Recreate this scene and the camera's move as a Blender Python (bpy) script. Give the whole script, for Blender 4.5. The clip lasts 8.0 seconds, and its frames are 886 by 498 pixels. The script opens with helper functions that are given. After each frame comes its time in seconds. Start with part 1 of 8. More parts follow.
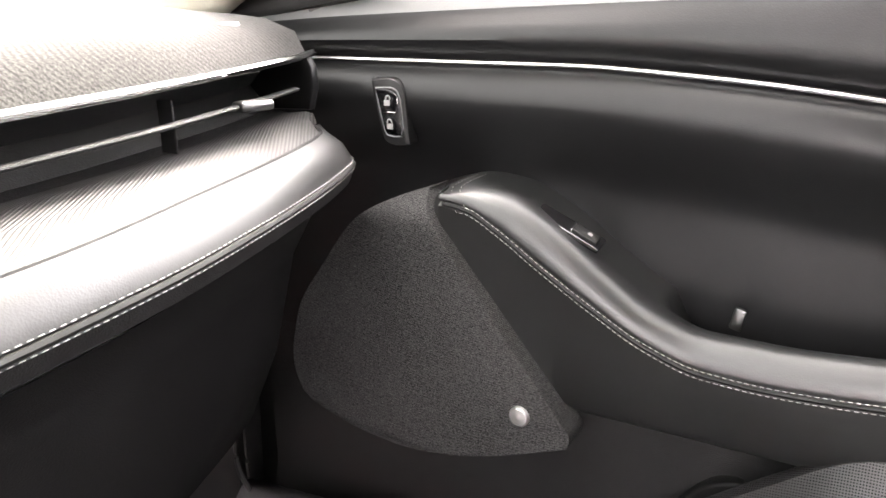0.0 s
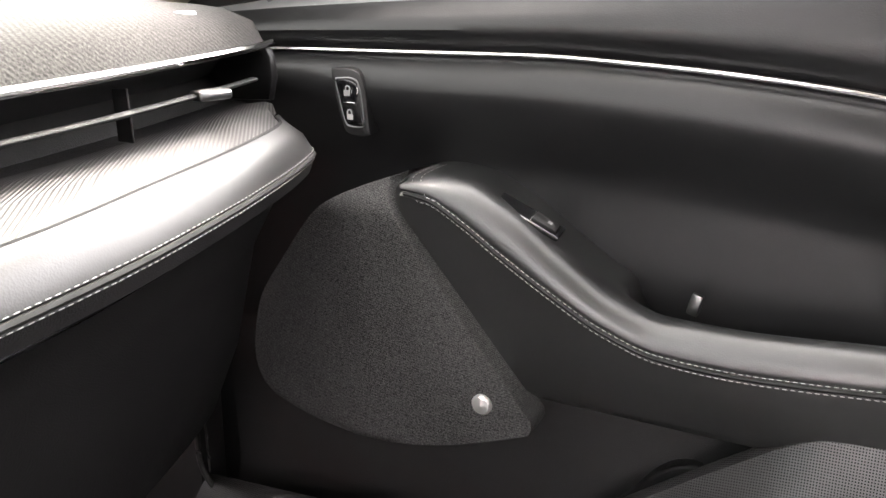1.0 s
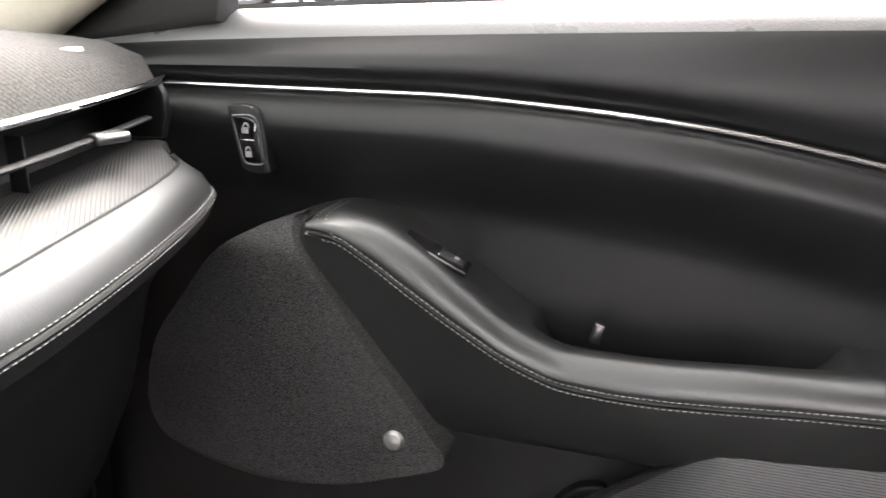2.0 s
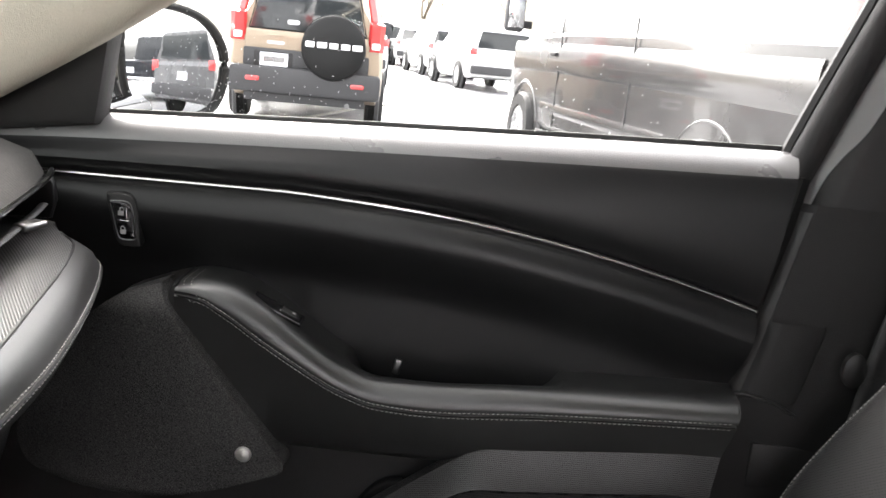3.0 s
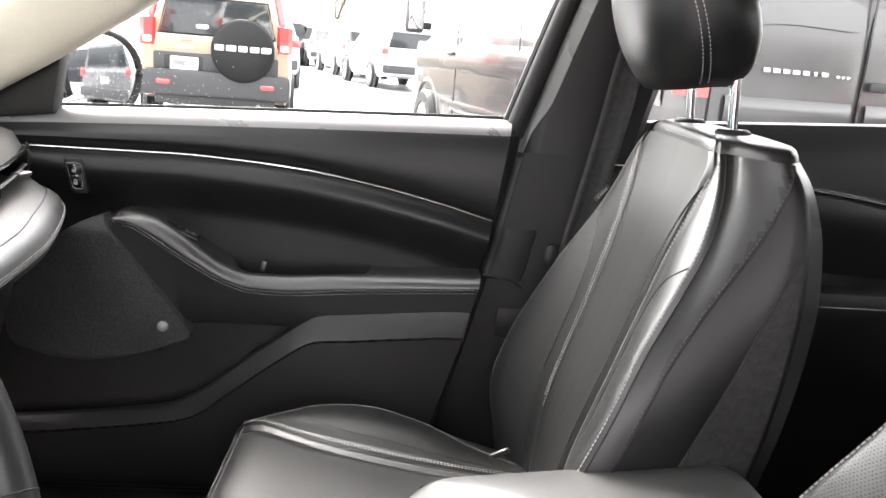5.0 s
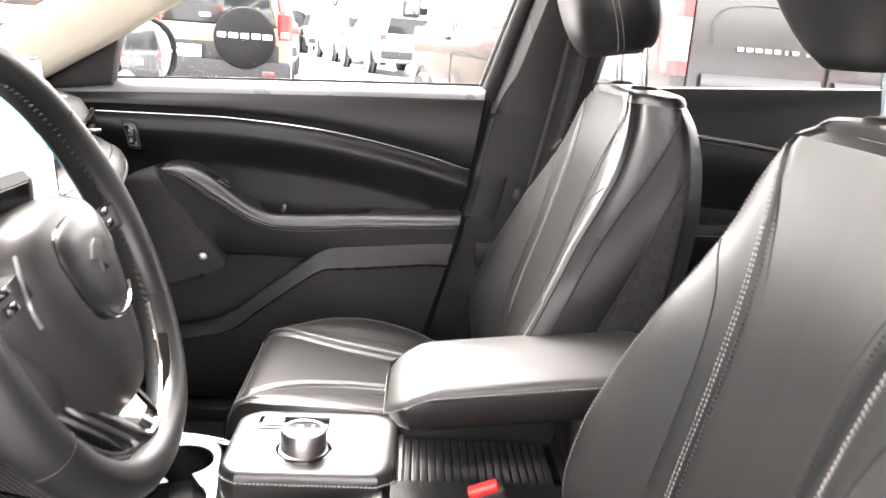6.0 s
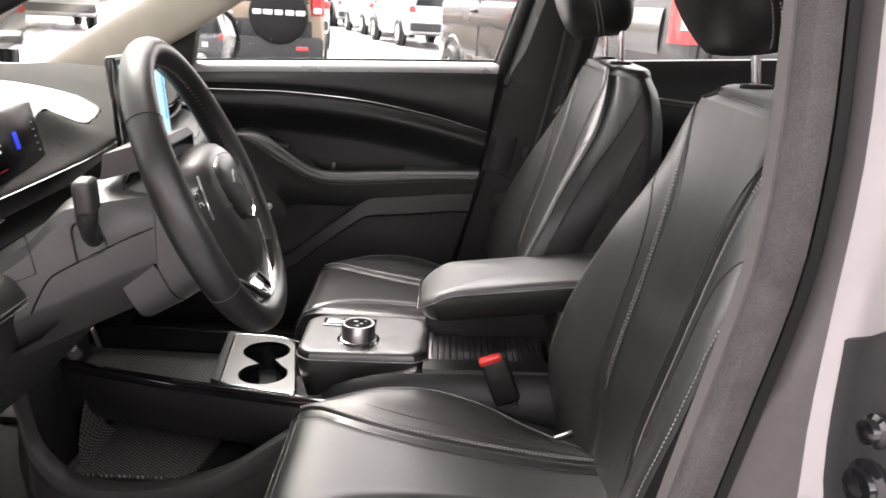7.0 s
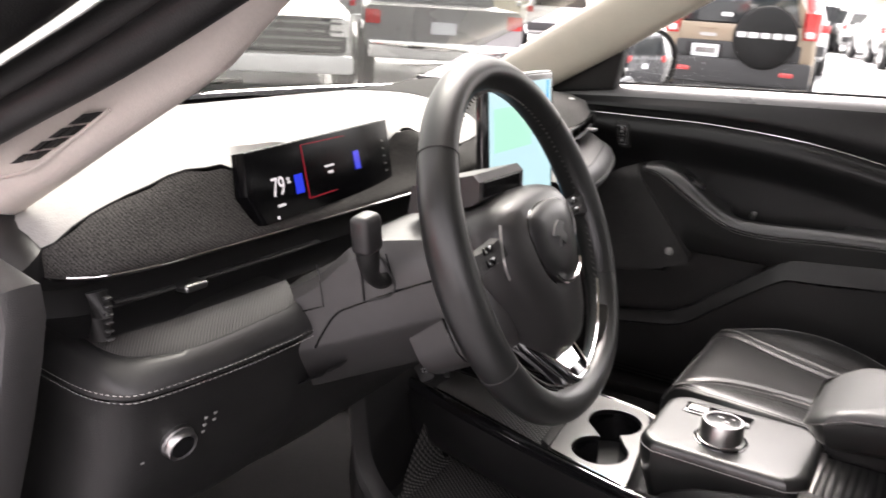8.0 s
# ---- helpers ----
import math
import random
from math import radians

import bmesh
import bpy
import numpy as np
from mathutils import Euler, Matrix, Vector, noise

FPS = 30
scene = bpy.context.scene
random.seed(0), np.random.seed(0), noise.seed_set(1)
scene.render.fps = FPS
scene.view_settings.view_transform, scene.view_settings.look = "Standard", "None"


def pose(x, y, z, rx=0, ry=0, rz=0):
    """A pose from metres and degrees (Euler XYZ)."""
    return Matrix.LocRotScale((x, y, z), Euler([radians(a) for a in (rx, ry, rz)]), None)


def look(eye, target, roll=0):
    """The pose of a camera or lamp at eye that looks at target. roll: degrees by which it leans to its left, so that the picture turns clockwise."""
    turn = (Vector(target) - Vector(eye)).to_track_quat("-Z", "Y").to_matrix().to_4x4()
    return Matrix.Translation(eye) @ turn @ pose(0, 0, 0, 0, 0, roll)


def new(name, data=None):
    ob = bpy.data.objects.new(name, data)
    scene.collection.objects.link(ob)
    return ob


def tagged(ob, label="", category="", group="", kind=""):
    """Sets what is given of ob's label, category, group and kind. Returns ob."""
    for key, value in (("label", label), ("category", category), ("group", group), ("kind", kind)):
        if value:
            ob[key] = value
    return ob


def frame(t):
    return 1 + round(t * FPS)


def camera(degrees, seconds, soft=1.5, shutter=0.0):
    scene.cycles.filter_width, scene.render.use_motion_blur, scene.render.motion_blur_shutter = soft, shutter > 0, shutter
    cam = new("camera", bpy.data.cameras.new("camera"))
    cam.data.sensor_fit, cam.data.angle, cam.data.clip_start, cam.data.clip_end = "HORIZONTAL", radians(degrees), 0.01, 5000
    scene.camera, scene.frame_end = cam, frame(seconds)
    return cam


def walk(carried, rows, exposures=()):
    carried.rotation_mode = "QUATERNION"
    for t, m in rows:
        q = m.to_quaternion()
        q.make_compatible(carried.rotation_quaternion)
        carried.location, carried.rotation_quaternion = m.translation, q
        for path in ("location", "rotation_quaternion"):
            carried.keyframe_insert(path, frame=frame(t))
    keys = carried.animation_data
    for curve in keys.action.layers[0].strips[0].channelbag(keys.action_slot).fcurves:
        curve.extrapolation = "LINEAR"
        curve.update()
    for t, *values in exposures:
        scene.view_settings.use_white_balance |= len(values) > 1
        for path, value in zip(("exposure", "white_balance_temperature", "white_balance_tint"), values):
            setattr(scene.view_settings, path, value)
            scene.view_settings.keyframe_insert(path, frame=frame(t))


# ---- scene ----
cam = camera(56.3, 8.0, soft=1.5, shutter=0.2)
PATH = [
    (0, (0.343, 0.096, 1.021), (-0.647, 1.725, 0.415), -1.2),
    (0.5, (0.342, 0.095, 1.017), (-0.553, 1.773, 0.398), -0.6),
    (1, (0.346, 0.094, 1.016), (-0.566, 1.764, 0.401), -0.9),
    (1.5, (0.339, 0.091, 1.016), (-0.545, 1.789, 0.436), -1.5),
    (2, (0.315, 0.082, 1.036), (-0.304, 1.891, 0.448), 0.3),
    (2.2, (0.313, 0.055, 1.052), (-0.142, 1.91, 0.458), 2.4),
    (3.3, (0.318, -0.251, 1.158), (0.269, 1.696, 0.702), 4.9),
    (3.5, (0.327, -0.325, 1.175), (0.297, 1.62, 0.709), 5.4),
    (4, (0.366, -0.474, 1.172), (0.412, 1.465, 0.687), 4.8),
    (4.2, (0.388, -0.519, 1.17), (0.472, 1.42, 0.688), 4.3),
    (5.3, (0.49, -0.696, 1.147), (0.569, 1.248, 0.682), 3.4),
    (5.5, (0.497, -0.741, 1.153), (0.558, 1.199, 0.672), 3.2),
    (6, (0.486, -0.969, 1.14), (0.576, 0.966, 0.642), 3.2),
    (6.5, (0.482, -1.247, 1.156), (0.606, 0.676, 0.619), 2.3),
    (7, (0.495, -1.326, 1.175), (0.512, 0.592, 0.609), 2.1),
    (7.5, (0.539, -1.219, 1.161), (0.083, 0.645, 0.594), 2.5),
    (8, (0.567, -1.083, 1.173), (-0.436, 0.554, 0.612), 2.6),
]
walk(cam, [(t, look(e, g, r)) for t, e, g, r in PATH], [(0.0, 5.15, 7000, 20), (0.5, 5.25, 7000, 20), (1.0, 4.8, 6950, 19), (1.8, 4.65, 6900, 18), (2.4, 3.9, 6750, 16), (3.3, 3.4, 6750, 16), (4.2, 3.65, 6750, 16), (5.3, 4.0, 6700, 16), (5.6, 4.0, 6700, 16), (6.0, 4.4, 6950, 20), (6.5, 3.8, 7000, 24), (7.0, 3.1, 6950, 21), (7.5, 3.25, 6950, 21), (7.75, 3.35, 6950, 21), (8.0, 3.0, 6950, 21)])


# ---- light ----
world = bpy.data.worlds.new("overcast_sky")
scene.world = world
world.use_nodes = True
wn, wl = world.node_tree.nodes, world.node_tree.links
bg = wn["Background"]
sky = wn.new("ShaderNodeTexSky")
sky.sky_type = "NISHITA"
sky.sun_disc = False
sky.sun_elevation, sky.sun_rotation = radians(50), radians(-31)
sky.air_density, sky.dust_density, sky.ozone_density = 1.0, 4.0, 1.0
desat = wn.new("ShaderNodeHueSaturation")
desat.inputs["Saturation"].default_value = 0.12
wl.new(sky.outputs[0], desat.inputs["Color"])
wl.new(desat.outputs[0], bg.inputs["Color"])
bg.inputs["Strength"].default_value = 0.15
sun_data = bpy.data.lights.new("sun", "SUN")
sun_data.energy, sun_data.angle, sun_data.color = 0.8, radians(30), (1.0, 0.97, 0.93)
sun = new("sun", sun_data)
sun.matrix_world = look((-3.0, 5.0, 7.0), (0, 0, 0))

# ---- materials ----


def mat(name, base, rough=0.5, metal=0.0, var=0.12, scale=6.0, bump=0.0, bscale=400.0, spec=0.5, coat=0.0, wear=0.06, rand=0.0):
    """A surface with its colour mottled at two scales and a fine relief."""
    m = bpy.data.materials.new(name)
    m.use_nodes = True
    n, l = m.node_tree.nodes, m.node_tree.links
    b = n["Principled BSDF"]
    co = n.new("ShaderNodeTexCoord")
    big = n.new("ShaderNodeTexNoise")
    big.inputs["Scale"].default_value, big.inputs["Detail"].default_value = scale, 5
    fine = n.new("ShaderNodeTexNoise")
    fine.inputs["Scale"].default_value, fine.inputs["Detail"].default_value = scale * 17, 3
    l.new(co.outputs["Object"], big.inputs["Vector"])
    l.new(co.outputs["Object"], fine.inputs["Vector"])
    add = n.new("ShaderNodeMath")
    add.operation = "ADD"
    l.new(big.outputs[0], add.inputs[0])
    l.new(fine.outputs[0], add.inputs[1])
    last = add.outputs[0]
    if rand:
        oi = n.new("ShaderNodeObjectInfo")
        r = n.new("ShaderNodeMath")
        r.operation = "MULTIPLY_ADD"
        l.new(oi.outputs["Random"], r.inputs[0])
        r.inputs[1].default_value = rand
        l.new(last, r.inputs[2])
        last = r.outputs[0]
    ramp = n.new("ShaderNodeMapRange")
    ramp.inputs["From Min"].default_value, ramp.inputs["From Max"].default_value = 0.6, 1.4
    l.new(last, ramp.inputs["Value"])
    mix = n.new("ShaderNodeMix")
    mix.data_type = "RGBA"
    mix.inputs["A"].default_value = (*[max(0.0, c * (1 - var)) for c in base], 1)
    mix.inputs["B"].default_value = (*[min(1.0, c * (1 + var)) for c in base], 1)
    l.new(ramp.outputs[0], mix.inputs["Factor"])
    l.new(mix.outputs["Result"], b.inputs["Base Color"])
    rr = n.new("ShaderNodeMapRange")
    rr.inputs["From Min"].default_value, rr.inputs["From Max"].default_value = 0.3, 0.7
    rr.inputs["To Min"].default_value, rr.inputs["To Max"].default_value = max(0.0, rough - wear), min(1.0, rough + wear)
    l.new(big.outputs[0], rr.inputs["Value"])
    l.new(rr.outputs[0], b.inputs["Roughness"])
    b.inputs["Metallic"].default_value = metal
    b.inputs["Specular IOR Level"].default_value = spec
    b.inputs["Coat Weight"].default_value = coat
    b.inputs["Coat Roughness"].default_value = 0.05
    if bump:
        v = n.new("ShaderNodeTexVoronoi")
        v.inputs["Scale"].default_value = bscale
        l.new(co.outputs["Object"], v.inputs["Vector"])
        bu = n.new("ShaderNodeBump")
        bu.inputs["Strength"].default_value, bu.inputs["Distance"].default_value = bump, 0.0006
        l.new(v.outputs["Distance"], bu.inputs["Height"])
        l.new(bu.outputs[0], b.inputs["Normal"])
    return m


def weave(name, dark, light, scale, strength, rough=0.85, turn=0.0, stretch=1.0, metal=0.0):
    """A woven or embossed surface: two crossed waves give threads in colour and relief."""
    m = bpy.data.materials.new(name)
    m.use_nodes = True
    n, l = m.node_tree.nodes, m.node_tree.links
    b = n["Principled BSDF"]
    co = n.new("ShaderNodeTexCoord")
    mp = n.new("ShaderNodeMapping")
    mp.inputs["Rotation"].default_value = (radians(turn), radians(turn), radians(turn * 0.7))
    l.new(co.outputs["Object"], mp.inputs["Vector"])
    waves = []
    for axis, s in (("X", 1.0), ("Z", stretch), ("Y", 1.0)):
        w = n.new("ShaderNodeTexWave")
        w.bands_direction = axis
        w.inputs["Scale"].default_value = scale * s
        w.inputs["Distortion"].default_value, w.inputs["Detail"].default_value = 1.2, 1.5
        l.new(mp.outputs[0], w.inputs["Vector"])
        waves.append(w)
    mul = n.new("ShaderNodeMath")
    mul.operation = "MULTIPLY"
    l.new(waves[0].outputs["Fac"], mul.inputs[0])
    l.new(waves[1].outputs["Fac"], mul.inputs[1])
    m2 = n.new("ShaderNodeMath")
    m2.operation = "MULTIPLY_ADD"
    l.new(waves[2].outputs["Fac"], m2.inputs[0])
    m2.inputs[1].default_value = 0.3
    l.new(mul.outputs[0], m2.inputs[2])
    no = n.new("ShaderNodeTexNoise")
    no.inputs["Scale"].default_value, no.inputs["Detail"].default_value = scale * 0.6, 4
    l.new(co.outputs["Object"], no.inputs["Vector"])
    speck = n.new("ShaderNodeTexNoise")
    speck.inputs["Scale"].default_value, speck.inputs["Detail"].default_value = scale * 5, 2
    l.new(co.outputs["Object"], speck.inputs["Vector"])
    mm = n.new("ShaderNodeMath")
    mm.operation = "MULTIPLY_ADD"
    l.new(m2.outputs[0], mm.inputs[0])
    mm.inputs[1].default_value = 0.45
    l.new(speck.outputs[0], mm.inputs[2])
    m3 = n.new("ShaderNodeMath")
    m3.operation = "MULTIPLY"
    l.new(mm.outputs[0], m3.inputs[0])
    l.new(no.outputs[0], m3.inputs[1])
    mr = n.new("ShaderNodeMapRange")
    mr.inputs["From Min"].default_value, mr.inputs["From Max"].default_value = 0.1, 0.55
    l.new(m3.outputs[0], mr.inputs["Value"])
    mix = n.new("ShaderNodeMix")
    mix.data_type = "RGBA"
    mix.inputs["A"].default_value, mix.inputs["B"].default_value = (*dark, 1), (*light, 1)
    l.new(mr.outputs[0], mix.inputs["Factor"])
    l.new(mix.outputs["Result"], b.inputs["Base Color"])
    b.inputs["Roughness"].default_value, b.inputs["Metallic"].default_value = rough, metal
    bu = n.new("ShaderNodeBump")
    bu.inputs["Strength"].default_value, bu.inputs["Distance"].default_value = strength, 0.0008
    l.new(mr.outputs[0], bu.inputs["Height"])
    l.new(bu.outputs[0], b.inputs["Normal"])
    return m


def twill(name, dark, light, scale, band, rough=0.9, sheen=0.0):
    """Closely woven cloth: fine slanting threads broken up by a fine speckle."""
    m = bpy.data.materials.new(name)
    m.use_nodes = True
    n, l = m.node_tree.nodes, m.node_tree.links
    b = n["Principled BSDF"]
    co = n.new("ShaderNodeTexCoord")
    mp = n.new("ShaderNodeMapping")
    mp.inputs["Rotation"].default_value = (radians(8), radians(24), radians(14))
    l.new(co.outputs["Object"], mp.inputs["Vector"])
    w = n.new("ShaderNodeTexWave")
    w.bands_direction = band
    w.inputs["Scale"].default_value = scale
    w.inputs["Distortion"].default_value, w.inputs["Detail"].default_value, w.inputs["Detail Scale"].default_value = 1.0, 1.0, 3.0
    l.new(mp.outputs[0], w.inputs["Vector"])
    speck = n.new("ShaderNodeTexNoise")
    speck.inputs["Scale"].default_value, speck.inputs["Detail"].default_value = scale * 4, 1
    l.new(co.outputs["Object"], speck.inputs["Vector"])
    wear = n.new("ShaderNodeTexNoise")
    wear.inputs["Scale"].default_value, wear.inputs["Detail"].default_value = 9, 3
    l.new(co.outputs["Object"], wear.inputs["Vector"])
    a1, a2, a3 = n.new("ShaderNodeMath"), n.new("ShaderNodeMath"), n.new("ShaderNodeMapRange")
    a1.operation = a2.operation = "MULTIPLY_ADD"
    l.new(w.outputs["Fac"], a1.inputs[0])
    a1.inputs[1].default_value = 0.22
    l.new(speck.outputs[0], a1.inputs[2])
    l.new(wear.outputs[0], a2.inputs[0])
    a2.inputs[1].default_value = 0.25
    l.new(a1.outputs[0], a2.inputs[2])
    a3.inputs["From Min"].default_value, a3.inputs["From Max"].default_value = 0.5, 1.1
    l.new(a2.outputs[0], a3.inputs["Value"])
    mix = n.new("ShaderNodeMix")
    mix.data_type = "RGBA"
    mix.inputs["A"].default_value, mix.inputs["B"].default_value = (*dark, 1), (*light, 1)
    l.new(a3.outputs[0], mix.inputs["Factor"])
    l.new(mix.outputs["Result"], b.inputs["Base Color"])
    b.inputs["Roughness"].default_value = rough
    b.inputs["Specular IOR Level"].default_value = 0.08
    b.inputs["Sheen Weight"].default_value, b.inputs["Sheen Roughness"].default_value = sheen, 0.45
    bu = n.new("ShaderNodeBump")
    bu.inputs["Strength"].default_value, bu.inputs["Distance"].default_value = 0.5, 0.0006
    l.new(a1.outputs[0], bu.inputs["Height"])
    l.new(bu.outputs[0], b.inputs["Normal"])
    return m


def ribs(name, dark, light, scale, rough, metal):
    """Fine slanting embossed ribs with a slight unevenness."""
    m = bpy.data.materials.new(name)
    m.use_nodes = True
    n, l = m.node_tree.nodes, m.node_tree.links
    b = n["Principled BSDF"]
    co = n.new("ShaderNodeTexCoord")
    mp = n.new("ShaderNodeMapping")
    mp.inputs["Rotation"].default_value = (0, 0, radians(-38))
    l.new(co.outputs["Object"], mp.inputs["Vector"])
    w = n.new("ShaderNodeTexWave")
    w.bands_direction = "X"
    w.inputs["Scale"].default_value = scale
    l.new(mp.outputs[0], w.inputs["Vector"])
    no = n.new("ShaderNodeTexNoise")
    no.inputs["Scale"].default_value = 40
    l.new(co.outputs["Object"], no.inputs["Vector"])
    mul = n.new("ShaderNodeMath")
    mul.operation = "MULTIPLY_ADD"
    l.new(no.outputs[0], mul.inputs[0])
    mul.inputs[1].default_value = 0.3
    l.new(w.outputs["Fac"], mul.inputs[2])
    mix = n.new("ShaderNodeMix")
    mix.data_type = "RGBA"
    mix.inputs["A"].default_value, mix.inputs["B"].default_value = (*dark, 1), (*light, 1)
    l.new(mul.outputs[0], mix.inputs["Factor"])
    l.new(mix.outputs["Result"], b.inputs["Base Color"])
    b.inputs["Roughness"].default_value, b.inputs["Metallic"].default_value = rough, metal
    bu = n.new("ShaderNodeBump")
    bu.inputs["Strength"].default_value, bu.inputs["Distance"].default_value = 0.6, 0.0006
    l.new(w.outputs["Fac"], bu.inputs["Height"])
    l.new(bu.outputs[0], b.inputs["Normal"])
    return m


def perforated(name, axes, scale=112, edge=0.62, base=(0.0105, 0.0108, 0.0108)):
    """Black leather with rows of small punched holes and a fine grain."""
    m = mat(name, base, 0.36, var=0.12, scale=6, bump=0.06, bscale=900, spec=0.6, wear=0.02)
    n, l = m.node_tree.nodes, m.node_tree.links
    b = n["Principled BSDF"]
    co = n.new("ShaderNodeTexCoord")
    mp = n.new("ShaderNodeMapping")
    mp.inputs["Rotation"].default_value = (radians(45 if axes[1] == "Z" else 0), 0, radians(45 if axes[1] == "Y" else 0))
    l.new(co.outputs["Object"], mp.inputs["Vector"])
    prod = n.new("ShaderNodeMath")
    prod.operation = "MULTIPLY"
    for k, a in enumerate(axes):
        w = n.new("ShaderNodeTexWave")
        w.bands_direction = a
        w.inputs["Scale"].default_value = scale
        l.new(mp.outputs[0], w.inputs["Vector"])
        l.new(w.outputs["Fac"], prod.inputs[k])
    hole = n.new("ShaderNodeMapRange")
    hole.inputs["From Min"].default_value, hole.inputs["From Max"].default_value = edge, edge + 0.2
    hole.inputs["To Min"].default_value, hole.inputs["To Max"].default_value = 1.0, 0.0
    l.new(prod.outputs[0], hole.inputs["Value"])
    bu = n.new("ShaderNodeBump")
    bu.inputs["Strength"].default_value, bu.inputs["Distance"].default_value = 0.45, 0.0006
    l.new(hole.outputs[0], bu.inputs["Height"])
    old = b.inputs["Normal"].links[0].from_node
    l.new(old.outputs[0], bu.inputs["Normal"])
    l.new(bu.outputs[0], b.inputs["Normal"])
    tint = n.new("ShaderNodeMix")
    tint.data_type = "RGBA"
    tint.inputs["A"].default_value = (*(0.4 * c for c in base), 1)
    l.new(b.inputs["Base Color"].links[0].from_socket, tint.inputs["B"])
    l.new(hole.outputs[0], tint.inputs["Factor"])
    l.new(tint.outputs["Result"], b.inputs["Base Color"])
    sp = n.new("ShaderNodeMath")
    sp.operation = "MULTIPLY"
    sp.inputs[1].default_value = 0.6
    l.new(hole.outputs[0], sp.inputs[0])
    l.new(sp.outputs[0], b.inputs["Specular IOR Level"])
    return m


def studded(name, base, dot, scale):
    """Black rubber mat with diagonal rows of small paler raised studs."""
    m = mat(name, base, 0.5, var=0.2, scale=9, bump=0.1, bscale=600, spec=0.5)
    n, l = m.node_tree.nodes, m.node_tree.links
    b = n["Principled BSDF"]
    co = n.new("ShaderNodeTexCoord")
    mp = n.new("ShaderNodeMapping")
    mp.inputs["Rotation"].default_value = (0, 0, radians(38))
    l.new(co.outputs["Object"], mp.inputs["Vector"])
    prod = n.new("ShaderNodeMath")
    prod.operation = "MULTIPLY"
    for k, a in enumerate("XY"):
        w = n.new("ShaderNodeTexWave")
        w.bands_direction = a
        w.inputs["Scale"].default_value = scale
        l.new(mp.outputs[0], w.inputs["Vector"])
        l.new(w.outputs["Fac"], prod.inputs[k])
    stud = n.new("ShaderNodeMapRange")
    stud.inputs["From Min"].default_value, stud.inputs["From Max"].default_value = 0.28, 0.5
    l.new(prod.outputs[0], stud.inputs["Value"])
    mix = n.new("ShaderNodeMix")
    mix.data_type = "RGBA"
    mix.inputs["A"].default_value, mix.inputs["B"].default_value = (*base, 1), (*dot, 1)
    l.new(stud.outputs[0], mix.inputs["Factor"])
    l.new(mix.outputs["Result"], b.inputs["Base Color"])
    bu = n.new("ShaderNodeBump")
    bu.inputs["Strength"].default_value, bu.inputs["Distance"].default_value = 0.8, 0.0008
    l.new(stud.outputs[0], bu.inputs["Height"])
    l.new(bu.outputs[0], b.inputs["Normal"])
    return m


def glass(name, tint=(0.95, 0.97, 0.96), gloss=0.06):
    m = bpy.data.materials.new(name)
    m.use_nodes = True
    n, l = m.node_tree.nodes, m.node_tree.links
    n.remove(n["Principled BSDF"])
    tr, gl, mx = n.new("ShaderNodeBsdfTransparent"), n.new("ShaderNodeBsdfGlossy"), n.new("ShaderNodeMixShader")
    lw, fr = n.new("ShaderNodeLayerWeight"), n.new("ShaderNodeMath")
    tr.inputs["Color"].default_value = (*tint, 1)
    gl.inputs["Roughness"].default_value = 0.01
    lw.inputs["Blend"].default_value = 0.15
    fr.operation = "MULTIPLY"
    fr.inputs[1].default_value = gloss * 3
    l.new(lw.outputs["Facing"], fr.inputs[0])
    l.new(fr.outputs[0], mx.inputs[0])
    l.new(tr.outputs[0], mx.inputs[1])
    l.new(gl.outputs[0], mx.inputs[2])
    l.new(mx.outputs[0], n["Material Output"].inputs["Surface"])
    return m


def glow(name, colour, power):
    m = bpy.data.materials.new(name)
    m.use_nodes = True
    b = m.node_tree.nodes["Principled BSDF"]
    b.inputs["Base Color"].default_value = (*[c * 0.3 for c in colour], 1)
    b.inputs["Emission Color"].default_value = (*colour, 1)
    b.inputs["Emission Strength"].default_value = power
    b.inputs["Roughness"].default_value = 0.15
    return m


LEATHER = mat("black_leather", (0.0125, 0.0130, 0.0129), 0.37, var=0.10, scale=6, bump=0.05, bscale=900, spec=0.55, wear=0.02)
PERFB = perforated("perforated_back_leather", ("Y", "Z"), 112, 0.62, (0.020, 0.0202, 0.0202))
PERFC = perforated("perforated_seat_leather", ("X", "Y"))
BRUSHED = mat("brushed_metal", (0.85, 0.84, 0.83), 0.42, 1.0, var=0.04, scale=30)
VINYL = mat("soft_black_vinyl", (0.0088, 0.0088, 0.0094), 0.40, var=0.15, scale=7, bump=0.09, bscale=800, spec=0.40)
ARMPAD = mat("armrest_leather", (0.015, 0.0153, 0.0153), 0.38, var=0.15, scale=8, bump=0.08, bscale=800, spec=1.0)
# black leather with a raised base, which carries the light on the lid's top
LITLID = mat("lit_lid_leather", (0.040, 0.0405, 0.0397), 0.42, var=0.12, scale=8, bump=0.10, bscale=800, spec=0.8)
PILLARTRIM = mat("black_pillar_trim", (0.012, 0.0118, 0.012), 0.5, var=0.15, scale=5, bump=0.3, bscale=900, spec=0.4)
# the jamb's silver paint again, with its shade put into the colour
JAMBSHADE = mat("shaded_jamb_paint", (0.085, 0.079, 0.080), 0.4, 0.2, var=0.08, scale=4)
ROLL = mat("roll_leather", (0.019, 0.0188, 0.019), 0.42, var=0.15, scale=8, bump=0.10, bscale=800, spec=0.65)
PLASTIC = mat("grained_black_plastic", (0.013, 0.0128, 0.013), 0.5, var=0.2, scale=5, bump=0.4, bscale=900, spec=0.45)
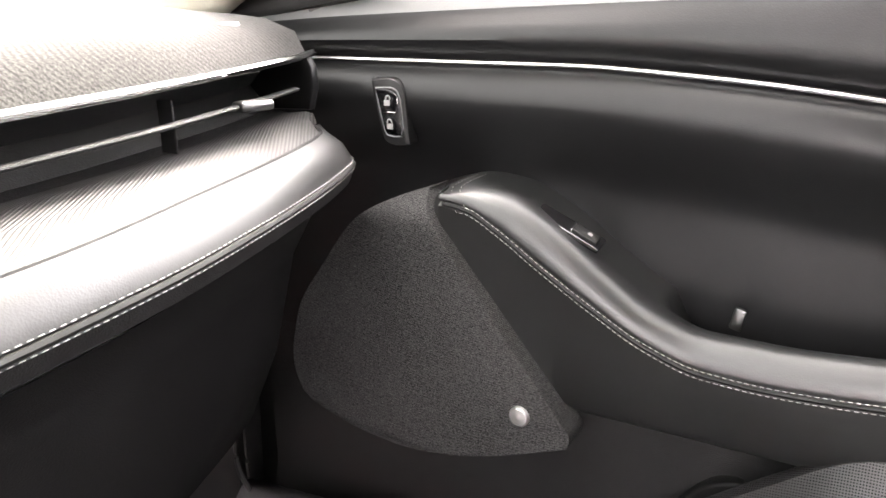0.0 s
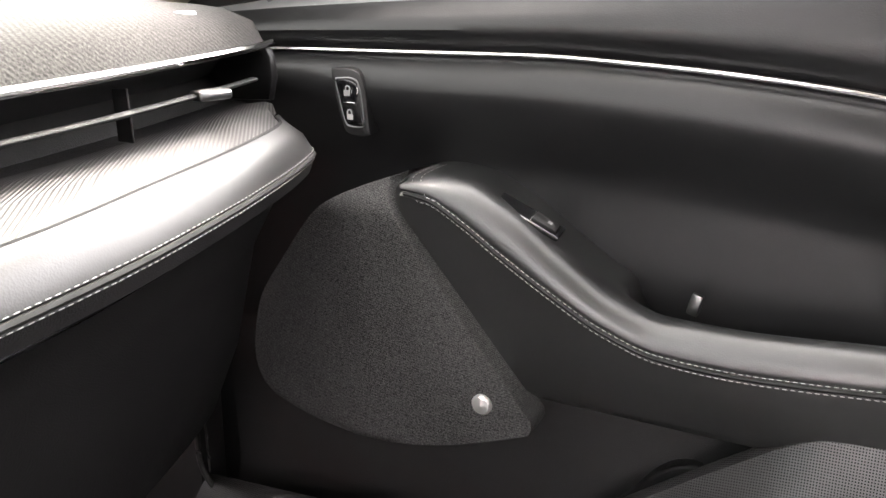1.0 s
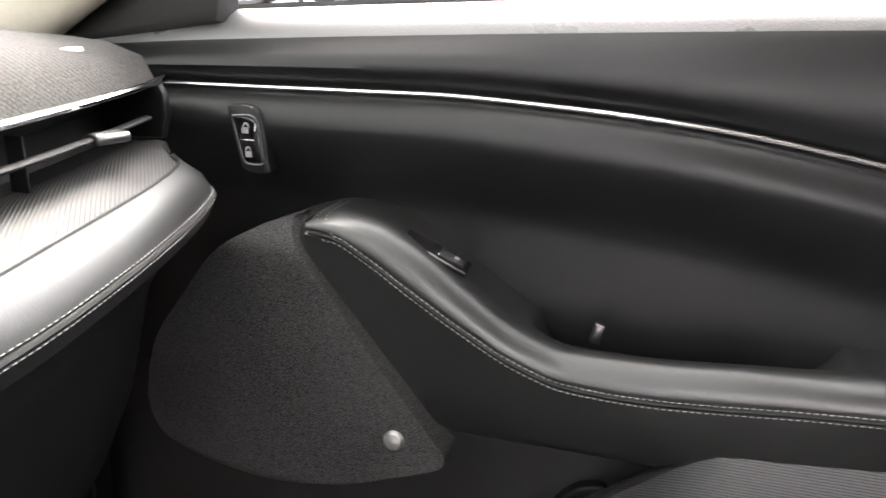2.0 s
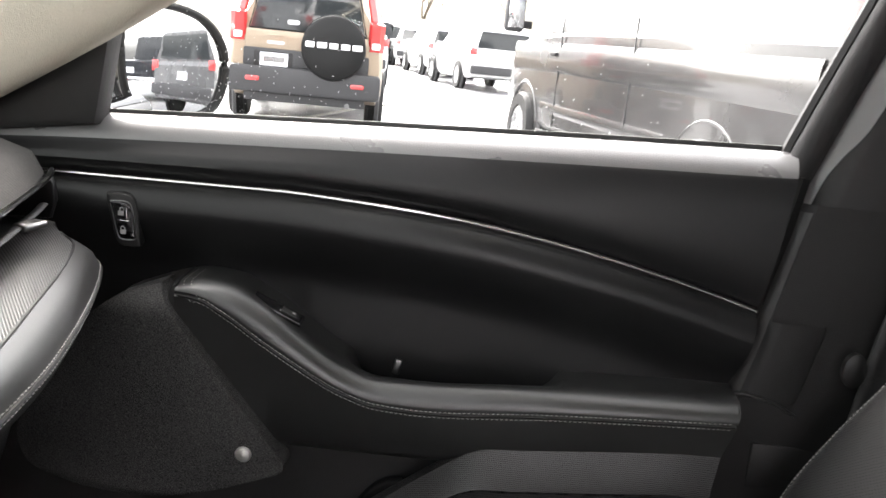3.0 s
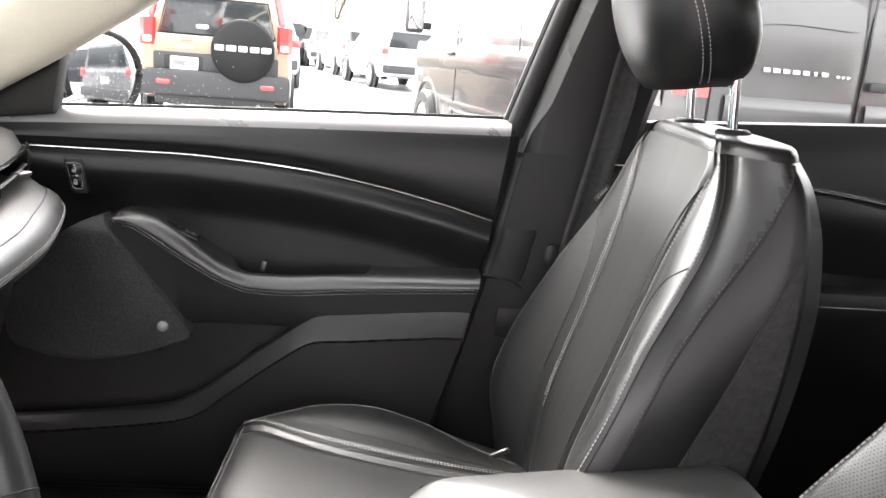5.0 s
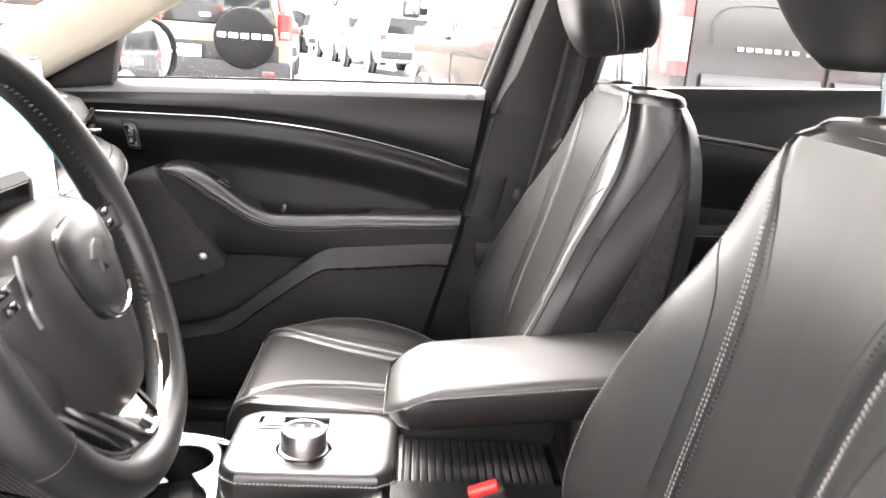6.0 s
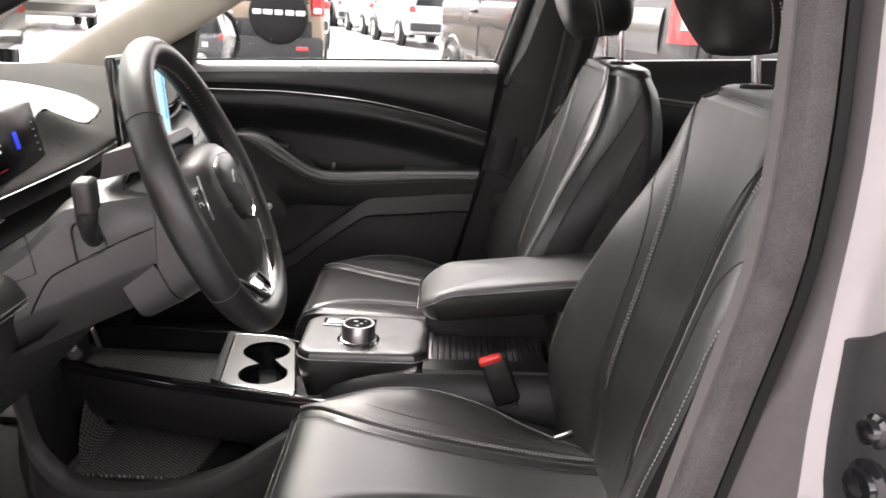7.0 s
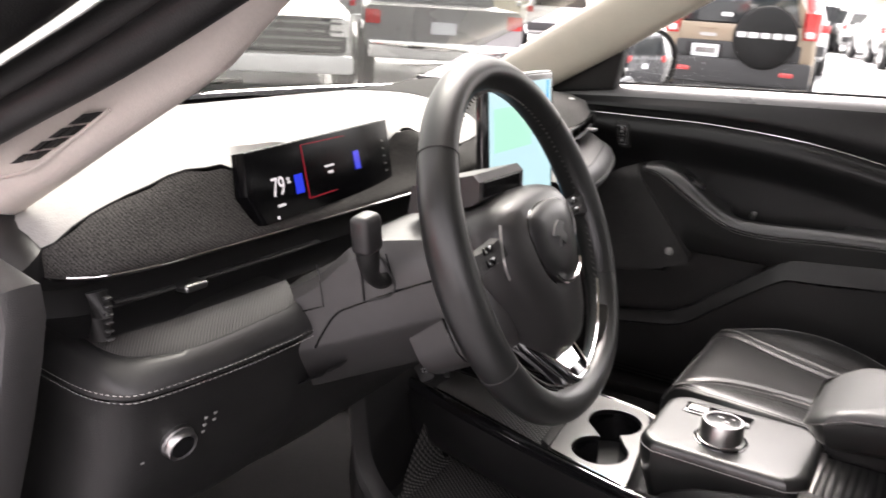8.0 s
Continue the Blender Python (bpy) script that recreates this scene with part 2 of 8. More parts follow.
GREYPLASTIC = mat("charcoal_plastic", (0.021, 0.0203, 0.0208), 0.42, var=0.15, scale=5, bump=0.3, bscale=900, spec=0.6)
POCKETGRAIN = perforated("pocket_plastic", ("X", "Z"), 165, 0.36, (0.024, 0.0232, 0.0236))
COLUMNGREY = mat("column_charcoal", (0.040, 0.0385, 0.039), 0.42, var=0.12, scale=5, bump=0.25, bscale=900, spec=0.6)
HUBSKIN = mat("hub_skin", (0.020, 0.0195, 0.0195), 0.40, var=0.1, scale=6, bump=0.1, bscale=900, spec=0.6)
GLOSSBLACK = mat("gloss_black", (0.008, 0.008, 0.009), 0.08, var=0.2, scale=4, coat=0.6)
FABRIC = twill("dash_fabric", (0.022, 0.0211, 0.0203), (0.088, 0.0842, 0.0800), 150, "DIAGONAL", sheen=0.10)
SPEAKER = twill("speaker_cloth", (0.012, 0.012, 0.0125), (0.120, 0.118, 0.117), 230, "Z")
CARBON = ribs("embossed_strip", (0.009, 0.0088, 0.0085), (0.056, 0.0535, 0.0514), 128, 0.50, 0.0)
MESHCLOTH = weave("seat_back_mesh", (0.012, 0.012, 0.012), (0.045, 0.045, 0.046), 220, 0.5, 0.8, turn=30)
CHROME = mat("chrome", (0.85, 0.85, 0.84), 0.09, 1.0, var=0.03, wear=0.03)
SATIN = mat("satin_metal", (0.46, 0.455, 0.45), 0.33, 1.0, var=0.06, bump=0.1, bscale=300)
PLATEMETAL = mat("dark_plate_metal", (0.15, 0.150, 0.148), 0.32, 1.0, var=0.05, wear=0.02)
DARKMETAL = mat("dark_satin_metal", (0.25, 0.25, 0.25), 0.3, 1.0, var=0.06)
THREAD = mat("grey_thread", (0.46, 0.45, 0.435), 0.75, var=0.2, scale=60)
GREYTHREAD = mat("dark_grey_thread", (0.10, 0.098, 0.095), 0.75, var=0.2, scale=60)
DARKTHREAD = mat("dark_thread", (0.012, 0.012, 0.012), 0.7, var=0.2, scale=60)
CARPET = mat("black_carpet", (0.008, 0.008, 0.0078), 0.95, var=0.5, scale=40, bump=1.0, bscale=420)
LINER = mat("beige_headliner", (0.60, 0.56, 0.47), 0.85, var=0.06, scale=20, bump=0.4, bscale=700)
PINKTRIM = mat("pale_grey_trim", (0.55, 0.50, 0.46), 0.7, var=0.06, scale=20, bump=0.3, bscale=700)
SEALCLOTH = mat("flocked_seal", (0.060, 0.056, 0.055), 0.9, var=0.45, scale=40, bump=1.0, bscale=300)
RUBBER = mat("rubber_seal", (0.007, 0.007, 0.007), 0.55, var=0.25, scale=12, bump=0.2, bscale=600, spec=0.3)
BELT = weave("seat_belt_webbing", (0.012, 0.012, 0.012), (0.04, 0.04, 0.04), 180, 0.6, 0.7)
MATGRID = studded("rubber_mat", (0.012, 0.012, 0.012), (0.20, 0.196, 0.19), 52)
SILVERPAINT = mat("silver_paint", (0.42, 0.40, 0.40), 0.30, 0.35, var=0.04, scale=3, coat=0.6)
RED = mat("red_plastic", (0.62, 0.03, 0.025), 0.35, var=0.08)
WHITEINK = mat("white_print", (0.75, 0.75, 0.75), 0.6, var=0.03)
GLASS = glass("clear_glass", gloss=0.05)
SCREENGLASS = glass("windscreen_glass", (0.62, 0.64, 0.62), 0.10)
STRIP = mat("polished_strip", (0.82, 0.82, 0.81), 0.2, 1.0, var=0.03, wear=0.03)
SUVGREY = mat("dark_silver_paint", (0.14, 0.14, 0.142), 0.28, 0.5, var=0.08, scale=2, coat=0.7)
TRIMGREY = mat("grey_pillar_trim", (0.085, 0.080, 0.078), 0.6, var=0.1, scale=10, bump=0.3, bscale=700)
SCREENBLACK = mat("dark_screen", (0.003, 0.003, 0.0035), 0.2, var=0.2, scale=4, spec=0.08)
# black trim given a pale base for the sky it would reflect
LITEDGE = mat("lit_edge_vinyl", (0.13, 0.13, 0.132), 0.28, wear=0.015, var=0.05, scale=7, bump=0.2, bscale=650, spec=1.0)
# dash top raised to pale grey, the windscreen's daylight put into the base
LITTOP = mat("lit_dash_top", (0.32, 0.312, 0.304), 0.6, var=0.1, scale=10, bump=0.4, bscale=700)
TINTED = glass("tinted_glass", (0.55, 0.57, 0.57), 0.1)
MIRROR = mat("mirror_silver", (0.88, 0.89, 0.9), 0.015, 1.0, var=0.01, wear=0.0)
ASPHALT = mat("damp_asphalt", (0.20, 0.20, 0.205), 0.42, var=0.3, scale=0.7, bump=0.8, bscale=90, wear=0.14)
LINEPAINT = mat("road_paint", (0.65, 0.65, 0.62), 0.6, var=0.2, scale=8)
GRASS = mat("winter_grass", (0.13, 0.115, 0.08), 0.9, var=0.4, scale=0.5)
TYRE = mat("tyre", (0.02, 0.02, 0.02), 0.7, var=0.3, scale=12, bump=0.5, bscale=60)
ALLOY = mat("alloy", (0.55, 0.55, 0.56), 0.3, 0.9, var=0.1)
TAN = mat("bronze_paint", (0.32, 0.25, 0.18), 0.35, 0.3, var=0.08, scale=2, coat=0.6)
CLADDING = mat("grey_cladding", (0.045, 0.045, 0.047), 0.6, var=0.25, scale=4)
VANGREY = mat("grey_van_paint", (0.055, 0.0535, 0.053), 0.24, 0.3, var=0.10, scale=1.5, coat=0.4)
WHITEPAINT = mat("white_paint", (0.72, 0.72, 0.72), 0.3, var=0.05, scale=2, coat=0.7)
DARKPAINT = mat("dark_paint", (0.03, 0.032, 0.036), 0.25, 0.3, var=0.1, scale=2, coat=0.7)
MIDGREY = mat("silver_grey_paint", (0.3, 0.3, 0.3), 0.3, 0.6, var=0.08, scale=2, coat=0.7)
REDPAINT = mat("red_paint", (0.4, 0.03, 0.03), 0.3, var=0.08, scale=2, coat=0.7)
CARGLASS = mat("dark_car_glass", (0.03, 0.034, 0.036), 0.04, var=0.2, scale=1, coat=0.5)
LAMPRED = mat("red_lens", (0.55, 0.05, 0.05), 0.12, var=0.1, scale=9, coat=0.8)
LAMPWHITE = mat("clear_lens", (0.75, 0.74, 0.73), 0.12, var=0.1, scale=25, coat=0.8)
PLATE = mat("number_plate", (0.75, 0.77, 0.8), 0.45, var=0.05, scale=14)
BARK = mat("bark", (0.10, 0.08, 0.065), 0.9, var=0.3, scale=6)
LEAF = mat("brown_twigs", (0.12, 0.09, 0.06), 0.9, var=0.4, scale=2)
SCREENGLOW = glow("map_screen", (0.42, 0.68, 0.74), 0.16)
SCREENBLUE = glow("screen_blue", (0.10, 0.42, 0.85), 0.16)
SCREENGREEN = glow("screen_green", (0.35, 0.72, 0.58), 0.16)
CLUSTERBLUE = glow("cluster_blue", (0.02, 0.05, 0.85), 0.09)
CLUSTERRED = glow("cluster_red", (0.6, 0.03, 0.06), 0.04)
CLUSTERWHITE = glow("cluster_white", (0.75, 0.75, 0.78), 0.11)
SYMBOL = glow("lit_symbol", (0.8, 0.8, 0.8), 0.006)

# ---- shape helpers ----
INV = {}


def thing(name, label, category, at=(0, 0, 0), m=None, group="", kind=""):
    """An Empty at the base of a thing. With m its parts are built in its own space, else in world space."""
    e = new(name)
    e.empty_display_size = 0.1
    if m is None:
        e.matrix_basis = Matrix.Translation(at)
        INV[e.name] = Matrix.Translation(at).inverted()
    else:
        e.matrix_basis = m
    return tagged(e, label, category, group, kind)


def part(name, bm, material, parent=None, label="", smooth=True, angle=38, fix=True):
    if fix:
        bmesh.ops.recalc_face_normals(bm, faces=bm.faces)
    me = bpy.data.meshes.new(name)
    bm.to_mesh(me)
    bm.free()
    me.materials.append(material)
    if smooth:
        me.shade_smooth()
        me.set_sharp_from_angle(angle=radians(angle))
    ob = new(name, me)
    if parent is not None:
        ob.parent = parent
        if parent.name in INV:
            ob.matrix_parent_inverse = INV[parent.name]
    if label:
        ob["label"] = label
    return ob


def struct(name, bm, material, label, category, smooth=True, angle=38):
    ob = part(name, bm, material, None, "", smooth, angle)
    return tagged(ob, label, category, "", "structure")


def cr(pts, n):
    """Points evenly along a smooth curve through pts."""
    p = np.array(pts, float)
    if len(p) == 2:
        return [tuple(p[0] + (p[1] - p[0]) * i / (n - 1)) for i in range(n)]
    e = np.vstack([2 * p[0] - p[1], p, 2 * p[-1] - p[-2]])
    fine = []
    for i in range(len(p) - 1):
        a, b, c, d = e[i:i + 4]
        for k in range(12):
            t = k / 12
            fine.append(0.5 * (2 * b + (c - a) * t + (2 * a - 5 * b + 4 * c - d) * t * t + (3 * b - 3 * c + d - a) * t ** 3))
    fine.append(p[-1])
    f = np.array(fine)
    s = np.concatenate([[0], np.cumsum(np.linalg.norm(np.diff(f, axis=0), axis=1))])
    u = np.linspace(0, s[-1], n)
    return [tuple(np.interp(v, s, f[:, k]) for k in range(f.shape[1])) for v in u]


def interp(x, table):
    """A smooth value at x from a table of (x, value)."""
    xs, vs = [a for a, _ in table], [b for _, b in table]
    if x <= xs[0]:
        return vs[0]
    if x >= xs[-1]:
        return vs[-1]
    i = max(k for k in range(len(xs)) if xs[k] <= x)
    i = min(i, len(xs) - 2)
    d = [(vs[k + 1] - vs[k]) / (xs[k + 1] - xs[k]) for k in range(len(xs) - 1)]

    def tang(k):
        if k == 0:
            return d[0]
        if k == len(xs) - 1:
            return d[-1]
        return 0.0 if d[k - 1] * d[k] <= 0 else 2 * d[k - 1] * d[k] / (d[k - 1] + d[k])
    h = xs[i + 1] - xs[i]
    t = (x - xs[i]) / h
    return ((2 * t ** 3 - 3 * t * t + 1) * vs[i] + (t ** 3 - 2 * t * t + t) * h * tang(i)
            + (3 * t * t - 2 * t ** 3) * vs[i + 1] + (t ** 3 - t * t) * h * tang(i + 1))


def loft(rows, around=False, caps=False, bm=None):
    bm = bm or bmesh.new()
    vs = [[bm.verts.new(p) for p in r] for r in rows]
    n = len(vs[0])
    for i in range(len(vs) - 1):
        for j in range(n if around else n - 1):
            k = (j + 1) % n
            try:
                bm.faces.new((vs[i][j], vs[i][k], vs[i + 1][k], vs[i + 1][j]))
            except ValueError:
                pass
    if caps:
        bm.faces.new(vs[0])
        bm.faces.new(list(reversed(vs[-1])))
    return bm


def slab(rows, t):
    """A shell of thickness t: the grid of rows, backed by its copy shifted by the vector t."""
    t = Vector(t)
    bm = bmesh.new()
    a = [[bm.verts.new(p) for p in r] for r in rows]
    b = [[bm.verts.new(Vector(p) + t) for p in r] for r in rows]
    m, n = len(rows), len(rows[0])
    for i in range(m - 1):
        for j in range(n - 1):
            bm.faces.new((a[i][j], a[i][j + 1], a[i + 1][j + 1], a[i + 1][j]))
            bm.faces.new((b[i][j], b[i + 1][j], b[i + 1][j + 1], b[i][j + 1]))
    for j in range(n - 1):
        bm.faces.new((a[0][j], b[0][j], b[0][j + 1], a[0][j + 1]))
        bm.faces.new((a[-1][j], a[-1][j + 1], b[-1][j + 1], b[-1][j]))
    for i in range(m - 1):
        bm.faces.new((a[i][0], a[i + 1][0], b[i + 1][0], b[i][0]))
        bm.faces.new((a[i][-1], b[i][-1], b[i + 1][-1], a[i + 1][-1]))
    return bm


def tube(pts, r, seg=8, closed=False, flat=1.0, up=(0, 0, 1), bm=None):
    """A rod along pts; r may be a list; flat squeezes it across up."""
    p = [Vector(q) for q in pts]
    n = len(p)
    rows = []
    for i in range(n):
        a = p[(i - 1) % n] if closed or i else p[0]
        b = p[(i + 1) % n] if closed or i < n - 1 else p[-1]
        d = (b - a).normalized()
        s = d.cross(Vector(up))
        s = s.normalized() if s.length > 1e-5 else Vector((1, 0, 0))
        u = s.cross(d).normalized()
        ri = r[i] if isinstance(r, (list, tuple)) else r
        rows.append([p[i] + s * (math.cos(2 * math.pi * k / seg) * ri) + u * (math.sin(2 * math.pi * k / seg) * ri * flat) for k in range(seg)])
    if closed:
        rows.append(rows[0])
        bm = loft(rows, True, False, bm)
        bmesh.ops.remove_doubles(bm, verts=bm.verts, dist=1e-6)
        return bm
    return loft(rows, True, True, bm)


def block(c, s, bevel=0.004, seg=2, m=None):
    bm = bmesh.new()
    bmesh.ops.create_cube(bm, size=1)
    for v in bm.verts:
        v.co = Vector((v.co.x * s[0], v.co.y * s[1], v.co.z * s[2]))
    if bevel:
        bmesh.ops.bevel(bm, geom=list(bm.edges), offset=min(bevel, 0.45 * min(s)), segments=seg, affect="EDGES", profile=0.5)
    bm.transform(Matrix.Translation(c) @ (m or Matrix()))
    return bm


def prism(outline, axis, a, b, bevel=0.0, seg=2):
    """A plate: a 2D outline drawn out along an axis from a to b. axis x: (y, z); y: (x, z); z: (x, y)."""
    def p3(q, h):
        return {"x": (h, q[0], q[1]), "y": (q[0], h, q[1]), "z": (q[0], q[1], h)}[axis]
    bm = bmesh.new()
    v0, v1 = [bm.verts.new(p3(q, a)) for q in outline], [bm.verts.new(p3(q, b)) for q in outline]
    n = len(outline)
    f0, f1 = bm.faces.new(v0), bm.faces.new(list(reversed(v1)))
    for i in range(n):
        bm.faces.new((v0[i], v1[i], v1[(i + 1) % n], v0[(i + 1) % n]))
    bmesh.ops.recalc_face_normals(bm, faces=bm.faces)
    if bevel:
        rim = [e for e in bm.edges if (e in f0.edges[:] or e in f1.edges[:])]
        bmesh.ops.bevel(bm, geom=rim, offset=bevel, segments=seg, affect="EDGES", profile=0.5)
    return bm


def rounded(x0, y0, x1, y1, r, n=5):
    out = []
    for cx, cy, a in ((x1 - r, y1 - r, 0), (x0 + r, y1 - r, 90), (x0 + r, y0 + r, 180), (x1 - r, y0 + r, 270)):
        for k in range(n + 1):
            t = radians(a + 90 * k / n)
            out.append((cx + r * math.cos(t), cy + r * math.sin(t)))
    return out


def lathe(profile, seg=28, m=None, bm=None):
    """A turned body: profile of (radius, height) round z, moved by m."""
    m = m or Matrix()
    rows = [[m @ Vector((r * math.cos(2 * math.pi * k / seg), r * math.sin(2 * math.pi * k / seg), h)) for k in range(seg)] for r, h in profile]
    return loft(rows, True, True, bm)


def stitches(path, length=0.0045, gap=0.002, r=0.0007, lean=0.0):
    """A seam's thread: short separate stitches along a path."""
    p = np.array(path, float)
    s = np.concatenate([[0], np.cumsum(np.linalg.norm(np.diff(p, axis=0), axis=1))])
    verts, faces = [], []
    t = 0.0
    while t + length < s[-1]:
        a = np.array([np.interp(t, s, p[:, k]) for k in range(3)])
        b = np.array([np.interp(t + length, s, p[:, k]) for k in range(3)])
        d = (b - a) / (np.linalg.norm(b - a) + 1e-9)
        u = np.cross(d, (0.3, 0.2, 0.93))
        u /= np.linalg.norm(u) + 1e-9
        w = np.cross(d, u)
        a, b = a + u * lean, b - u * lean
        i = len(verts)
        for q, rr in ((a, 0.5), (a * 0.75 + b * 0.25, 1.0), (a * 0.25 + b * 0.75, 1.0), (b, 0.5)):
            for ca, sa in ((1, 0), (0, 1), (-1, 0), (0, -1)):
                verts.append(tuple(q + (u * ca + w * sa) * r * rr))
        for k in range(3):
            for j in range(4):
                faces.append((i + 4 * k + j, i + 4 * k + (j + 1) % 4, i + 4 * k + 4 + (j + 1) % 4, i + 4 * k + 4 + j))
        faces += [(i + 3, i + 2, i + 1, i), (i + 12, i + 13, i + 14, i + 15)]
        t += length + gap
    bm = bmesh.new()
    vs = [bm.verts.new(v) for v in verts]
    for f in faces:
        bm.faces.new([vs[k] for k in f])
    return bm


def words(name, text, size, m, material, parent, depth=0.0004):
    """Lettering as a mesh of its own, from the built-in font."""
    cu = bpy.data.curves.new(name, "FONT")
    cu.body, cu.size, cu.align_x, cu.align_y, cu.extrude = text, size, "CENTER", "CENTER", depth
    tmp = new(name, cu)
    me = bpy.data.meshes.new_from_object(tmp.evaluated_get(bpy.context.evaluated_depsgraph_get()))
    bpy.data.objects.remove(tmp)
    bm = bmesh.new()
    bm.from_mesh(me)
    bm.transform(m)
    return part(name, bm, material, parent, fix=False, smooth=False)


def frame_of(o, right, up):
    """A pose whose x runs along right and y along up, at o."""
    r = Vector(right).normalized()
    n = r.cross(Vector(up)).normalized()
    u = n.cross(r)
    return Matrix(((r.x, u.x, n.x, o[0]), (r.y, u.y, n.y, o[1]), (r.z, u.z, n.z, o[2]), (0, 0, 0, 1)))

# ---- the car's shell ----
FLOOR_Z = 0.31
struct("floor", slab([[(x, y, FLOOR_Z + 0.02 * math.exp(-((x + 0.45) / 0.2) ** 2)) for y in np.linspace(-0.72, 0.72, 25)] for x in np.linspace(-0.75, 2.1, 40)], (0, 0, -0.08)),
       CARPET, "black carpeted car floor", "floor")
# footwell slope up to the firewall
struct("wall_front", slab([[(x, y, z) for y in np.linspace(-0.74, 0.74, 9)] for x, z in cr([(-0.42, 0.315), (-0.6, 0.40), (-0.72, 0.55), (-0.74, 0.75), (-0.76, 0.95)], 14)], (-0.05, 0, 0)),
       CARPET, "dark carpeted firewall at the end of the footwell", "firewall")
def roof_z(x, y):
    return 1.50 - 0.10 * (y / 0.66) ** 2 - 0.09 * ((x - 0.7) / 1.1) ** 2


struct("ceiling", slab([[(x, y, roof_z(x, y)) for y in np.linspace(-0.66, 0.66, 15)] for x in np.linspace(0.25, 1.95, 17)], (0, 0, 0.05)), LINER, "pale beige fabric headliner under the roof", "headliner")
struct("wall_rear", slab([[(2.05 - 0.12 * k / 6, y, 0.31 + 0.72 * k / 6) for y in np.linspace(-0.72, 0.72, 7)] for k in range(7)], (0.06, 0, 0)),
       PLASTIC, "dark plastic tailgate lining", "tailgate")
for side, nm in ((1, "sill_passenger"), (-1, "sill_driver")):
    sec = [(0.66, 0.30), (0.665, 0.345), (0.69, 0.365), (0.74, 0.37), (0.80, 0.365), (0.83, 0.33), (0.83, 0.24), (0.70, 0.22)]
    struct(nm, loft([[(x, side * y, z) for y, z in sec] for x in (-0.42, 0.1, 0.66)] + [[(x, side * y, z) for y, z in sec] for x in (0.9, 1.7)], True, True),
           PLASTIC, "black plastic door sill", "sill")
part("scuff_strip", tube([(-0.40, 0.694, 0.368), (-0.1, 0.694, 0.372), (0.13, 0.694, 0.384), (0.3, 0.694, 0.386)], 0.0035, 8, flat=0.6), CHROME, bpy.data.objects["sill_passenger"], "polished metal scuff strip")

# roof rails over the doors and the pillars
for side, nm in ((1, "roof_rail_passenger"), (-1, "roof_rail_driver")):
    pts = cr([(0.27, 0.63, 1.36), (0.6, 0.63, 1.44), (1.0, 0.62, 1.46), (1.6, 0.60, 1.40), (1.95, 0.58, 1.30)], 20)
    struct(nm, tube([(x, side * y, z) for x, y, z in pts], 0.045, 10), LINER, "beige-lined roof rail above the doors", "roof rail")


def pillar_front(side, name, material, label, drop, broad=1.0):
    """A-pillar trim: a broad rounded bar leaning back from the dash to the roof."""
    line = cr([(-0.50, 0.70, 0.93), (-0.32, 0.690, 1.035), (-0.12, 0.680, 1.15), (0.06, 0.662, 1.255), (0.30, 0.635, 1.385)], 26)
    rows = []
    for i, (x, y, z) in enumerate(line):
        w = broad * (0.052 + 0.010 * math.sin(i / 25 * math.pi))
        d = Vector((0.86, 0, 0.51))
        out, acr = Vector((0, 1, 0)), Vector((-0.51, 0, 0.86))
        ring = []
        for k in range(16):
            t = 2 * math.pi * k / 16
            c, s = math.cos(t), math.sin(t)
            q = acr * (w * abs(c) ** 0.75 * (1 if c > 0 else -1)) + out * (0.024 * abs(s) ** 0.8 * (1 if s > 0 else -1))
            ring.append((x + q.x, side * (y + q.y + 0.012), z + q.z + drop * min(1.0, max(0.3, (0.45 - x) / 0.35))))
        rows.append(ring)
    return struct(name, loft(rows, True, True), material, label, "pillar trim", angle=70)


pillar_front(1, "pillar_front_passenger", LINER, "pale beige fabric-covered windscreen pillar", 0.0)
pil_d = pillar_front(-1, "pillar_front_driver", PINKTRIM, "pale grey windscreen pillar trim with a grille at its foot", -0.124, 0.68)


def centre_pillar(side):
    """B-pillar trim: the upper half leans back, the lower half widens to the sill."""
    def row(z, x0, x1, y):
        return [(x0 - 0.004, side * 0.775, z), (x0, side * (y + 0.012), z), (x0 + 0.012, side * y, z), ((x0 + x1) / 2, side * (y - 0.006), z), (x1 - 0.012, side * y, z), (x1, side * (y + 0.012), z), (x1 + 0.004, side * 0.775, z)]
    low = [row(z, interp(z, XB), interp(z, XC), interp(z, YB)) for z in np.linspace(0.34, 0.993, 22)]
    up = []
    for z in np.linspace(0.972, 1.40, 14):
        r = row(z, interp(z, XB) + 0.002, interp(z, XC) - 0.004, interp(z, YB) + 0.004)
        x0, y = interp(z, XB) + 0.002, interp(z, YB) + 0.004
        up.append([(x0 - 0.006, side * 0.775, z), (x0 - 0.002, side * (y + 0.028), z), (x0 + 0.002, side * (y + 0.020), z), (x0 + 0.026, side * (y + 0.003), z), (x0 + 0.034, side * y, z)] + r[3:])
    return low, up


XB = [(0.34, 0.47), (0.51, 0.525), (0.65, 0.565), (0.805, 0.605), (1.0, 0.648), (1.25, 0.722), (1.40, 0.77)]
XC = [(0.34, 0.86), (0.51, 0.83), (0.80, 0.83), (1.0, 0.852), (1.12, 0.875), (1.25, 0.90), (1.40, 0.93)]
YB = [(0.34, 0.70), (0.70, 0.712), (0.87, 0.716), (1.0, 0.720), (1.2, 0.69), (1.40, 0.64)]
low, up = centre_pillar(1)
bp = struct("pillar_centre_passenger", loft(low, False), PILLARTRIM, "charcoal plastic centre pillar trim in two halves", "pillar trim")
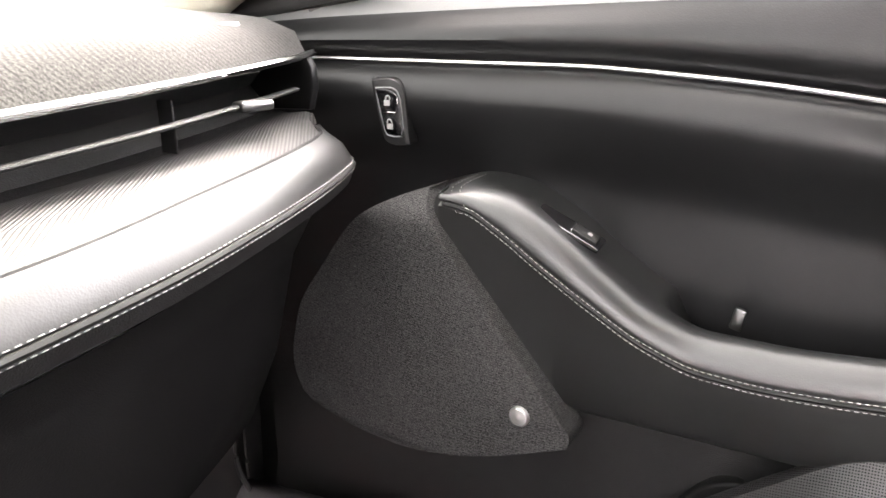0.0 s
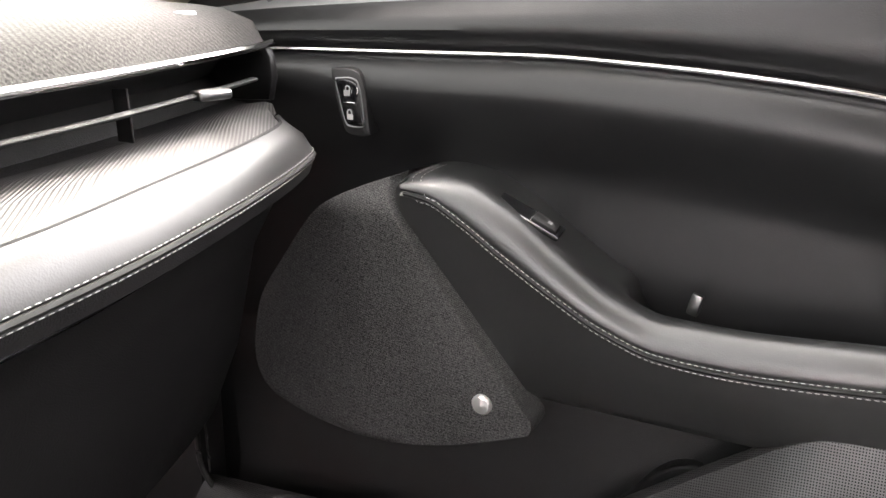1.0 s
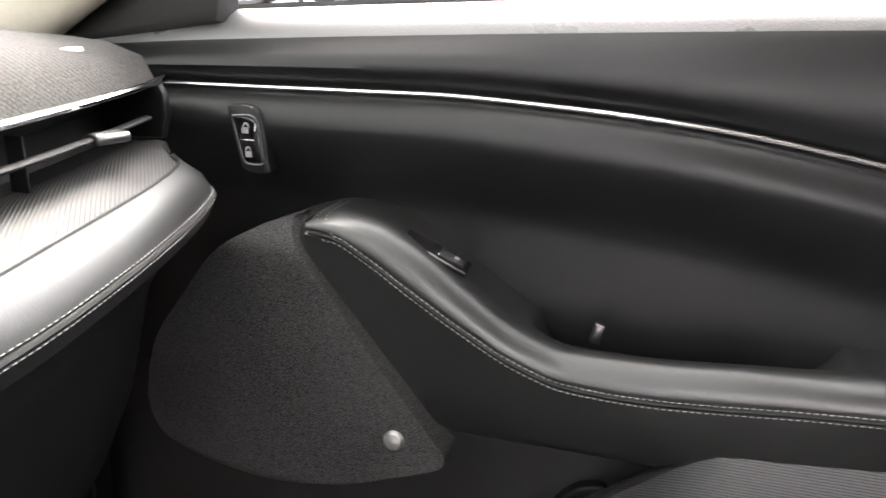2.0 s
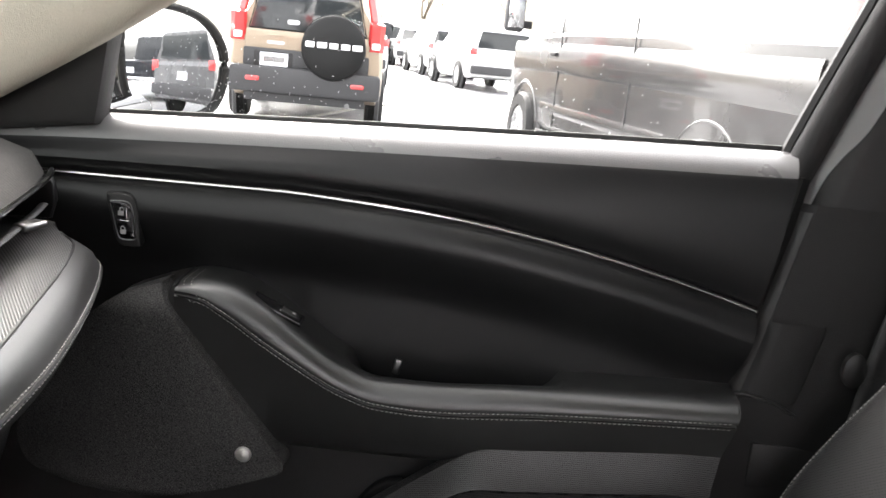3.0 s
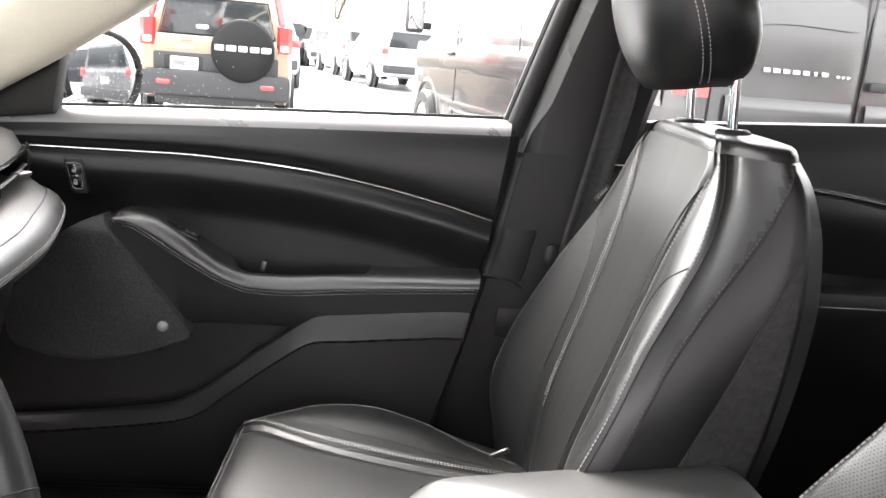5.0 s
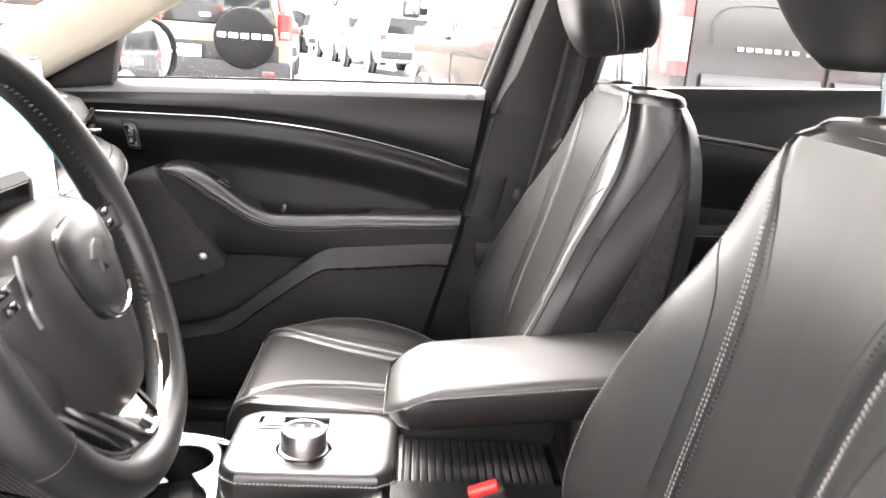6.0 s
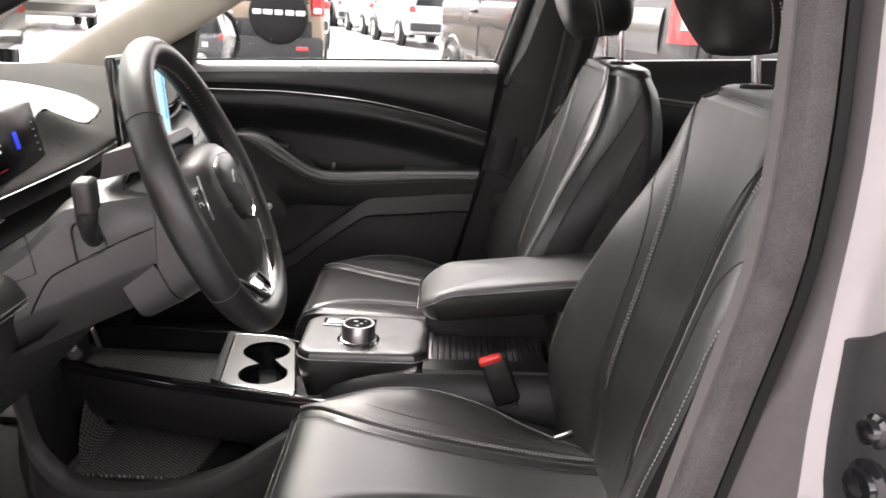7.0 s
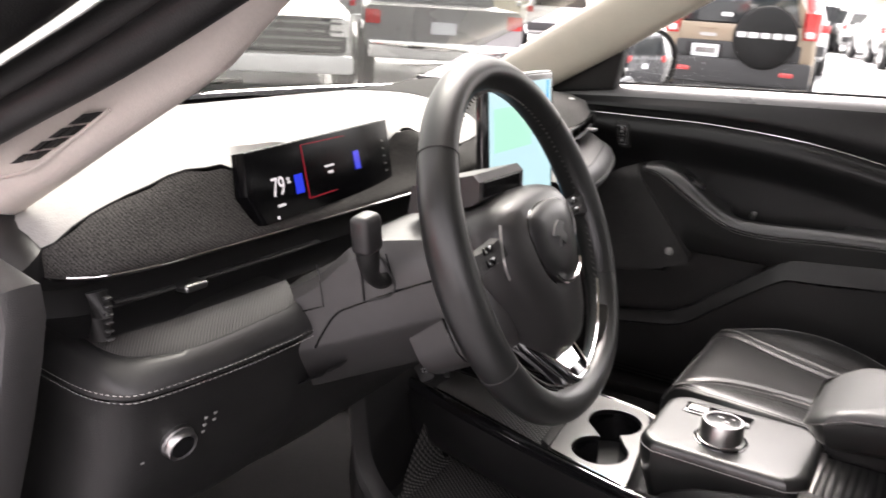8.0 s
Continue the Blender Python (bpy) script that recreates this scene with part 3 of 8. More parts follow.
part("upper_trim", loft(up, False), PILLARTRIM, bp, "upper pillar cover, the light on its front edge coloured in")
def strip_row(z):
    """The pale facet that stands in for light along the cover's front edge: it narrows in a curve to a point above the
    seam.
    """
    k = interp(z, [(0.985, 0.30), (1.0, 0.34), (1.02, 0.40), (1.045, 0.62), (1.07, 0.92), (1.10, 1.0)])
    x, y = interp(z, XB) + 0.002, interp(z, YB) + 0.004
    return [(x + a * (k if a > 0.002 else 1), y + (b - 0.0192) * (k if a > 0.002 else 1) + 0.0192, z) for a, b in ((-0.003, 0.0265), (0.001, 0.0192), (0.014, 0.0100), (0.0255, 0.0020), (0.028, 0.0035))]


part("edge_strip", loft([strip_row(z) for z in np.linspace(0.986, 1.395, 34)]), LITEDGE, bp, "smooth front edge of the pillar cover, pale in place of light")
part("trim_pad", loft([[(x + dx, y, z) for dx, y in ((-0.002, 0.7185), (0.004, 0.7120), (0.014, 0.7085), (w - 0.014, 0.7075), (w - 0.002, 0.7095), (w + 0.004, 0.7165))] for x, w, z in ((0.628, 0.058, 0.866), (0.6265, 0.060, 0.857), (0.620, 0.061, 0.83), (0.613, 0.062, 0.80), (0.609, 0.062, 0.784), (0.607, 0.060, 0.776))], False), PILLARTRIM, bp, "raised pad on the pillar trim")
part("trim_step", tube(cr([(0.602, 0.7115, 0.782), (0.618, 0.7075, 0.783), (0.645, 0.7065, 0.776), (0.670, 0.709, 0.763)], 14), 0.0030, 8, flat=0.7), GREYPLASTIC, bp)
# charcoal on black trim: a highlight painted along the lower front edge
part("lit_bevel", loft([[(interp(z, XB) + a, interp(z, YB) + b, z) for a, b in ((-0.0045, 0.018), (-0.002, 0.0095), (0.004, 0.003), (0.010, 0.0005))] for z in np.linspace(0.40, 0.985, 24)]), GREYPLASTIC, bp, "rounded front edge of the pillar trim, paler as if lit")
part("recess_shade", block((0.685, 0.713, 0.70), (0.11, 0.012, 0.055), 0.004), PLASTIC, bp)

# the driver's centre pillar: trim, seal and painted jamb round the open doorway
low, up = centre_pillar(-1)
JX = [(0.34, 0.60), (0.55, 0.645), (0.80, 0.692), (0.88, 0.710), (1.01, 0.736), (1.11, 0.743), (1.19, 0.745), (1.42, 0.77)]


JE = [(0.30, 0.20), (0.60, 0.11), (0.84, 0.044), (0.88, 0.032), (0.93, 0.020), (0.98, 0.010), (1.03, 0.006), (1.42, 0.004)]


def jamb(points, material, name, parent, label, top=1.42):
    """A band along the doorway: points of (depth, sideways, how far it widens towards the sill)."""
    rows = [[(interp(z, JX) + dx + e * interp(z, JE), y - interp(z, [(0.3, 0.0), (1.0, 0.0), (1.42, -0.07)]), z) for dx, y, e in points] for z in np.linspace(0.30, top, 34)]
    return part(name, loft(rows, True, True), material, parent, label)


bd = struct("pillar_centre_driver", loft([[(interp(z, JX) + dx, y + interp(z, [(0.3, 0.0), (1.0, 0.0), (1.42, 0.07)]), z) for dx, y in ((0.020, -0.70), (-0.012, -0.740), (-0.008, -0.750), (0.12, -0.750), (0.16, -0.70))] for z in np.linspace(0.30, 1.40, 20)], True, True),
            TRIMGREY, "grey centre pillar trim beside the open driver's doorway", "pillar trim")
jamb([(-0.006, -0.746, 0), (-0.005, -0.758, 0), (0.001, -0.767, 0), (0.012, -0.769, 0), (0.021, -0.765, 0), (0.026, -0.752, 0), (0.012, -0.742, 0)], SEALCLOTH, "door_seal", bd, "grey flocked door seal")
jamb([(0.026, -0.746, 0), (0.027, -0.757, 0), (0.036, -0.757, 0), (0.038, -0.75, 0)], RUBBER, "seal_lip", bd, "")
# inner band of the jamb, coloured darker in place of the shade on it
jamb([(0.0362, -0.745, 0), (0.0366, -0.755, 0), (0.036, -0.766, 0.4), (0.0385, -0.7745, 0.85), (0.060, -0.745, 0.85)], JAMBSHADE, "jamb_return", bd, "return of the jamb, its shade put into a darker grey")
painted = jamb([(0.0375, -0.775, 0.85), (0.046, -0.789, 0.9), (0.052, -0.800, 1), (0.058, -0.83, 1), (0.075, -0.852, 1), (0.11, -0.862, 1), (0.19, -0.866, 1), (0.19, -0.82, 1), (0.07, -0.750, 1)], SILVERPAINT, "painted_jamb", bd, "silver painted door jamb")
rows = [[(interp(z, JX) + interp(z, JE) + dx, y, z + up * max(0.0, (z - 0.80) / 0.16)) for dx, y, up in ((0.0415, -0.7885, 0.0), (0.0485, -0.800, 0.006), (0.0565, -0.834, 0.03), (0.075, -0.856, 0.055), (0.11, -0.866, 0.075), (0.19, -0.870, 0.10), (0.19, -0.85, 0.10), (0.09, -0.79, 0.03))] for z in list(np.linspace(0.30, 0.80, 9)) + list(np.linspace(0.82, 0.96, 8))]
part("striker_panel", loft(rows, True, True), GREYPLASTIC, bd, "black plastic cover low on the jamb")
for zz, rr in ((0.912, 0.012), (0.870, 0.019)):
    jx = interp(zz, JX) + interp(zz, JE) + 0.0545
    part("striker_bolt", lathe([(rr, 0), (rr, 0.004), (rr * 0.72, 0.006), (rr * 0.7, 0.012), (rr * 0.4, 0.013), (rr * 0.38, 0.008), (0.0005, 0.008)], 20, frame_of((jx, -0.829, zz), (0.25, -0.97, 0), (0, 0, 1))), GLOSSBLACK, painted, "black bolt in the jamb")
# driver's front doorway: seal and dark frame along the pillar, hinge post by the dash
seal = cr([(-0.34, -0.745, 0.34), (-0.30, -0.748, 0.62), (-0.24, -0.755, 0.84), (-0.21, -0.752, 0.990), (-0.03, -0.745, 1.074), (0.11, -0.742, 1.133), (0.22, -0.735, 1.187), (0.40, -0.70, 1.29), (0.60, -0.68, 1.385), (0.80, -0.675, 1.42)], 50)
ds = struct("door_frame_driver", tube([(x - 0.062, y - 0.045, z + 0.075) for x, y, z in seal], 0.066, 12), RUBBER, "black painted frame of the open driver's doorway", "door frame")
part("door_seal", tube(seal, 0.013, 10), RUBBER, ds, "black rubber door seal")
part("inner_trim", tube([(x - 0.02, y + 0.012, z + 0.018) for x, y, z in seal], 0.016, 10), RUBBER, ds)
struct("hinge_post_driver", prism([(-0.62, 0.30), (-0.16, 0.30), (-0.105, 0.60), (-0.054, 0.754), (-0.024, 0.829), (-0.001, 0.895), (0.010, 0.936), (0.006, 0.962), (-0.045, 0.972), (-0.20, 0.985), (-0.62, 0.98)], "y", -0.775, -0.738, 0.008), COLUMNGREY, "dark plastic side panel closing the end of the dashboard", "dash end panel")
struct("dash_end_driver", slab([[(x - 0.06 * f * f, -0.742 + 0.065 * f, z + 0.014 * math.sin(f * 1.5)) for f in np.linspace(0, 1, 9)] for x, z in cr([(-0.030, 0.958), (-0.06, 0.970), (-0.12, 0.985), (-0.30, 1.0), (-0.6, 0.985)], 18)], (0, 0.004, -0.02)), VINYL, "soft dark end of the dashboard beside the doorway", "dash end panel")
# grille at the foot of the driver's pillar trim: two leaning rows of slots
GV, GH = Vector((0.0182, 0.0020, 0.0106)), Vector((0.0105, 0.0012, 0.0018))
for first, last, n in ((Vector((-0.0502, -0.7097, 1.0447)), Vector((0.0181, -0.7022, 1.0823)), 4), (Vector((-0.0338, -0.7079, 1.0488)), Vector((0.0284, -0.7011, 1.0843)), 4)):
    for k in range(n):
        c = first + (last - first) * (k / (n - 1))
        corners = [c + GV * (a * 0.90) + GH * (b * 0.78) for a, b in ((-0.5, -0.5), (-0.5, 0.5), (0.5, 0.5), (0.5, -0.5))]
        part("slot", loft([[p + Vector((0, d, 0)) for p in corners] for d in (0.004, -0.0045)], True, True), RUBBER, pil_d, "dark slot of the pillar grille", smooth=False)
part("grille_lip", tube(cr([(-0.0860, -0.7147, 1.0238), (-0.0450, -0.7102, 1.0359), (-0.0247, -0.7079, 1.0473), (0.0445, -0.7004, 1.0909)], 20), 0.0016, 8), PINKTRIM, pil_d)

# windscreen and its black edge
ws = [[(x + 0.13 * (1 - (y / 0.7) ** 2) * -1, y, z) for y in np.linspace(-0.66, 0.66, 13)] for x, z in ((-0.62, 0.985), (-0.30, 1.14), (0.0, 1.28), (0.28, 1.40))]
wind = struct("window_1", slab(ws, (0.002, 0, 0.004)), SCREENGLASS, "clear windscreen", "windscreen")
part("wiper_cowl", tube([(-0.64 - 0.13 * (1 - (y / 0.7) ** 2), y, 0.972) for y in np.linspace(-0.68, 0.68, 15)], 0.012, 8), GLOSSBLACK, wind, "black edge below the windscreen")
part("wiper_arm", tube(cr([(-0.70, -0.35, 0.995), (-0.76, -0.05, 1.003), (-0.79, 0.25, 1.0)], 14), 0.006, 6), RUBBER, wind, "black wiper blade")

# ---- passenger's front door ----
SILL = [(-0.26, 1.010), (-0.126, 1.018), (0.34, 1.034), (0.64, 1.041)]
TRIM = [(-0.26, 0.957), (-0.13, 0.960), (0.075, 0.960), (0.18, 0.955), (0.288, 0.945), (0.397, 0.927), (0.509, 0.902), (0.605, 0.876)]
ARMTOP = [(-0.26, 0.66), (-0.17, 0.72), (-0.11, 0.795), (-0.07, 0.838), (-0.04, 0.852), (0.0, 0.866), (0.022, 0.869), (0.050, 0.866), (0.095, 0.846), (0.142, 0.815), (0.188, 0.789), (0.225, 0.779), (0.269, 0.779), (0.36, 0.784), (0.60, 0.792)]
SEAM = [(-0.26, 0.63), (0.0, 0.856), (0.026, 0.853), (0.059, 0.837), (0.094, 0.815), (0.143, 0.787), (0.186, 0.766), (0.229, 0.754), (0.272, 0.752), (0.415, 0.762), (0.60, 0.772)]
POCKET = [(-0.26, 0.505), (-0.03, 0.526), (0.11, 0.545), (0.17, 0.572), (0.229, 0.622), (0.30, 0.682), (0.338, 0.711), (0.352, 0.717), (0.40, 0.721), (0.56, 0.737)]


def xend(z):
    return interp(z, [(0.34, 0.468), (0.51, 0.518), (0.805, 0.597), (1.04, 0.634)])


def door_rows(profile, x0=-0.26, x1=0.60, n=60):
    rows = []
    for i in range(n):
        x = x0 + (x1 - x0) * i / (n - 1)
        f = (x + 0.26) / 0.86
        rows.append([(x + max(0.0, f) * (xend(z) - 0.60), y, z) for y, z in profile(x)])
    return rows


def upper_profile(x):
    s, t = interp(x, SILL), interp(x, TRIM)
    h = s - t - 0.036
    return [(0.716, s - 0.0205), (0.7125, s - 0.026), (0.7065, s - 0.026 - 0.25 * h), (0.7020, s - 0.026 - 0.5 * h), (0.7005, s - 0.026 - 0.68 * h), (0.7025, s - 0.026 - 0.86 * h), (0.7075, t + 0.008), (0.712, t + 0.002), (0.720, t)]


def mid_profile(x):
    t, a = interp(x, TRIM), interp(x, ARMTOP)
    out = [(0.720, t - 0.001), (0.706, t - 0.003), (0.697, t - 0.008), (0.689, t - 0.017), (0.685, t - 0.028)]
    d0, h = 0.028, t - a
    for k in range(1, 25):
        d = d0 + (h - d0) * k / 24
        s = min(1.0, max(0.0, (d - 0.028) / 0.075))
        out.append((0.685 + 0.031 * s * s * (3 - 2 * s), t - d))
    return out + [(0.7166, a - 0.5 * cup(x)), (0.7168, a - 0.001 - 0.93 * cup(x))]


def cup(x):
    u = (x - 0.190) / (0.415 - 0.190)
    return 0.055 * math.sin(math.pi * u) ** 0.45 if 0 < u < 1 else 0.0


def pad_profile(x):
    a, s = interp(x, ARMTOP), interp(x, SEAM)
    c = cup(x)
    return [(0.7172, a - c * 0.90), (0.712, a - c * 0.97), (0.706, a - c), (0.690, a - c * 0.96), (0.681, a - c * 0.55), (0.675, a - c * 0.08), (0.664, a - 0.001), (0.657, a - 0.004), (0.651, a - 0.25 * (a - s) - 0.002), (0.647, a - 0.5 * (a - s)), (0.645, a - 0.75 * (a - s)), (0.645, s + 0.002), (0.649, s)]


def lower_profile(x):
    s = interp(x, SEAM)
    return [(0.649, s - 0.0005), (0.645, s - 0.003), (0.647, s - 0.015), (0.651, s - 0.4 * (s - 0.69)), (0.655, 0.70), (0.664, 0.690), (0.690, 0.686), (0.712, 0.680)]


def recess_profile(x):
    p = interp(x, POCKET)
    return [(0.712, 0.682), (0.712, 0.5 * (0.68 + p)), (0.712, p), (0.70, p - 0.05), (0.66, p - 0.06)]


def pocket_profile(x):
    p = interp(x, POCKET)
    w = interp(x, [(-0.26, 0.016), (0.1, 0.018), (0.19, 0.034), (0.3, 0.036), (0.6, 0.039)])
    return [(0.672, p - 0.02), (0.668, p - 0.002), (0.662, p), (0.652, p - 0.003), (0.640, p - w * 0.9), (0.634, p - w - 0.004), (0.640, p - w - 0.010), (0.645, 0.5 * (p + 0.37)), (0.652, 0.40), (0.675, 0.372)]


def ledge_profile(x):
    s = interp(x, SILL)
    return [(0.760, s - 0.01), (0.758, s + 0.001), (0.753, s + 0.004), (0.744, s + 0.0035), (0.734, s - 0.001), (0.725, s - 0.008), (0.719, s - 0.015), (0.716, s - 0.0205)]


pd = thing("passenger_door", "black soft-trim car door with leather armrest and chrome strip", "car door", (0.2, 0.72, 0.37))
part("upper_panel", loft(door_rows(upper_profile)), VINYL, pd)
# ledge in a paler colour than the door, standing in for reflected daylight
part("window_ledge", loft(door_rows(ledge_profile)), LITEDGE, pd, "smooth ledge under the window, daylight put into its pale colour")
part("trim_strip", tube([(x + (x + 0.26) / 0.86 * (xend(interp(x, TRIM)) - 0.60), 0.7065, interp(x, TRIM)) for x in np.linspace(-0.26, 0.60, 60)], 0.0021, 8), STRIP, pd, "thin bright chrome strip")
part("mid_panel", loft(door_rows(mid_profile)), VINYL, pd)
pad = part("armrest", loft(door_rows(pad_profile, 0.004, 0.60, 80)), ARMPAD, pd, "padded black leather armrest", angle=80)
part("lower_panel", loft(door_rows(lower_profile, 0.004, 0.60, 46)), ARMPAD, pd)
part("pocket_back", loft(door_rows(recess_profile)), PLASTIC, pd)
part("pocket", loft(door_rows(pocket_profile)), POCKETGRAIN, pd, "charcoal plastic door pocket")
part("door_shell", prism([(-0.30, 0.372), (0.48, 0.372), (0.525, 0.51), (0.603, 0.805), (0.634, 1.0), (0.62, 1.02), (-0.26, 1.00)], "y", 0.762, 0.80, 0.004), SILVERPAINT, pd)
part("door_edge_seal", tube([(xend(z) + 0.008, 0.735, z) for z in np.linspace(0.38, 1.02, 24)], 0.012, 8), RUBBER, pd, "black rubber edge seal")
part("armrest_end_cap", loft([[(xend(z) - 0.002, y, z) for z in np.linspace(zl, zh, 6)] for y, zl, zh in ((0.648, 0.76, 0.785), (0.66, 0.70, 0.79), (0.715, 0.69, 0.79))]), PLASTIC, pd)
# stitching: two rows along the seam, wrapping over the pad's front end
for k, dz in enumerate((0.0026, -0.0034)):
    path = [(0.020 - 0.008 * k, y, z - 0.001 * k) for y, z in ((0.700, 0.8690), (0.685, 0.8690), (0.672, 0.8688), (0.663, 0.8678), (0.656, 0.8655), (0.651, 0.8625))]
    path += [(x + (x + 0.26) / 0.86 * (xend(interp(x, SEAM)) - 0.60), 0.6444 - 0.0004 * k, interp(x, SEAM) + dz) for x in np.linspace(0.028 - 0.008 * k, 0.598, 150)]
    part("stitching", stitches(cr(path[::2], 260), 0.0032, 0.0018, 0.00036), THREAD, pad, "pale grey double stitching")
part("front_end", loft([[(0.004 - d, y, z) for y, z in [(0.72, 0.866 - e), (0.672, 0.866 - e), (0.655, 0.862 - e), (0.649 + e * 0.4, 0.845), (0.648 + e * 0.4, 0.80), (0.652 + e * 0.4, 0.70)]] for d, e in ((0.0, 0.0), (0.004, 0.0015), (0.007, 0.006), (0.008, 0.02))]), ARMPAD, pad)
part("piping", tube([(x + (x + 0.26) / 0.86 * (xend(interp(x, SEAM)) - 0.60), 0.6455, interp(x, SEAM) - 0.0005) for x in np.linspace(0.008, 0.598, 80)], 0.0020, 6), DARKTHREAD, pad)
# speaker cover in woven cloth
def spk_edge(z):
    return (interp(z, [(0.622, -0.10), (0.64, -0.165), (0.668, -0.178), (0.722, -0.165), (0.789, -0.115), (0.834, -0.074), (0.849, -0.05), (0.862, -0.012)]),
            interp(z, [(0.622, -0.045), (0.630, 0.0), (0.641, 0.045), (0.654, 0.083), (0.664, 0.108), (0.673, 0.127), (0.681, 0.128), (0.692, 0.120), (0.735, 0.086), (0.778, 0.052), (0.82, 0.019), (0.862, -0.014)]))


rows = []
for k in range(40):
    z = 0.622 + 0.240 * k / 39
    xl, xr = spk_edge(z)
    row = []
    for j in range(26):
        x = xl + (xr - xl) * j / 25
        y = 0.634 + 0.55 * max(0.0, -0.02 - x) ** 1.6 + 0.03 * max(0, (z - 0.835) / 0.027) ** 2
        row.append((x, y + 0.008 * (max(0, 1 - abs(z - 0.622) / 0.01)), z))
    rows.append(row)
spk = part("speaker_cover", slab(rows, (0.0, 0.03, 0)), SPEAKER, pd, "dark woven cloth speaker cover")
part("badge", lathe([(0.0005, 0.0045), (0.003, 0.0040), (0.0072, 0.0035), (0.0088, 0.001), (0.0088, -0.004)], 28, frame_of((0.085, 0.6335, 0.690), (1, 0, 0), (0, 0, 1))), BRUSHED, spk, "round brushed metal badge")
part("speaker_tray", block((-0.04, 0.695, 0.640), (0.22, 0.05, 0.02), 0.006), PLASTIC, pd)
# lock switch
LOCKM = Matrix.Translation((-0.062, 0.6790, 0.919)) @ Matrix.Rotation(radians(8), 4, "Z")
def lock_plate(s, y0, y1, b):
    o = [(-0.0135 * s - 0.004, 0.028 * s), (0.006 * s - 0.004, 0.028 * s), (0.0125 * s, 0.018 * s), (0.0165 * s, -0.018 * s), (0.0165 * s, -0.028 * s), (-0.002 * s, -0.028 * s), (-0.0085 * s, -0.02 * s), (-0.0165 * s, 0.018 * s)]
    bm = prism([tuple(q) for q in cr(o + [o[0]], 33)[:-1]], "y", y0, y1, b)
    bm.transform(LOCKM)
    return bm
lk = part("lock_switch", lock_plate(1.0, 0.002, 0.02, 0.002), PLASTIC, pd, "lock switch with lit padlock symbols")
o = [(-0.0135 * .72 - 0.003, 0.028 * .72), (0.003, 0.0202), (0.009, 0.013), (0.0119, -0.013), (0.0115, -0.0202), (-0.0016, -0.0202), (-0.006, -0.0144), (-0.0122, 0.013)]
ring = [LOCKM @ Vector((a, 0.0018, b)) for a, b in cr(o + [o[0]], 41)[:-1]]
part("bezel", tube(ring, 0.0007, 6, closed=True), DARKMETAL, lk, "thin chrome bezel")
part("button", lock_plate(0.68, 0.0005, 0.01, 0.001), GLOSSBLACK, lk)
for dz, open_ in ((0.010, 1), (-0.010, 0)):
    bm = block(LOCKM @ Vector((-0.001 - dz * 0.1, 0.0, dz - 0.002)), (0.0062, 0.0008, 0.005), 0.0005, 1)
    part("symbol", bm, SYMBOL, lk, "lit padlock symbol")
    part("symbol", tube([LOCKM @ Vector((-0.0032 + 0.0042 * (1 - math.cos(a)) / 2 - dz * 0.1 + 0.0012 * open_, -0.0003, dz + 0.0008 + 0.0034 * math.sin(a))) for a in np.linspace(0, math.pi, 9)], 0.0006, 5), SYMBOL, lk)
part("divider", block(LOCKM @ Vector((0.0, 0.0, 0.0)), (0.012, 0.0010, 0.0008), 0.0003, 1), CHROME, lk)
# window switch set in the slope of the armrest
SWM = frame_of((0.107, 0.674, 0.8400), (0.9, 0.05, -0.42), (0.2, 0.95, 0.25))
bm = block((0, 0, 0), (0.058, 0.017, 0.004), 0.0015)
bm.transform(SWM)
sw = part("window_switch", bm, GLOSSBLACK, pd, "gloss black window switch")
bm = block((0.014, 0, 0.003), (0.022, 0.010, 0.004), 0.0015)
bm.transform(SWM)
part("rocker", bm, PLASTIC, sw)
bm = block((0.017, 0.0, 0.0052), (0.004, 0.003, 0.0006), 0.0002, 1)
bm.transform(SWM)
part("symbol", bm, SYMBOL, sw)
bm = block((0.003, 0, 0.003), (0.0012, 0.011, 0.004), 0.0003, 1)
bm.transform(SWM)
part("divider", bm, CHROME, sw)
# pull lever in the cup of the armrest
part("pull_lever", block((0.236, 0.684, 0.785), (0.009, 0.005, 0.018), 0.002, 2, Matrix.Rotation(radians(14), 4, "Y")), PLATEMETAL, pd, "small metal door pull")
part("pocket_divider", prism(cr([(0.170, 0.575), (0.195, 0.604), (0.213, 0.626), (0.230, 0.638), (0.250, 0.6405), (0.2535, 0.622), (0.256, 0.575)], 24), "y", 0.697, 0.714, 0.0035, 3), PLASTIC, pd, "rounded black divider in the door pocket")
# window frame, sail panel, glass
part("sail_panel", prism([(-0.30, 0.985), (-0.108, 1.012), (-0.104, 1.03), (-0.086, 1.128), (-0.10, 1.13), (-0.27, 1.03)], "y", 0.715, 0.752, 0.008), PLASTIC, pd, "black triangular panel by the mirror")
fr = cr([(0.638, 0.750, 1.02), (0.660, 0.742, 1.09), (0.702, 0.722, 1.22), (0.735, 0.700, 1.32), (0.700, 0.675, 1.40), (0.50, 0.665, 1.425), (0.25, 0.672, 1.37), (0.06, 0.700, 1.255), (-0.10, 0.735, 1.135)], 60)
part("window_frame", tube(fr, 0.019, 10), PLASTIC, pd, "black window frame")
part("frame_seal", tube([(x - 0.018 * min(1, max(-1, (x - 0.3) * 5)), y + 0.004, z - 0.006) for x, y, z in fr], 0.009, 8), RUBBER, pd)
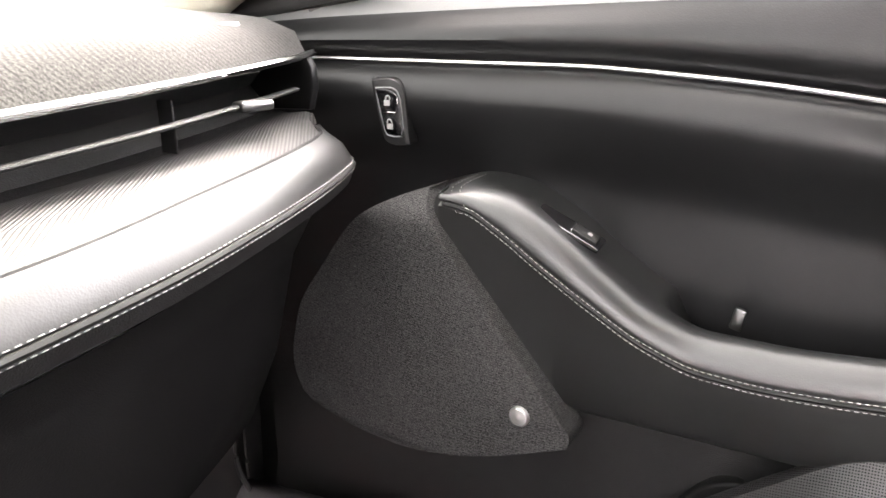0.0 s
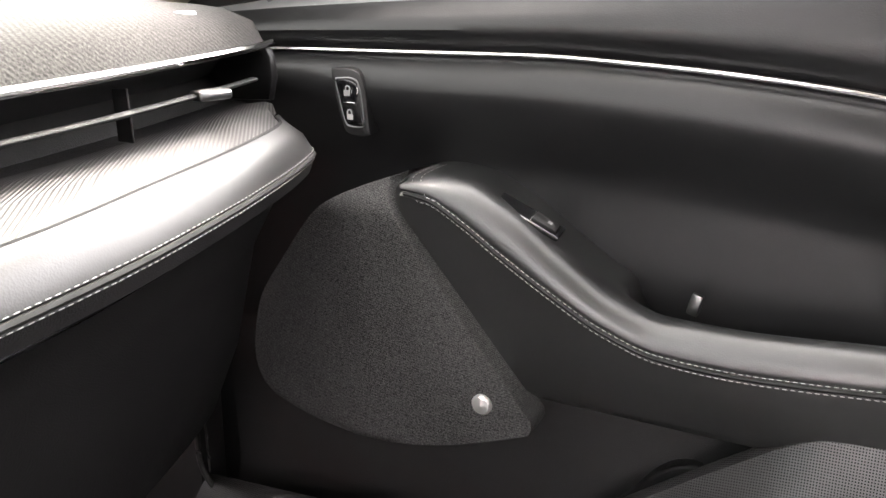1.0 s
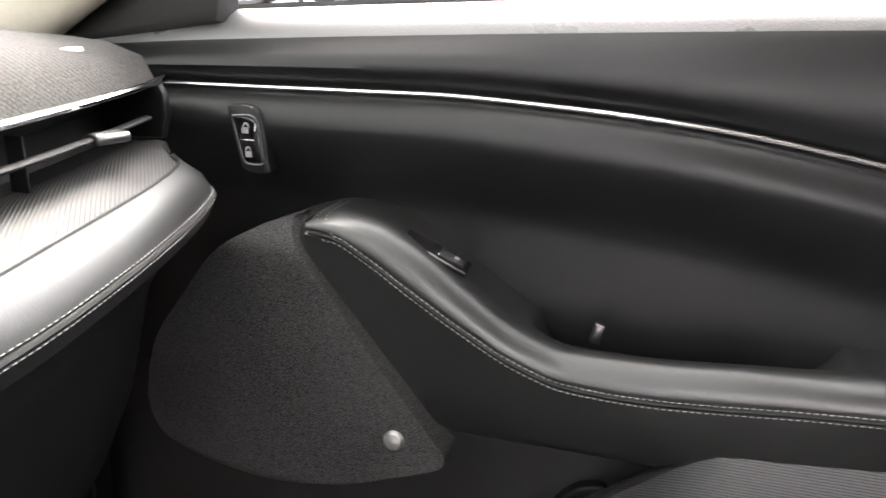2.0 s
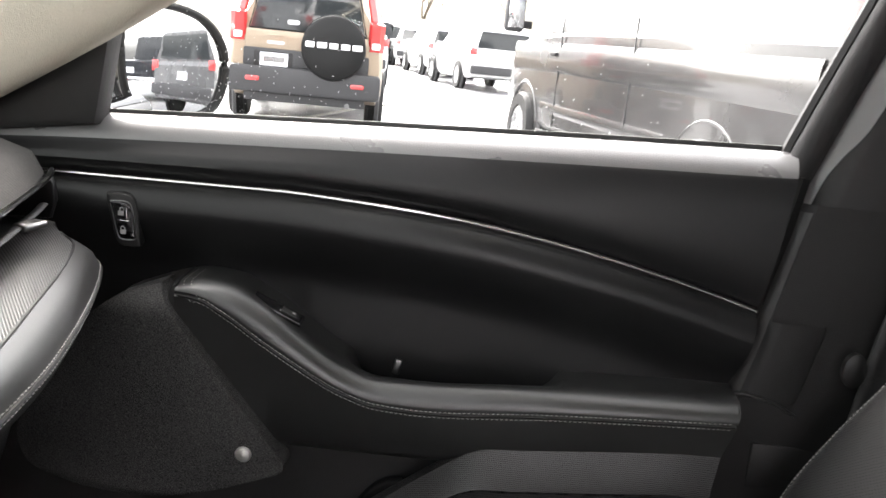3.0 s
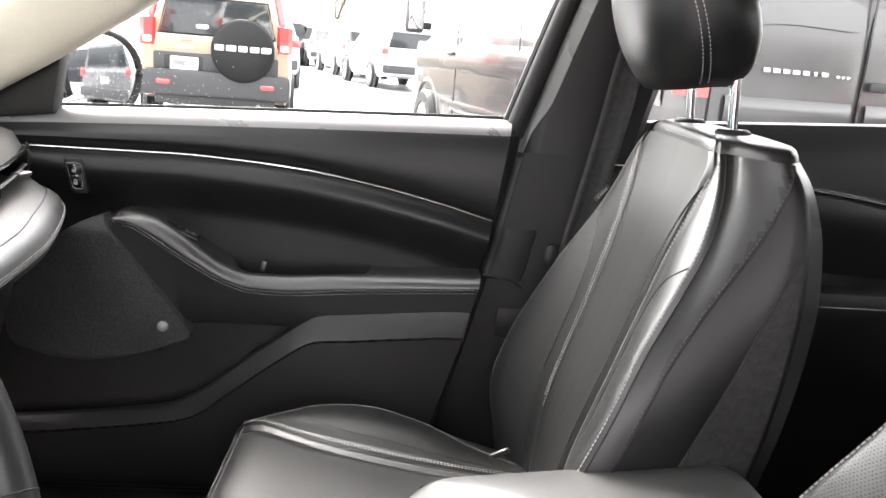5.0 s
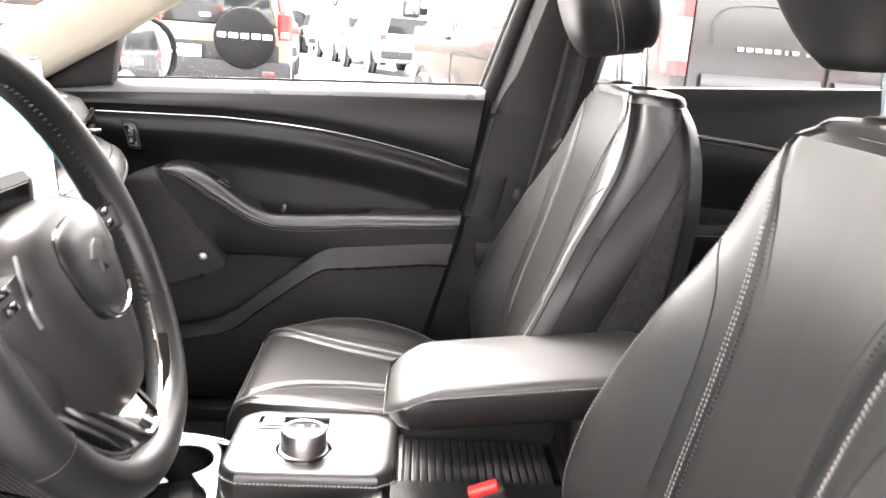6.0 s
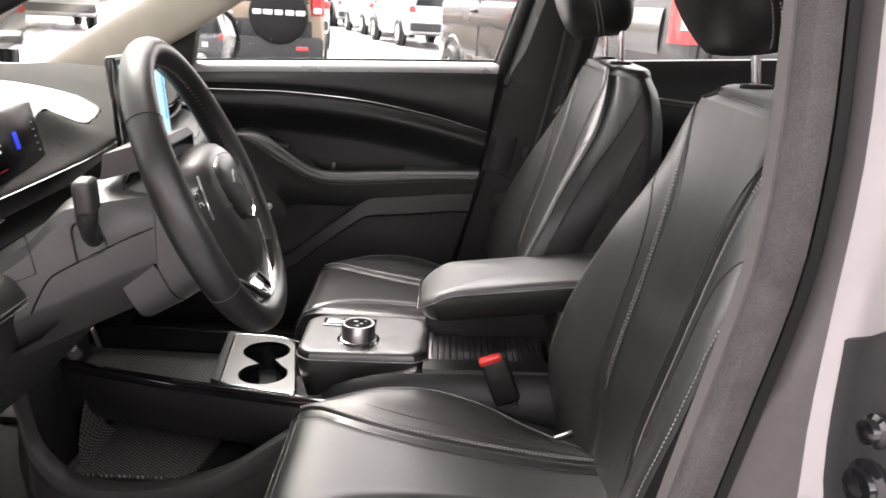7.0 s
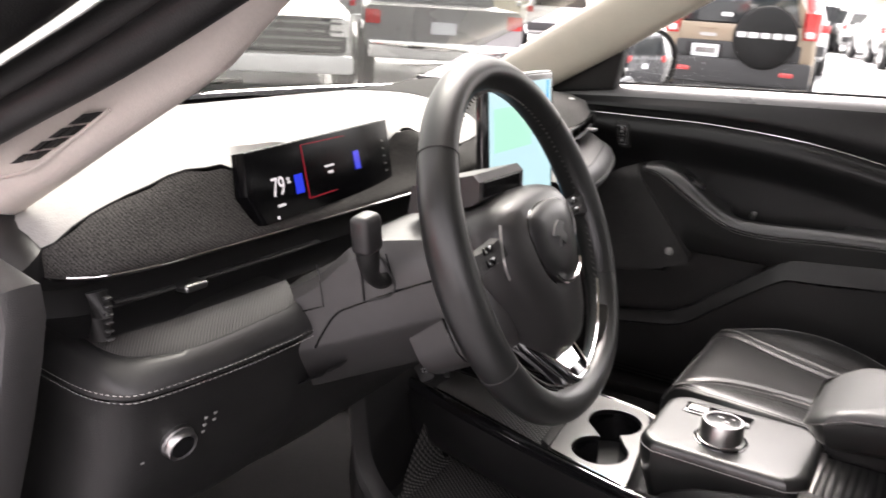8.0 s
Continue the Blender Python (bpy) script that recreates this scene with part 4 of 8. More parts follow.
pane = part("pane", slab([[(x0 + (x1 - x0) * k / 10, y, z) for k in range(11)] for z, x0, x1, y in ((1.00, -0.12, 0.635, 0.755), (1.10, -0.10, 0.665, 0.744), (1.25, 0.06, 0.71, 0.717), (1.38, 0.30, 0.72, 0.682))], (0, 0.003, 0)), GLASS, pd, "clear side window")
pane.visible_shadow = False
part("glass_run", tube([(x, 0.7555, interp(x, SILL) + 0.004) for x in np.linspace(-0.125, 0.636, 30)], 0.0045, 6), RUBBER, pd)

# ---- door mirror outside ----
mo = thing("door_mirror", "dark door mirror with a clear oval glass", "car mirror", (-0.11, 0.85, 1.02))
MC = Vector((-0.115, 0.955, 1.072))
MR, MU = Vector((0.498, 0.867, 0.0)).normalized(), Vector((-0.01, 0.005, 1.0)).normalized()
MN = MR.cross(MU).normalized()
if MN.y > 0:
    MN = -MN
mshape = [(1.30 * a, b) for a, b in ((-0.064, 0.062), (-0.02, 0.074), (0.030, 0.062), (0.058, 0.030), (0.064, -0.014), (0.048, -0.058), (0.012, -0.074), (-0.035, -0.072), (-0.060, -0.040), (-0.066, 0.01))]
ms = cr(mshape + [mshape[0]], 49)[:-1]
rows = [[MC + MR * (a * s) + MU * (b * s) - MN * d for a, b in ms] for s, d in ((0.90, 0.004), (1.0, -0.006), (1.06, 0.004), (1.07, 0.03), (0.98, 0.07), (0.72, 0.105), (0.3, 0.12))]
part("housing", loft(rows, True, True), GLOSSBLACK, mo, "dark rounded mirror housing", angle=60)
bm = loft([[MC + MR * (a * s) + MU * (b * s) + MN * (0.0030 + (0.0081 - (a * a + b * b) * s * s) / 2.4) for a, b in ms] for s in (0.95, 0.85, 0.7, 0.55, 0.4, 0.25, 0.1, 0.01)], True, True)
mg = part("mirror_glass", bm, MIRROR, mo, "slightly domed clear mirror glass", angle=60)
part("mirror_rim", tube([MC + MR * a + MU * b + MN * 0.006 for a, b in ms], 0.0055, 8, closed=True), RUBBER, mo)
part("arm", tube([(-0.16, 0.75, 1.015), (-0.16, 0.82, 1.005), (-0.14, 0.90, 1.01)], [0.03, 0.025, 0.022], 10), GLOSSBLACK, mo)

# ---- passenger's rear door ----
rd = thing("rear_passenger_door", "black trimmed rear car door with a thin bright strip", "car door", (1.2, 0.74, 0.4))
def rx(f, z):
    return 0.80 + (z - 1.0) * 0.3 + f * (0.80 - 0.15 * max(0, 0.9 - z))
rearup = lambda f: [(0.762, 1.045 + 0.035 * f), (0.752, 1.055 + 0.035 * f), (0.74, 1.052 + 0.035 * f), (0.728, 1.03 + 0.03 * f), (0.72, 1.0 + 0.02 * f), (0.714, 0.985 - 0.10 * f * f), (0.724, 0.982 - 0.10 * f * f)]
rearlo = lambda f: [(0.724, 0.980 - 0.10 * f * f), (0.700, 0.972 - 0.10 * f * f), (0.692, 0.95 - 0.10 * f * f), (0.70, 0.90 - 0.08 * f * f), (0.714, 0.84 - 0.04 * f), (0.70, 0.80), (0.66, 0.795), (0.65, 0.77), (0.655, 0.74), (0.69, 0.66), (0.70, 0.5), (0.71, 0.37)]
part("upper_panel", loft([[(rx(f, z), y, z) for y, z in rearup(f)] for f in np.linspace(0, 1, 24)]), VINYL, rd)
part("lower_panel", loft([[(rx(f, z), y, z) for y, z in rearlo(f)] for f in np.linspace(0, 1, 24)]), VINYL, rd)
part("trim_strip", tube([(rx(f, 0.98), 0.7135, 0.9825 - 0.10 * f * f) for f in np.linspace(0, 1, 24)], 0.0022, 6), CHROME, rd, "thin bright strip")
part("badge", lathe([(0.0005, 0.004), (0.008, 0.0035), (0.0095, -0.004)], 20, frame_of((1.02, 0.688, 0.665), (1, 0, 0), (0, 0, 1))), SATIN, rd, "round metal speaker badge")
part("door_shell", block((1.22, 0.80, 0.70), (0.86, 0.04, 0.66), 0.01), SILVERPAINT, rd)
rp = part("pane", slab([[(x0 + (x1 - x0) * k / 6, y, z) for k in range(7)] for z, x0, x1, y in ((1.03, 0.81, 1.62, 0.757), (1.2, 0.86, 1.6, 0.725), (1.38, 0.90, 1.45, 0.68))], (0, 0.003, 0)), GLASS, rd, "clear side window")
rp.visible_shadow = False
part("window_frame", tube(cr([(0.83, 0.752, 1.04), (0.86, 0.73, 1.18), (0.90, 0.68, 1.38), (1.2, 0.655, 1.42), (1.5, 0.66, 1.37), (1.66, 0.72, 1.2), (1.68, 0.757, 1.06)], 40), 0.017, 8), PLASTIC, rd, "black window frame")
part("arm_seam", stitches([(x, 0.649, 0.775) for x in np.linspace(0.85, 1.45, 60)], 0.004, 0.002, 0.0006), THREAD, rd)

# ---- driver's rear door, shut ----
rd2 = thing("rear_driver_door", "black trimmed rear car door, shut", "car door", (1.2, -0.74, 0.4))
part("upper_panel", loft([[(rx(f, z), -y, z) for y, z in rearup(f)] for f in np.linspace(0, 1, 24)]), VINYL, rd2)
part("lower_panel", loft([[(rx(f, z), -y, z) for y, z in rearlo(f)] for f in np.linspace(0, 1, 24)]), VINYL, rd2)
part("trim_strip", tube([(rx(f, 0.98), -0.7135, 0.9825 - 0.10 * f * f) for f in np.linspace(0, 1, 24)], 0.0022, 6), CHROME, rd2, "thin bright strip")
part("door_shell", block((1.30, -0.80, 0.70), (0.80, 0.04, 0.66), 0.01), SILVERPAINT, rd2)
part("pane", slab([[(x0 + (x1 - x0) * k / 6, -y, z) for k in range(7)] for z, x0, x1, y in ((1.03, 0.86, 1.66, 0.757), (1.2, 0.88, 1.64, 0.725), (1.38, 0.90, 1.50, 0.68))], (0, -0.003, 0)), TINTED, rd2, "dark side window")
part("window_frame", tube(cr([(0.87, -0.752, 1.04), (0.88, -0.73, 1.18), (0.90, -0.68, 1.38), (1.2, -0.655, 1.42), (1.5, -0.66, 1.37), (1.66, -0.72, 1.2), (1.68, -0.757, 1.06)], 40), 0.017, 8), PLASTIC, rd2, "black window frame")
for side, nm in ((1, "quarter_panel_passenger"), (-1, "quarter_panel_driver")):
    struct(nm, loft([[(1.60, side * 0.74, z), (1.85, side * 0.72, z), (2.1, side * 0.64, z)] for z in (0.31, 0.7, 1.06)] + [[(1.62, side * 0.70, 1.2), (1.80, side * 0.66, 1.2), (1.98, side * 0.60, 1.2)], [(1.55, side * 0.62, 1.40), (1.75, side * 0.60, 1.38), (1.92, side * 0.56, 1.34)]]), VINYL, "black rear side lining", "lining")
rw = struct("window_3", slab([[(1.96 + 0.04 * f, y * (0.62 - 0.06 * f), 1.04 + 0.30 * (1 - f) * 0 + 0.28 * f) for y in np.linspace(-1, 1, 7)] for f in (0, 0.5, 1)], (0.004, 0, 0)), TINTED, "dark rear window", "rear window")

# ---- dashboard ----
dash = thing("dashboard", "wide black dashboard with grey cloth top and chrome edge", "dashboard", (-0.3, 0, 0.5))
# line of the chrome lip along the width: (y, x, z)
LIPX = [(-0.715, -0.060), (-0.69, -0.012), (-0.62, 0.003), (-0.40, 0.006), (-0.20, 0.006), (0.0, -0.008), (0.15, -0.022), (0.29, -0.034), (0.41, -0.052), (0.54, -0.085), (0.64, -0.118), (0.68, -0.138)]
LIPZ = [(-0.715, 0.949), (-0.50, 0.950), (-0.20, 0.952), (0.1, 0.962), (0.29, 0.968), (0.69, 0.970)]
# rise of the cloth top over the instrument display
def hood(y):
    h = 0.074 * math.exp(-(abs(y + 0.395) / (0.23 if y < -0.395 else 0.25)) ** (3 if y < -0.395 else 4))
    return h / (1 + (h / 0.060) ** 8) ** 0.125


def top_row(y):
    x, z = interp(y, LIPX), interp(y, LIPZ)
    h = hood(y)
    e = max(0.0, (abs(y) - 0.60) / 0.12)
    k = (0.004 + 0.095 * max(0.0, y + 0.53)) * math.exp(-((y + 0.375) / 0.20) ** 4)
    return [(x - 0.008, y, z - 0.004), (x, y, z + 0.002), (x - 0.006 - k, y, z + 0.010 + h * 0.25), (x - 0.03 - k, y, z + 0.020 + h * 0.95), (x - 0.06 - k, y, z + 0.028 + h * 0.9), (x - 0.14 - 0.5 * k, y, z + 0.040 + h * 0.55 - 0.012 * e), (x - 0.28, y, z + 0.048 + h * 0.15 - 0.02 * e), (x - 0.45, y, z + 0.036 - 0.02 * e), (min(x - 0.5, -0.60), y, 0.985), (-0.74, y, 0.965)]


ys = list(np.linspace(-0.715, 0.668, 76))
def split_at(y):
    return interp(y, SPLIT)


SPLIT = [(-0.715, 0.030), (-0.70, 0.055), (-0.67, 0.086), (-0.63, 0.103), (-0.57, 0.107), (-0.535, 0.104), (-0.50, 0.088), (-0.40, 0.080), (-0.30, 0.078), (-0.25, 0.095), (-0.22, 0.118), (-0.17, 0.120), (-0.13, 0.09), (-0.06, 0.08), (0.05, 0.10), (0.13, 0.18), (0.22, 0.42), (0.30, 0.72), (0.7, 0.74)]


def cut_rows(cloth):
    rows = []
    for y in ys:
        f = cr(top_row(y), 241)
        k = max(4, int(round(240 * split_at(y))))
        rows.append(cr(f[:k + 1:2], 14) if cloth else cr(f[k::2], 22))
    return rows


top = part("top_cover", loft(cut_rows(True)), FABRIC, dash, "grey cloth dashboard front edge", angle=80)
# top behind the cloth, its brightness given by a pale colour
tpad = part("top_pad", loft(cut_rows(False)), LITTOP, dash, "soft dashboard top, coloured pale for the daylight on it")
part("top_seam", tube([Vector(r[0]) + Vector((0, 0, 0.0006)) for r in cut_rows(False)], 0.0009, 6), PLASTIC, tpad)
part("chrome_lip", tube([(interp(y, LIPX) + 0.0005, y, interp(y, LIPZ) - 0.001) for y in np.linspace(-0.70, 0.664, 90)], [interp(y, [(-0.70, 0.0014), (-0.10, 0.0014), (0.15, 0.0034), (0.67, 0.0034)]) for y in np.linspace(-0.70, 0.664, 90)], 8, flat=0.8), CHROME, dash, "bright chrome lip under the cloth top")
part("sensor", lathe([(0.0005, 0.003), (0.010, 0.0025), (0.012, -0.004)], 18, Matrix.Translation((-0.158, 0.590, 0.994)) @ Matrix.Scale(1.5, 4, (0, 1, 0))), WHITEINK, top, "small pale sensor dot")
# air slot below the lip: recess, blade and tabs
part("vent_recess", loft([[(interp(y, LIPX) - 0.006, y, interp(y, LIPZ) - 0.006), (interp(y, LIPX) - 0.05, y, interp(y, LIPZ) - 0.012), (interp(y, LIPX) - 0.07, y, interp(y, LIPZ) - 0.03), (interp(y, LIPX) - 0.05, y, interp(y, LIPZ) - 0.05), (interp(y, LIPX) + 0.0, y, interp(y, LIPZ) - 0.055)] for y in np.linspace(-0.70, 0.652, 50)]), PLASTIC, dash, "dark air slot")
for y0, y1, nm in ((0.16, 0.62, 1), (-0.67, -0.42, -1)):
    part("vent_blade", tube([(interp(y, LIPX) - 0.004, y, interp(y, LIPZ) - 0.027) for y in np.linspace(y0, y1, 24)], 0.0045, 8, flat=0.45), PLASTIC, dash, "thin black air blade")
    part("blade_edge", tube([(interp(y, LIPX) + 0.0005, y, interp(y, LIPZ) - 0.0265) for y in np.linspace(y0, y1, 24)], 0.0006, 6), PLASTIC, dash)
    for yy in ((0.455,) if nm > 0 else ()):
        part("vent_vane", block((interp(yy, LIPX) - 0.016, yy, interp(yy, LIPZ) - 0.030), (0.014, 0.0016, 0.034), 0.0006, 1), PLASTIC, dash)
def tab(y, m):
    x, z = interp(y, LIPX) + 0.004, interp(y, LIPZ) - 0.027
    bm = block((0, 0, 0), (0.016, 0.027, 0.0075), 0.0028, 3)
    bm.transform(Matrix.Translation((x, y, z)) @ Matrix.Rotation(radians(-14 if y > 0 else 3), 4, "Z"))
    return part("vent_tab", bm, m, dash, "satin metal vent tab")
tab(0.535, DARKMETAL)
tab(-0.60, DARKMETAL)
part("vent_end", prism([(-0.126, 0.966), (-0.121, 0.958), (-0.120, 0.940), (-0.126, 0.921), (-0.22, 0.918), (-0.22, 0.966)], "y", 0.651, 0.660, 0.003), VINYL, dash, "rounded dark end of the air slot")
wheelv = part("vent_wheel", tube([(-0.012, -0.683, 0.935), (-0.006, -0.683, 0.915), (-0.012, -0.683, 0.895)], 0.009, 12), PLASTIC, dash, "ribbed thumb wheel")
for k in range(6):
    part("rib", block((0.0015, -0.683, 0.932 - 0.0072 * k), (0.006, 0.007, 0.0028), 0.001, 1), GREYPLASTIC, wheelv)
# embossed shelf and leather roll, passenger's side and driver's side
SEAMX = [(0.13, 0.034), (0.183, 0.031), (0.30, 0.017), (0.42, -0.015), (0.55, -0.055), (0.61, -0.082), (0.635, -0.110)]
ROLLX = [(0.13, 0.055), (0.141, 0.054), (0.231, 0.045), (0.347, 0.029), (0.44, 0.006), (0.54, -0.026), (0.60, -0.050), (0.632, -0.068), (0.645, -0.095)]


def pass_rows(kind):
    rows = []
    for y in np.linspace(0.118, 0.645, 46):
        e = max(0, (y - 0.60) / 0.045)
        s, r = interp(y, SEAMX) - 0.004 * e, interp(y, ROLLX)
        if kind == "shelf":
            rows.append([(interp(y, LIPX) - 0.03, y, 0.918), (interp(y, LIPX) - 0.005, y, 0.921), (0.5 * (interp(y, LIPX) + s), y, 0.9195), (s, y, 0.911)])
        elif kind == "roll":
            rows.append([(s, y, 0.9095), (s + 0.003, y, 0.911), (s + 0.45 * (r - s), y, 0.9065), (s + 0.8 * (r - s), y, 0.899), (r, y, 0.8875), (r - 0.0015, y, 0.8845)])
        else:
            rows.append([(r - 0.0015, y, 0.8840), (r + 0.001, y, 0.881), (r - 0.004, y, 0.870), (r - 0.035, y, 0.855), (r - 0.07, y, 0.80), (r - 0.10, y, 0.70), (r - 0.14, y, 0.62), (r - 0.26, y, 0.60)])
    return rows


part("embossed_shelf", loft(pass_rows("shelf")), CARBON, dash, "silvery embossed trim shelf")
roll = part("leather_roll", loft(pass_rows("roll")), ROLL, dash, "stitched leather roll")
part("glovebox", loft(pass_rows("low")), PLASTIC, dash, "black plastic glovebox lid")
for dx, dz in ((0.0005, 0.0034), (0.0012, -0.0034)):
    part("stitching", stitches([(interp(y, ROLLX) + dx, y, 0.8848 + dz) for y in np.linspace(0.12, 0.643, 150)], 0.0034, 0.0022, 0.0004), THREAD, roll, "pale grey stitching")
part("piping", tube([(interp(y, ROLLX) + 0.0005, y, 0.8845) for y in np.linspace(0.12, 0.645, 60)], 0.0022, 6), DARKTHREAD, roll)
part("seam_line", tube([(interp(y, SEAMX) + 0.001, y, 0.9108) for y in np.linspace(0.12, 0.635, 60)], 0.0015, 6), DARKTHREAD, dash)
part("glove_gap", tube([(interp(y, ROLLX) - 0.037, y, 0.853) for y in np.linspace(0.13, 0.62, 30)], 0.002, 6), GLOSSBLACK, dash)
# driver's side
DS = [(-0.085, -0.672, 0.884), (-0.042, -0.680, 0.884), (-0.012, -0.685, 0.8835), (0.0105, -0.680, 0.881), (0.026, -0.668, 0.881), (0.041, -0.641, 0.881), (0.046, -0.605, 0.882), (0.048, -0.570, 0.884), (0.048, -0.522, 0.886), (0.045, -0.505, 0.887)]
DM = [(-0.090, -0.690, 0.889), (-0.060, -0.697, 0.887), (0.000, -0.702, 0.881), (0.033, -0.701, 0.869), (0.042, -0.682, 0.871), (0.052, -0.649, 0.872), (0.0575, -0.610, 0.872), (0.060, -0.569, 0.8735), (0.060, -0.515, 0.8745), (0.057, -0.498, 0.875)]
DD = [(-0.090, -0.700, 0.860), (-0.062, -0.708, 0.859), (0.004, -0.712, 0.859), (0.038, -0.702, 0.859), (0.049, -0.686, 0.859), (0.056, -0.652, 0.859), (0.061, -0.612, 0.859), (0.064, -0.566, 0.859), (0.064, -0.506, 0.859), (0.062, -0.490, 0.859)]
DB = [(-0.085, -0.668, 0.885), (-0.045, -0.677, 0.886), (-0.025, -0.677, 0.889), (-0.008, -0.668, 0.893), (0.003, -0.652, 0.896), (0.010, -0.628, 0.898), (0.015, -0.598, 0.900), (0.018, -0.565, 0.901), (0.020, -0.509, 0.902), (0.020, -0.490, 0.902)]
dsm, dmm, dl, dbk = [[Vector(p) for p in cr(q, 55)] for q in (DS, DM, DD, DB)]
rows = []
for S, M, D in zip(dsm, dmm, dl):
    rows.append([S, S + (M - S) * 0.08 + Vector((0.0003, 0, 0.0022)), S + (M - S) * 0.45 + Vector((0.0006, -0.0003, 0.0024)), S + (M - S) * 0.85 + Vector((0.0004, -0.0004, 0.0008)), M, M + (D - M) * 0.5 + Vector((0.0012, -0.0008, 0)), D, D + Vector((-0.003, 0.001, -0.003))])
droll = part("leather_roll", loft(rows), ROLL, dash, "stitched leather roll", angle=75)
shf = part("embossed_shelf", loft([[b_, b_ + (a_ - b_) * 0.35 + Vector((0, 0, 0.0028)), b_ + (a_ - b_) * 0.7 + Vector((0, 0, 0.0026)), a_] for a_, b_ in list(zip(dsm, dbk))[6:]]), CARBON, dash, "silvery embossed trim shelf")
part("shelf_seam", tube([a_ + Vector((0.0008, -0.0003, 0.0003)) for a_ in dsm[6:]], 0.0013, 6), DARKTHREAD, shf)
part("shelf_back", loft([[b_, b_ + Vector((-0.006, 0.003, -0.004)), Vector((-0.075, b_.y * 0.97, b_.z - 0.006))] for b_ in dbk]), PLASTIC, dash)
for dz in (0.0034, -0.0032):
    part("stitching", stitches([(v.x + 0.001, v.y - 0.001, v.z + dz) for v in dl], 0.0034, 0.0022, 0.0004), THREAD, droll, "pale grey stitching")
part("lower_cover", loft([[(x - 0.003, y, z - 0.004), (x - 0.012, y + 0.003, z - 0.010), (x - 0.017, y * 0.995, z - 0.03), (x - 0.023, y * 0.99, z - 0.064), (x - 0.030, y * 0.99, z - 0.10), (x - 0.06, y * 0.985, z - 0.152), (x - 0.13, y * 0.98, z - 0.212), (x - 0.23, y * 0.97, z - 0.252)] for x, y, z in cr([tuple(v) for v in dl] + [(0.05, -0.30, 0.845), (0.045, 0.118, 0.86)], 60)]), PLASTIC, dash, "black lower dashboard cover")
# trim between the driver's roll and the column
def surround_ring(x):
    """One cut across the column housing, from its top over the driver's side and underneath."""
    y = -0.508 + (x - 0.04) * 0.36
    zt = interp(x, [(0.02, 0.900), (0.06, 0.925), (0.10, 0.962), (0.19, 0.975)])
    zb = interp(x, [(0.02, 0.823), (0.066, 0.841), (0.165, 0.881), (0.19, 0.891)])
    zu = interp(x, [(0.02, 0.774), (0.052, 0.788), (0.173, 0.838), (0.19, 0.846)])
    half = [(-0.372, zt + 0.004), (y + 0.05, zt), (y + 0.014, zt - 0.010), (y + 0.003, zt - 0.024), (y, 0.5 * (zt + zb)), (y, zb + 0.005), (y + 0.002, zb), (y + 0.006, zb - 0.005), (y + 0.043, zu), (y + 0.05, zu - 0.002), (-0.372, zu - 0.004)]
    return [(x, a, b) for a, b in half] + [(x, -0.744 - a, b) for a, b in reversed(half[1:-1])]


surr = part("column_surround", loft([surround_ring(x) for x in np.linspace(0.02, 0.188, 16)], True, True), COLUMNGREY, dash, "charcoal panel round the steering column", angle=32)
def side_at(x, z):
    return (x, -0.5085 + (x - 0.04) * 0.36, z)
part("panel_cut", tube([side_at(x, z) for x, z in cr([(0.066, 0.843), (0.072, 0.857), (0.085, 0.880), (0.101, 0.891), (0.149, 0.915), (0.186, 0.931)], 24)], 0.0010, 5), GLOSSBLACK, surr)
part("panel_cut", tube([side_at(x, z) for x, z in ((0.046, 0.877), (0.074, 0.888), (0.069, 0.922), (0.067, 0.93))], 0.0009, 5), GLOSSBLACK, surr)
part("panel_cut", tube([side_at(x, z) for x, z in ((0.142, 0.912), (0.134, 0.940), (0.132, 0.948))], 0.0009, 5), GLOSSBLACK, surr)
bez = [(0.113, 0.898), (0.141, 0.912), (0.129, 0.941), (0.120, 0.943), (0.110, 0.934)]
part("stalk_bezel", tube([side_at(x, z) for x, z in cr(bez + [bez[0]], 30)[:-1]], 0.0014, 6, closed=True), PLASTIC, surr)
part("knee_cover", loft([[(0.085, y, 0.826), (0.075, y, 0.815), (0.03, y, 0.79), (-0.08, y, 0.755)] for y in np.linspace(-0.50, -0.19, 10)]), PLASTIC, dash)
# headlight switch
hk = frame_of((0.034, -0.646, 0.795), (0.12, 0.99, 0), (0.3, 0, 0.95))
knob = part("light_switch", lathe([(0.0165, -0.012), (0.0165, 0.001), (0.0152, 0.002), (0.0148, 0.008), (0.0135, 0.0095), (0.0118, 0.0085), (0.0005, 0.0085)], 32, hk), SATIN, dash, "round silver light switch")
part("knob_face", lathe([(0.0116, 0.006), (0.0112, 0.0088), (0.0005, 0.0092)], 28, hk), GLOSSBLACK, knob)
for a, b in ((0.026, 0.008), (0.026, 0.016), (0.036, 0.010), (0.036, 0.018), (-0.034, -0.008), (0.026, 0.0)):
    bm = block((a, b, 0.001), (0.0036, 0.003, 0.0008), 0.0003, 1)
    bm.transform(hk)
    part("symbol", bm, SYMBOL, dash, "small printed symbol")
# instrument display
cl = thing("instrument_display", "slim black digital instrument display, lit", "display", (0, -0.39, 0.955))
CLM = frame_of((-0.010, -0.393, 0.997), (-0.125, 0.992, 0), (-0.22, 0, 0.97))
bm = prism([(-0.133, 0.036), (0.146, 0.040), (0.139, -0.036), (-0.118, -0.037), (-0.140, -0.005)], "z", -0.014, 0.002, 0.0015)
bm.transform(CLM)
part("panel", bm, SCREENBLACK, cl, "black display panel")
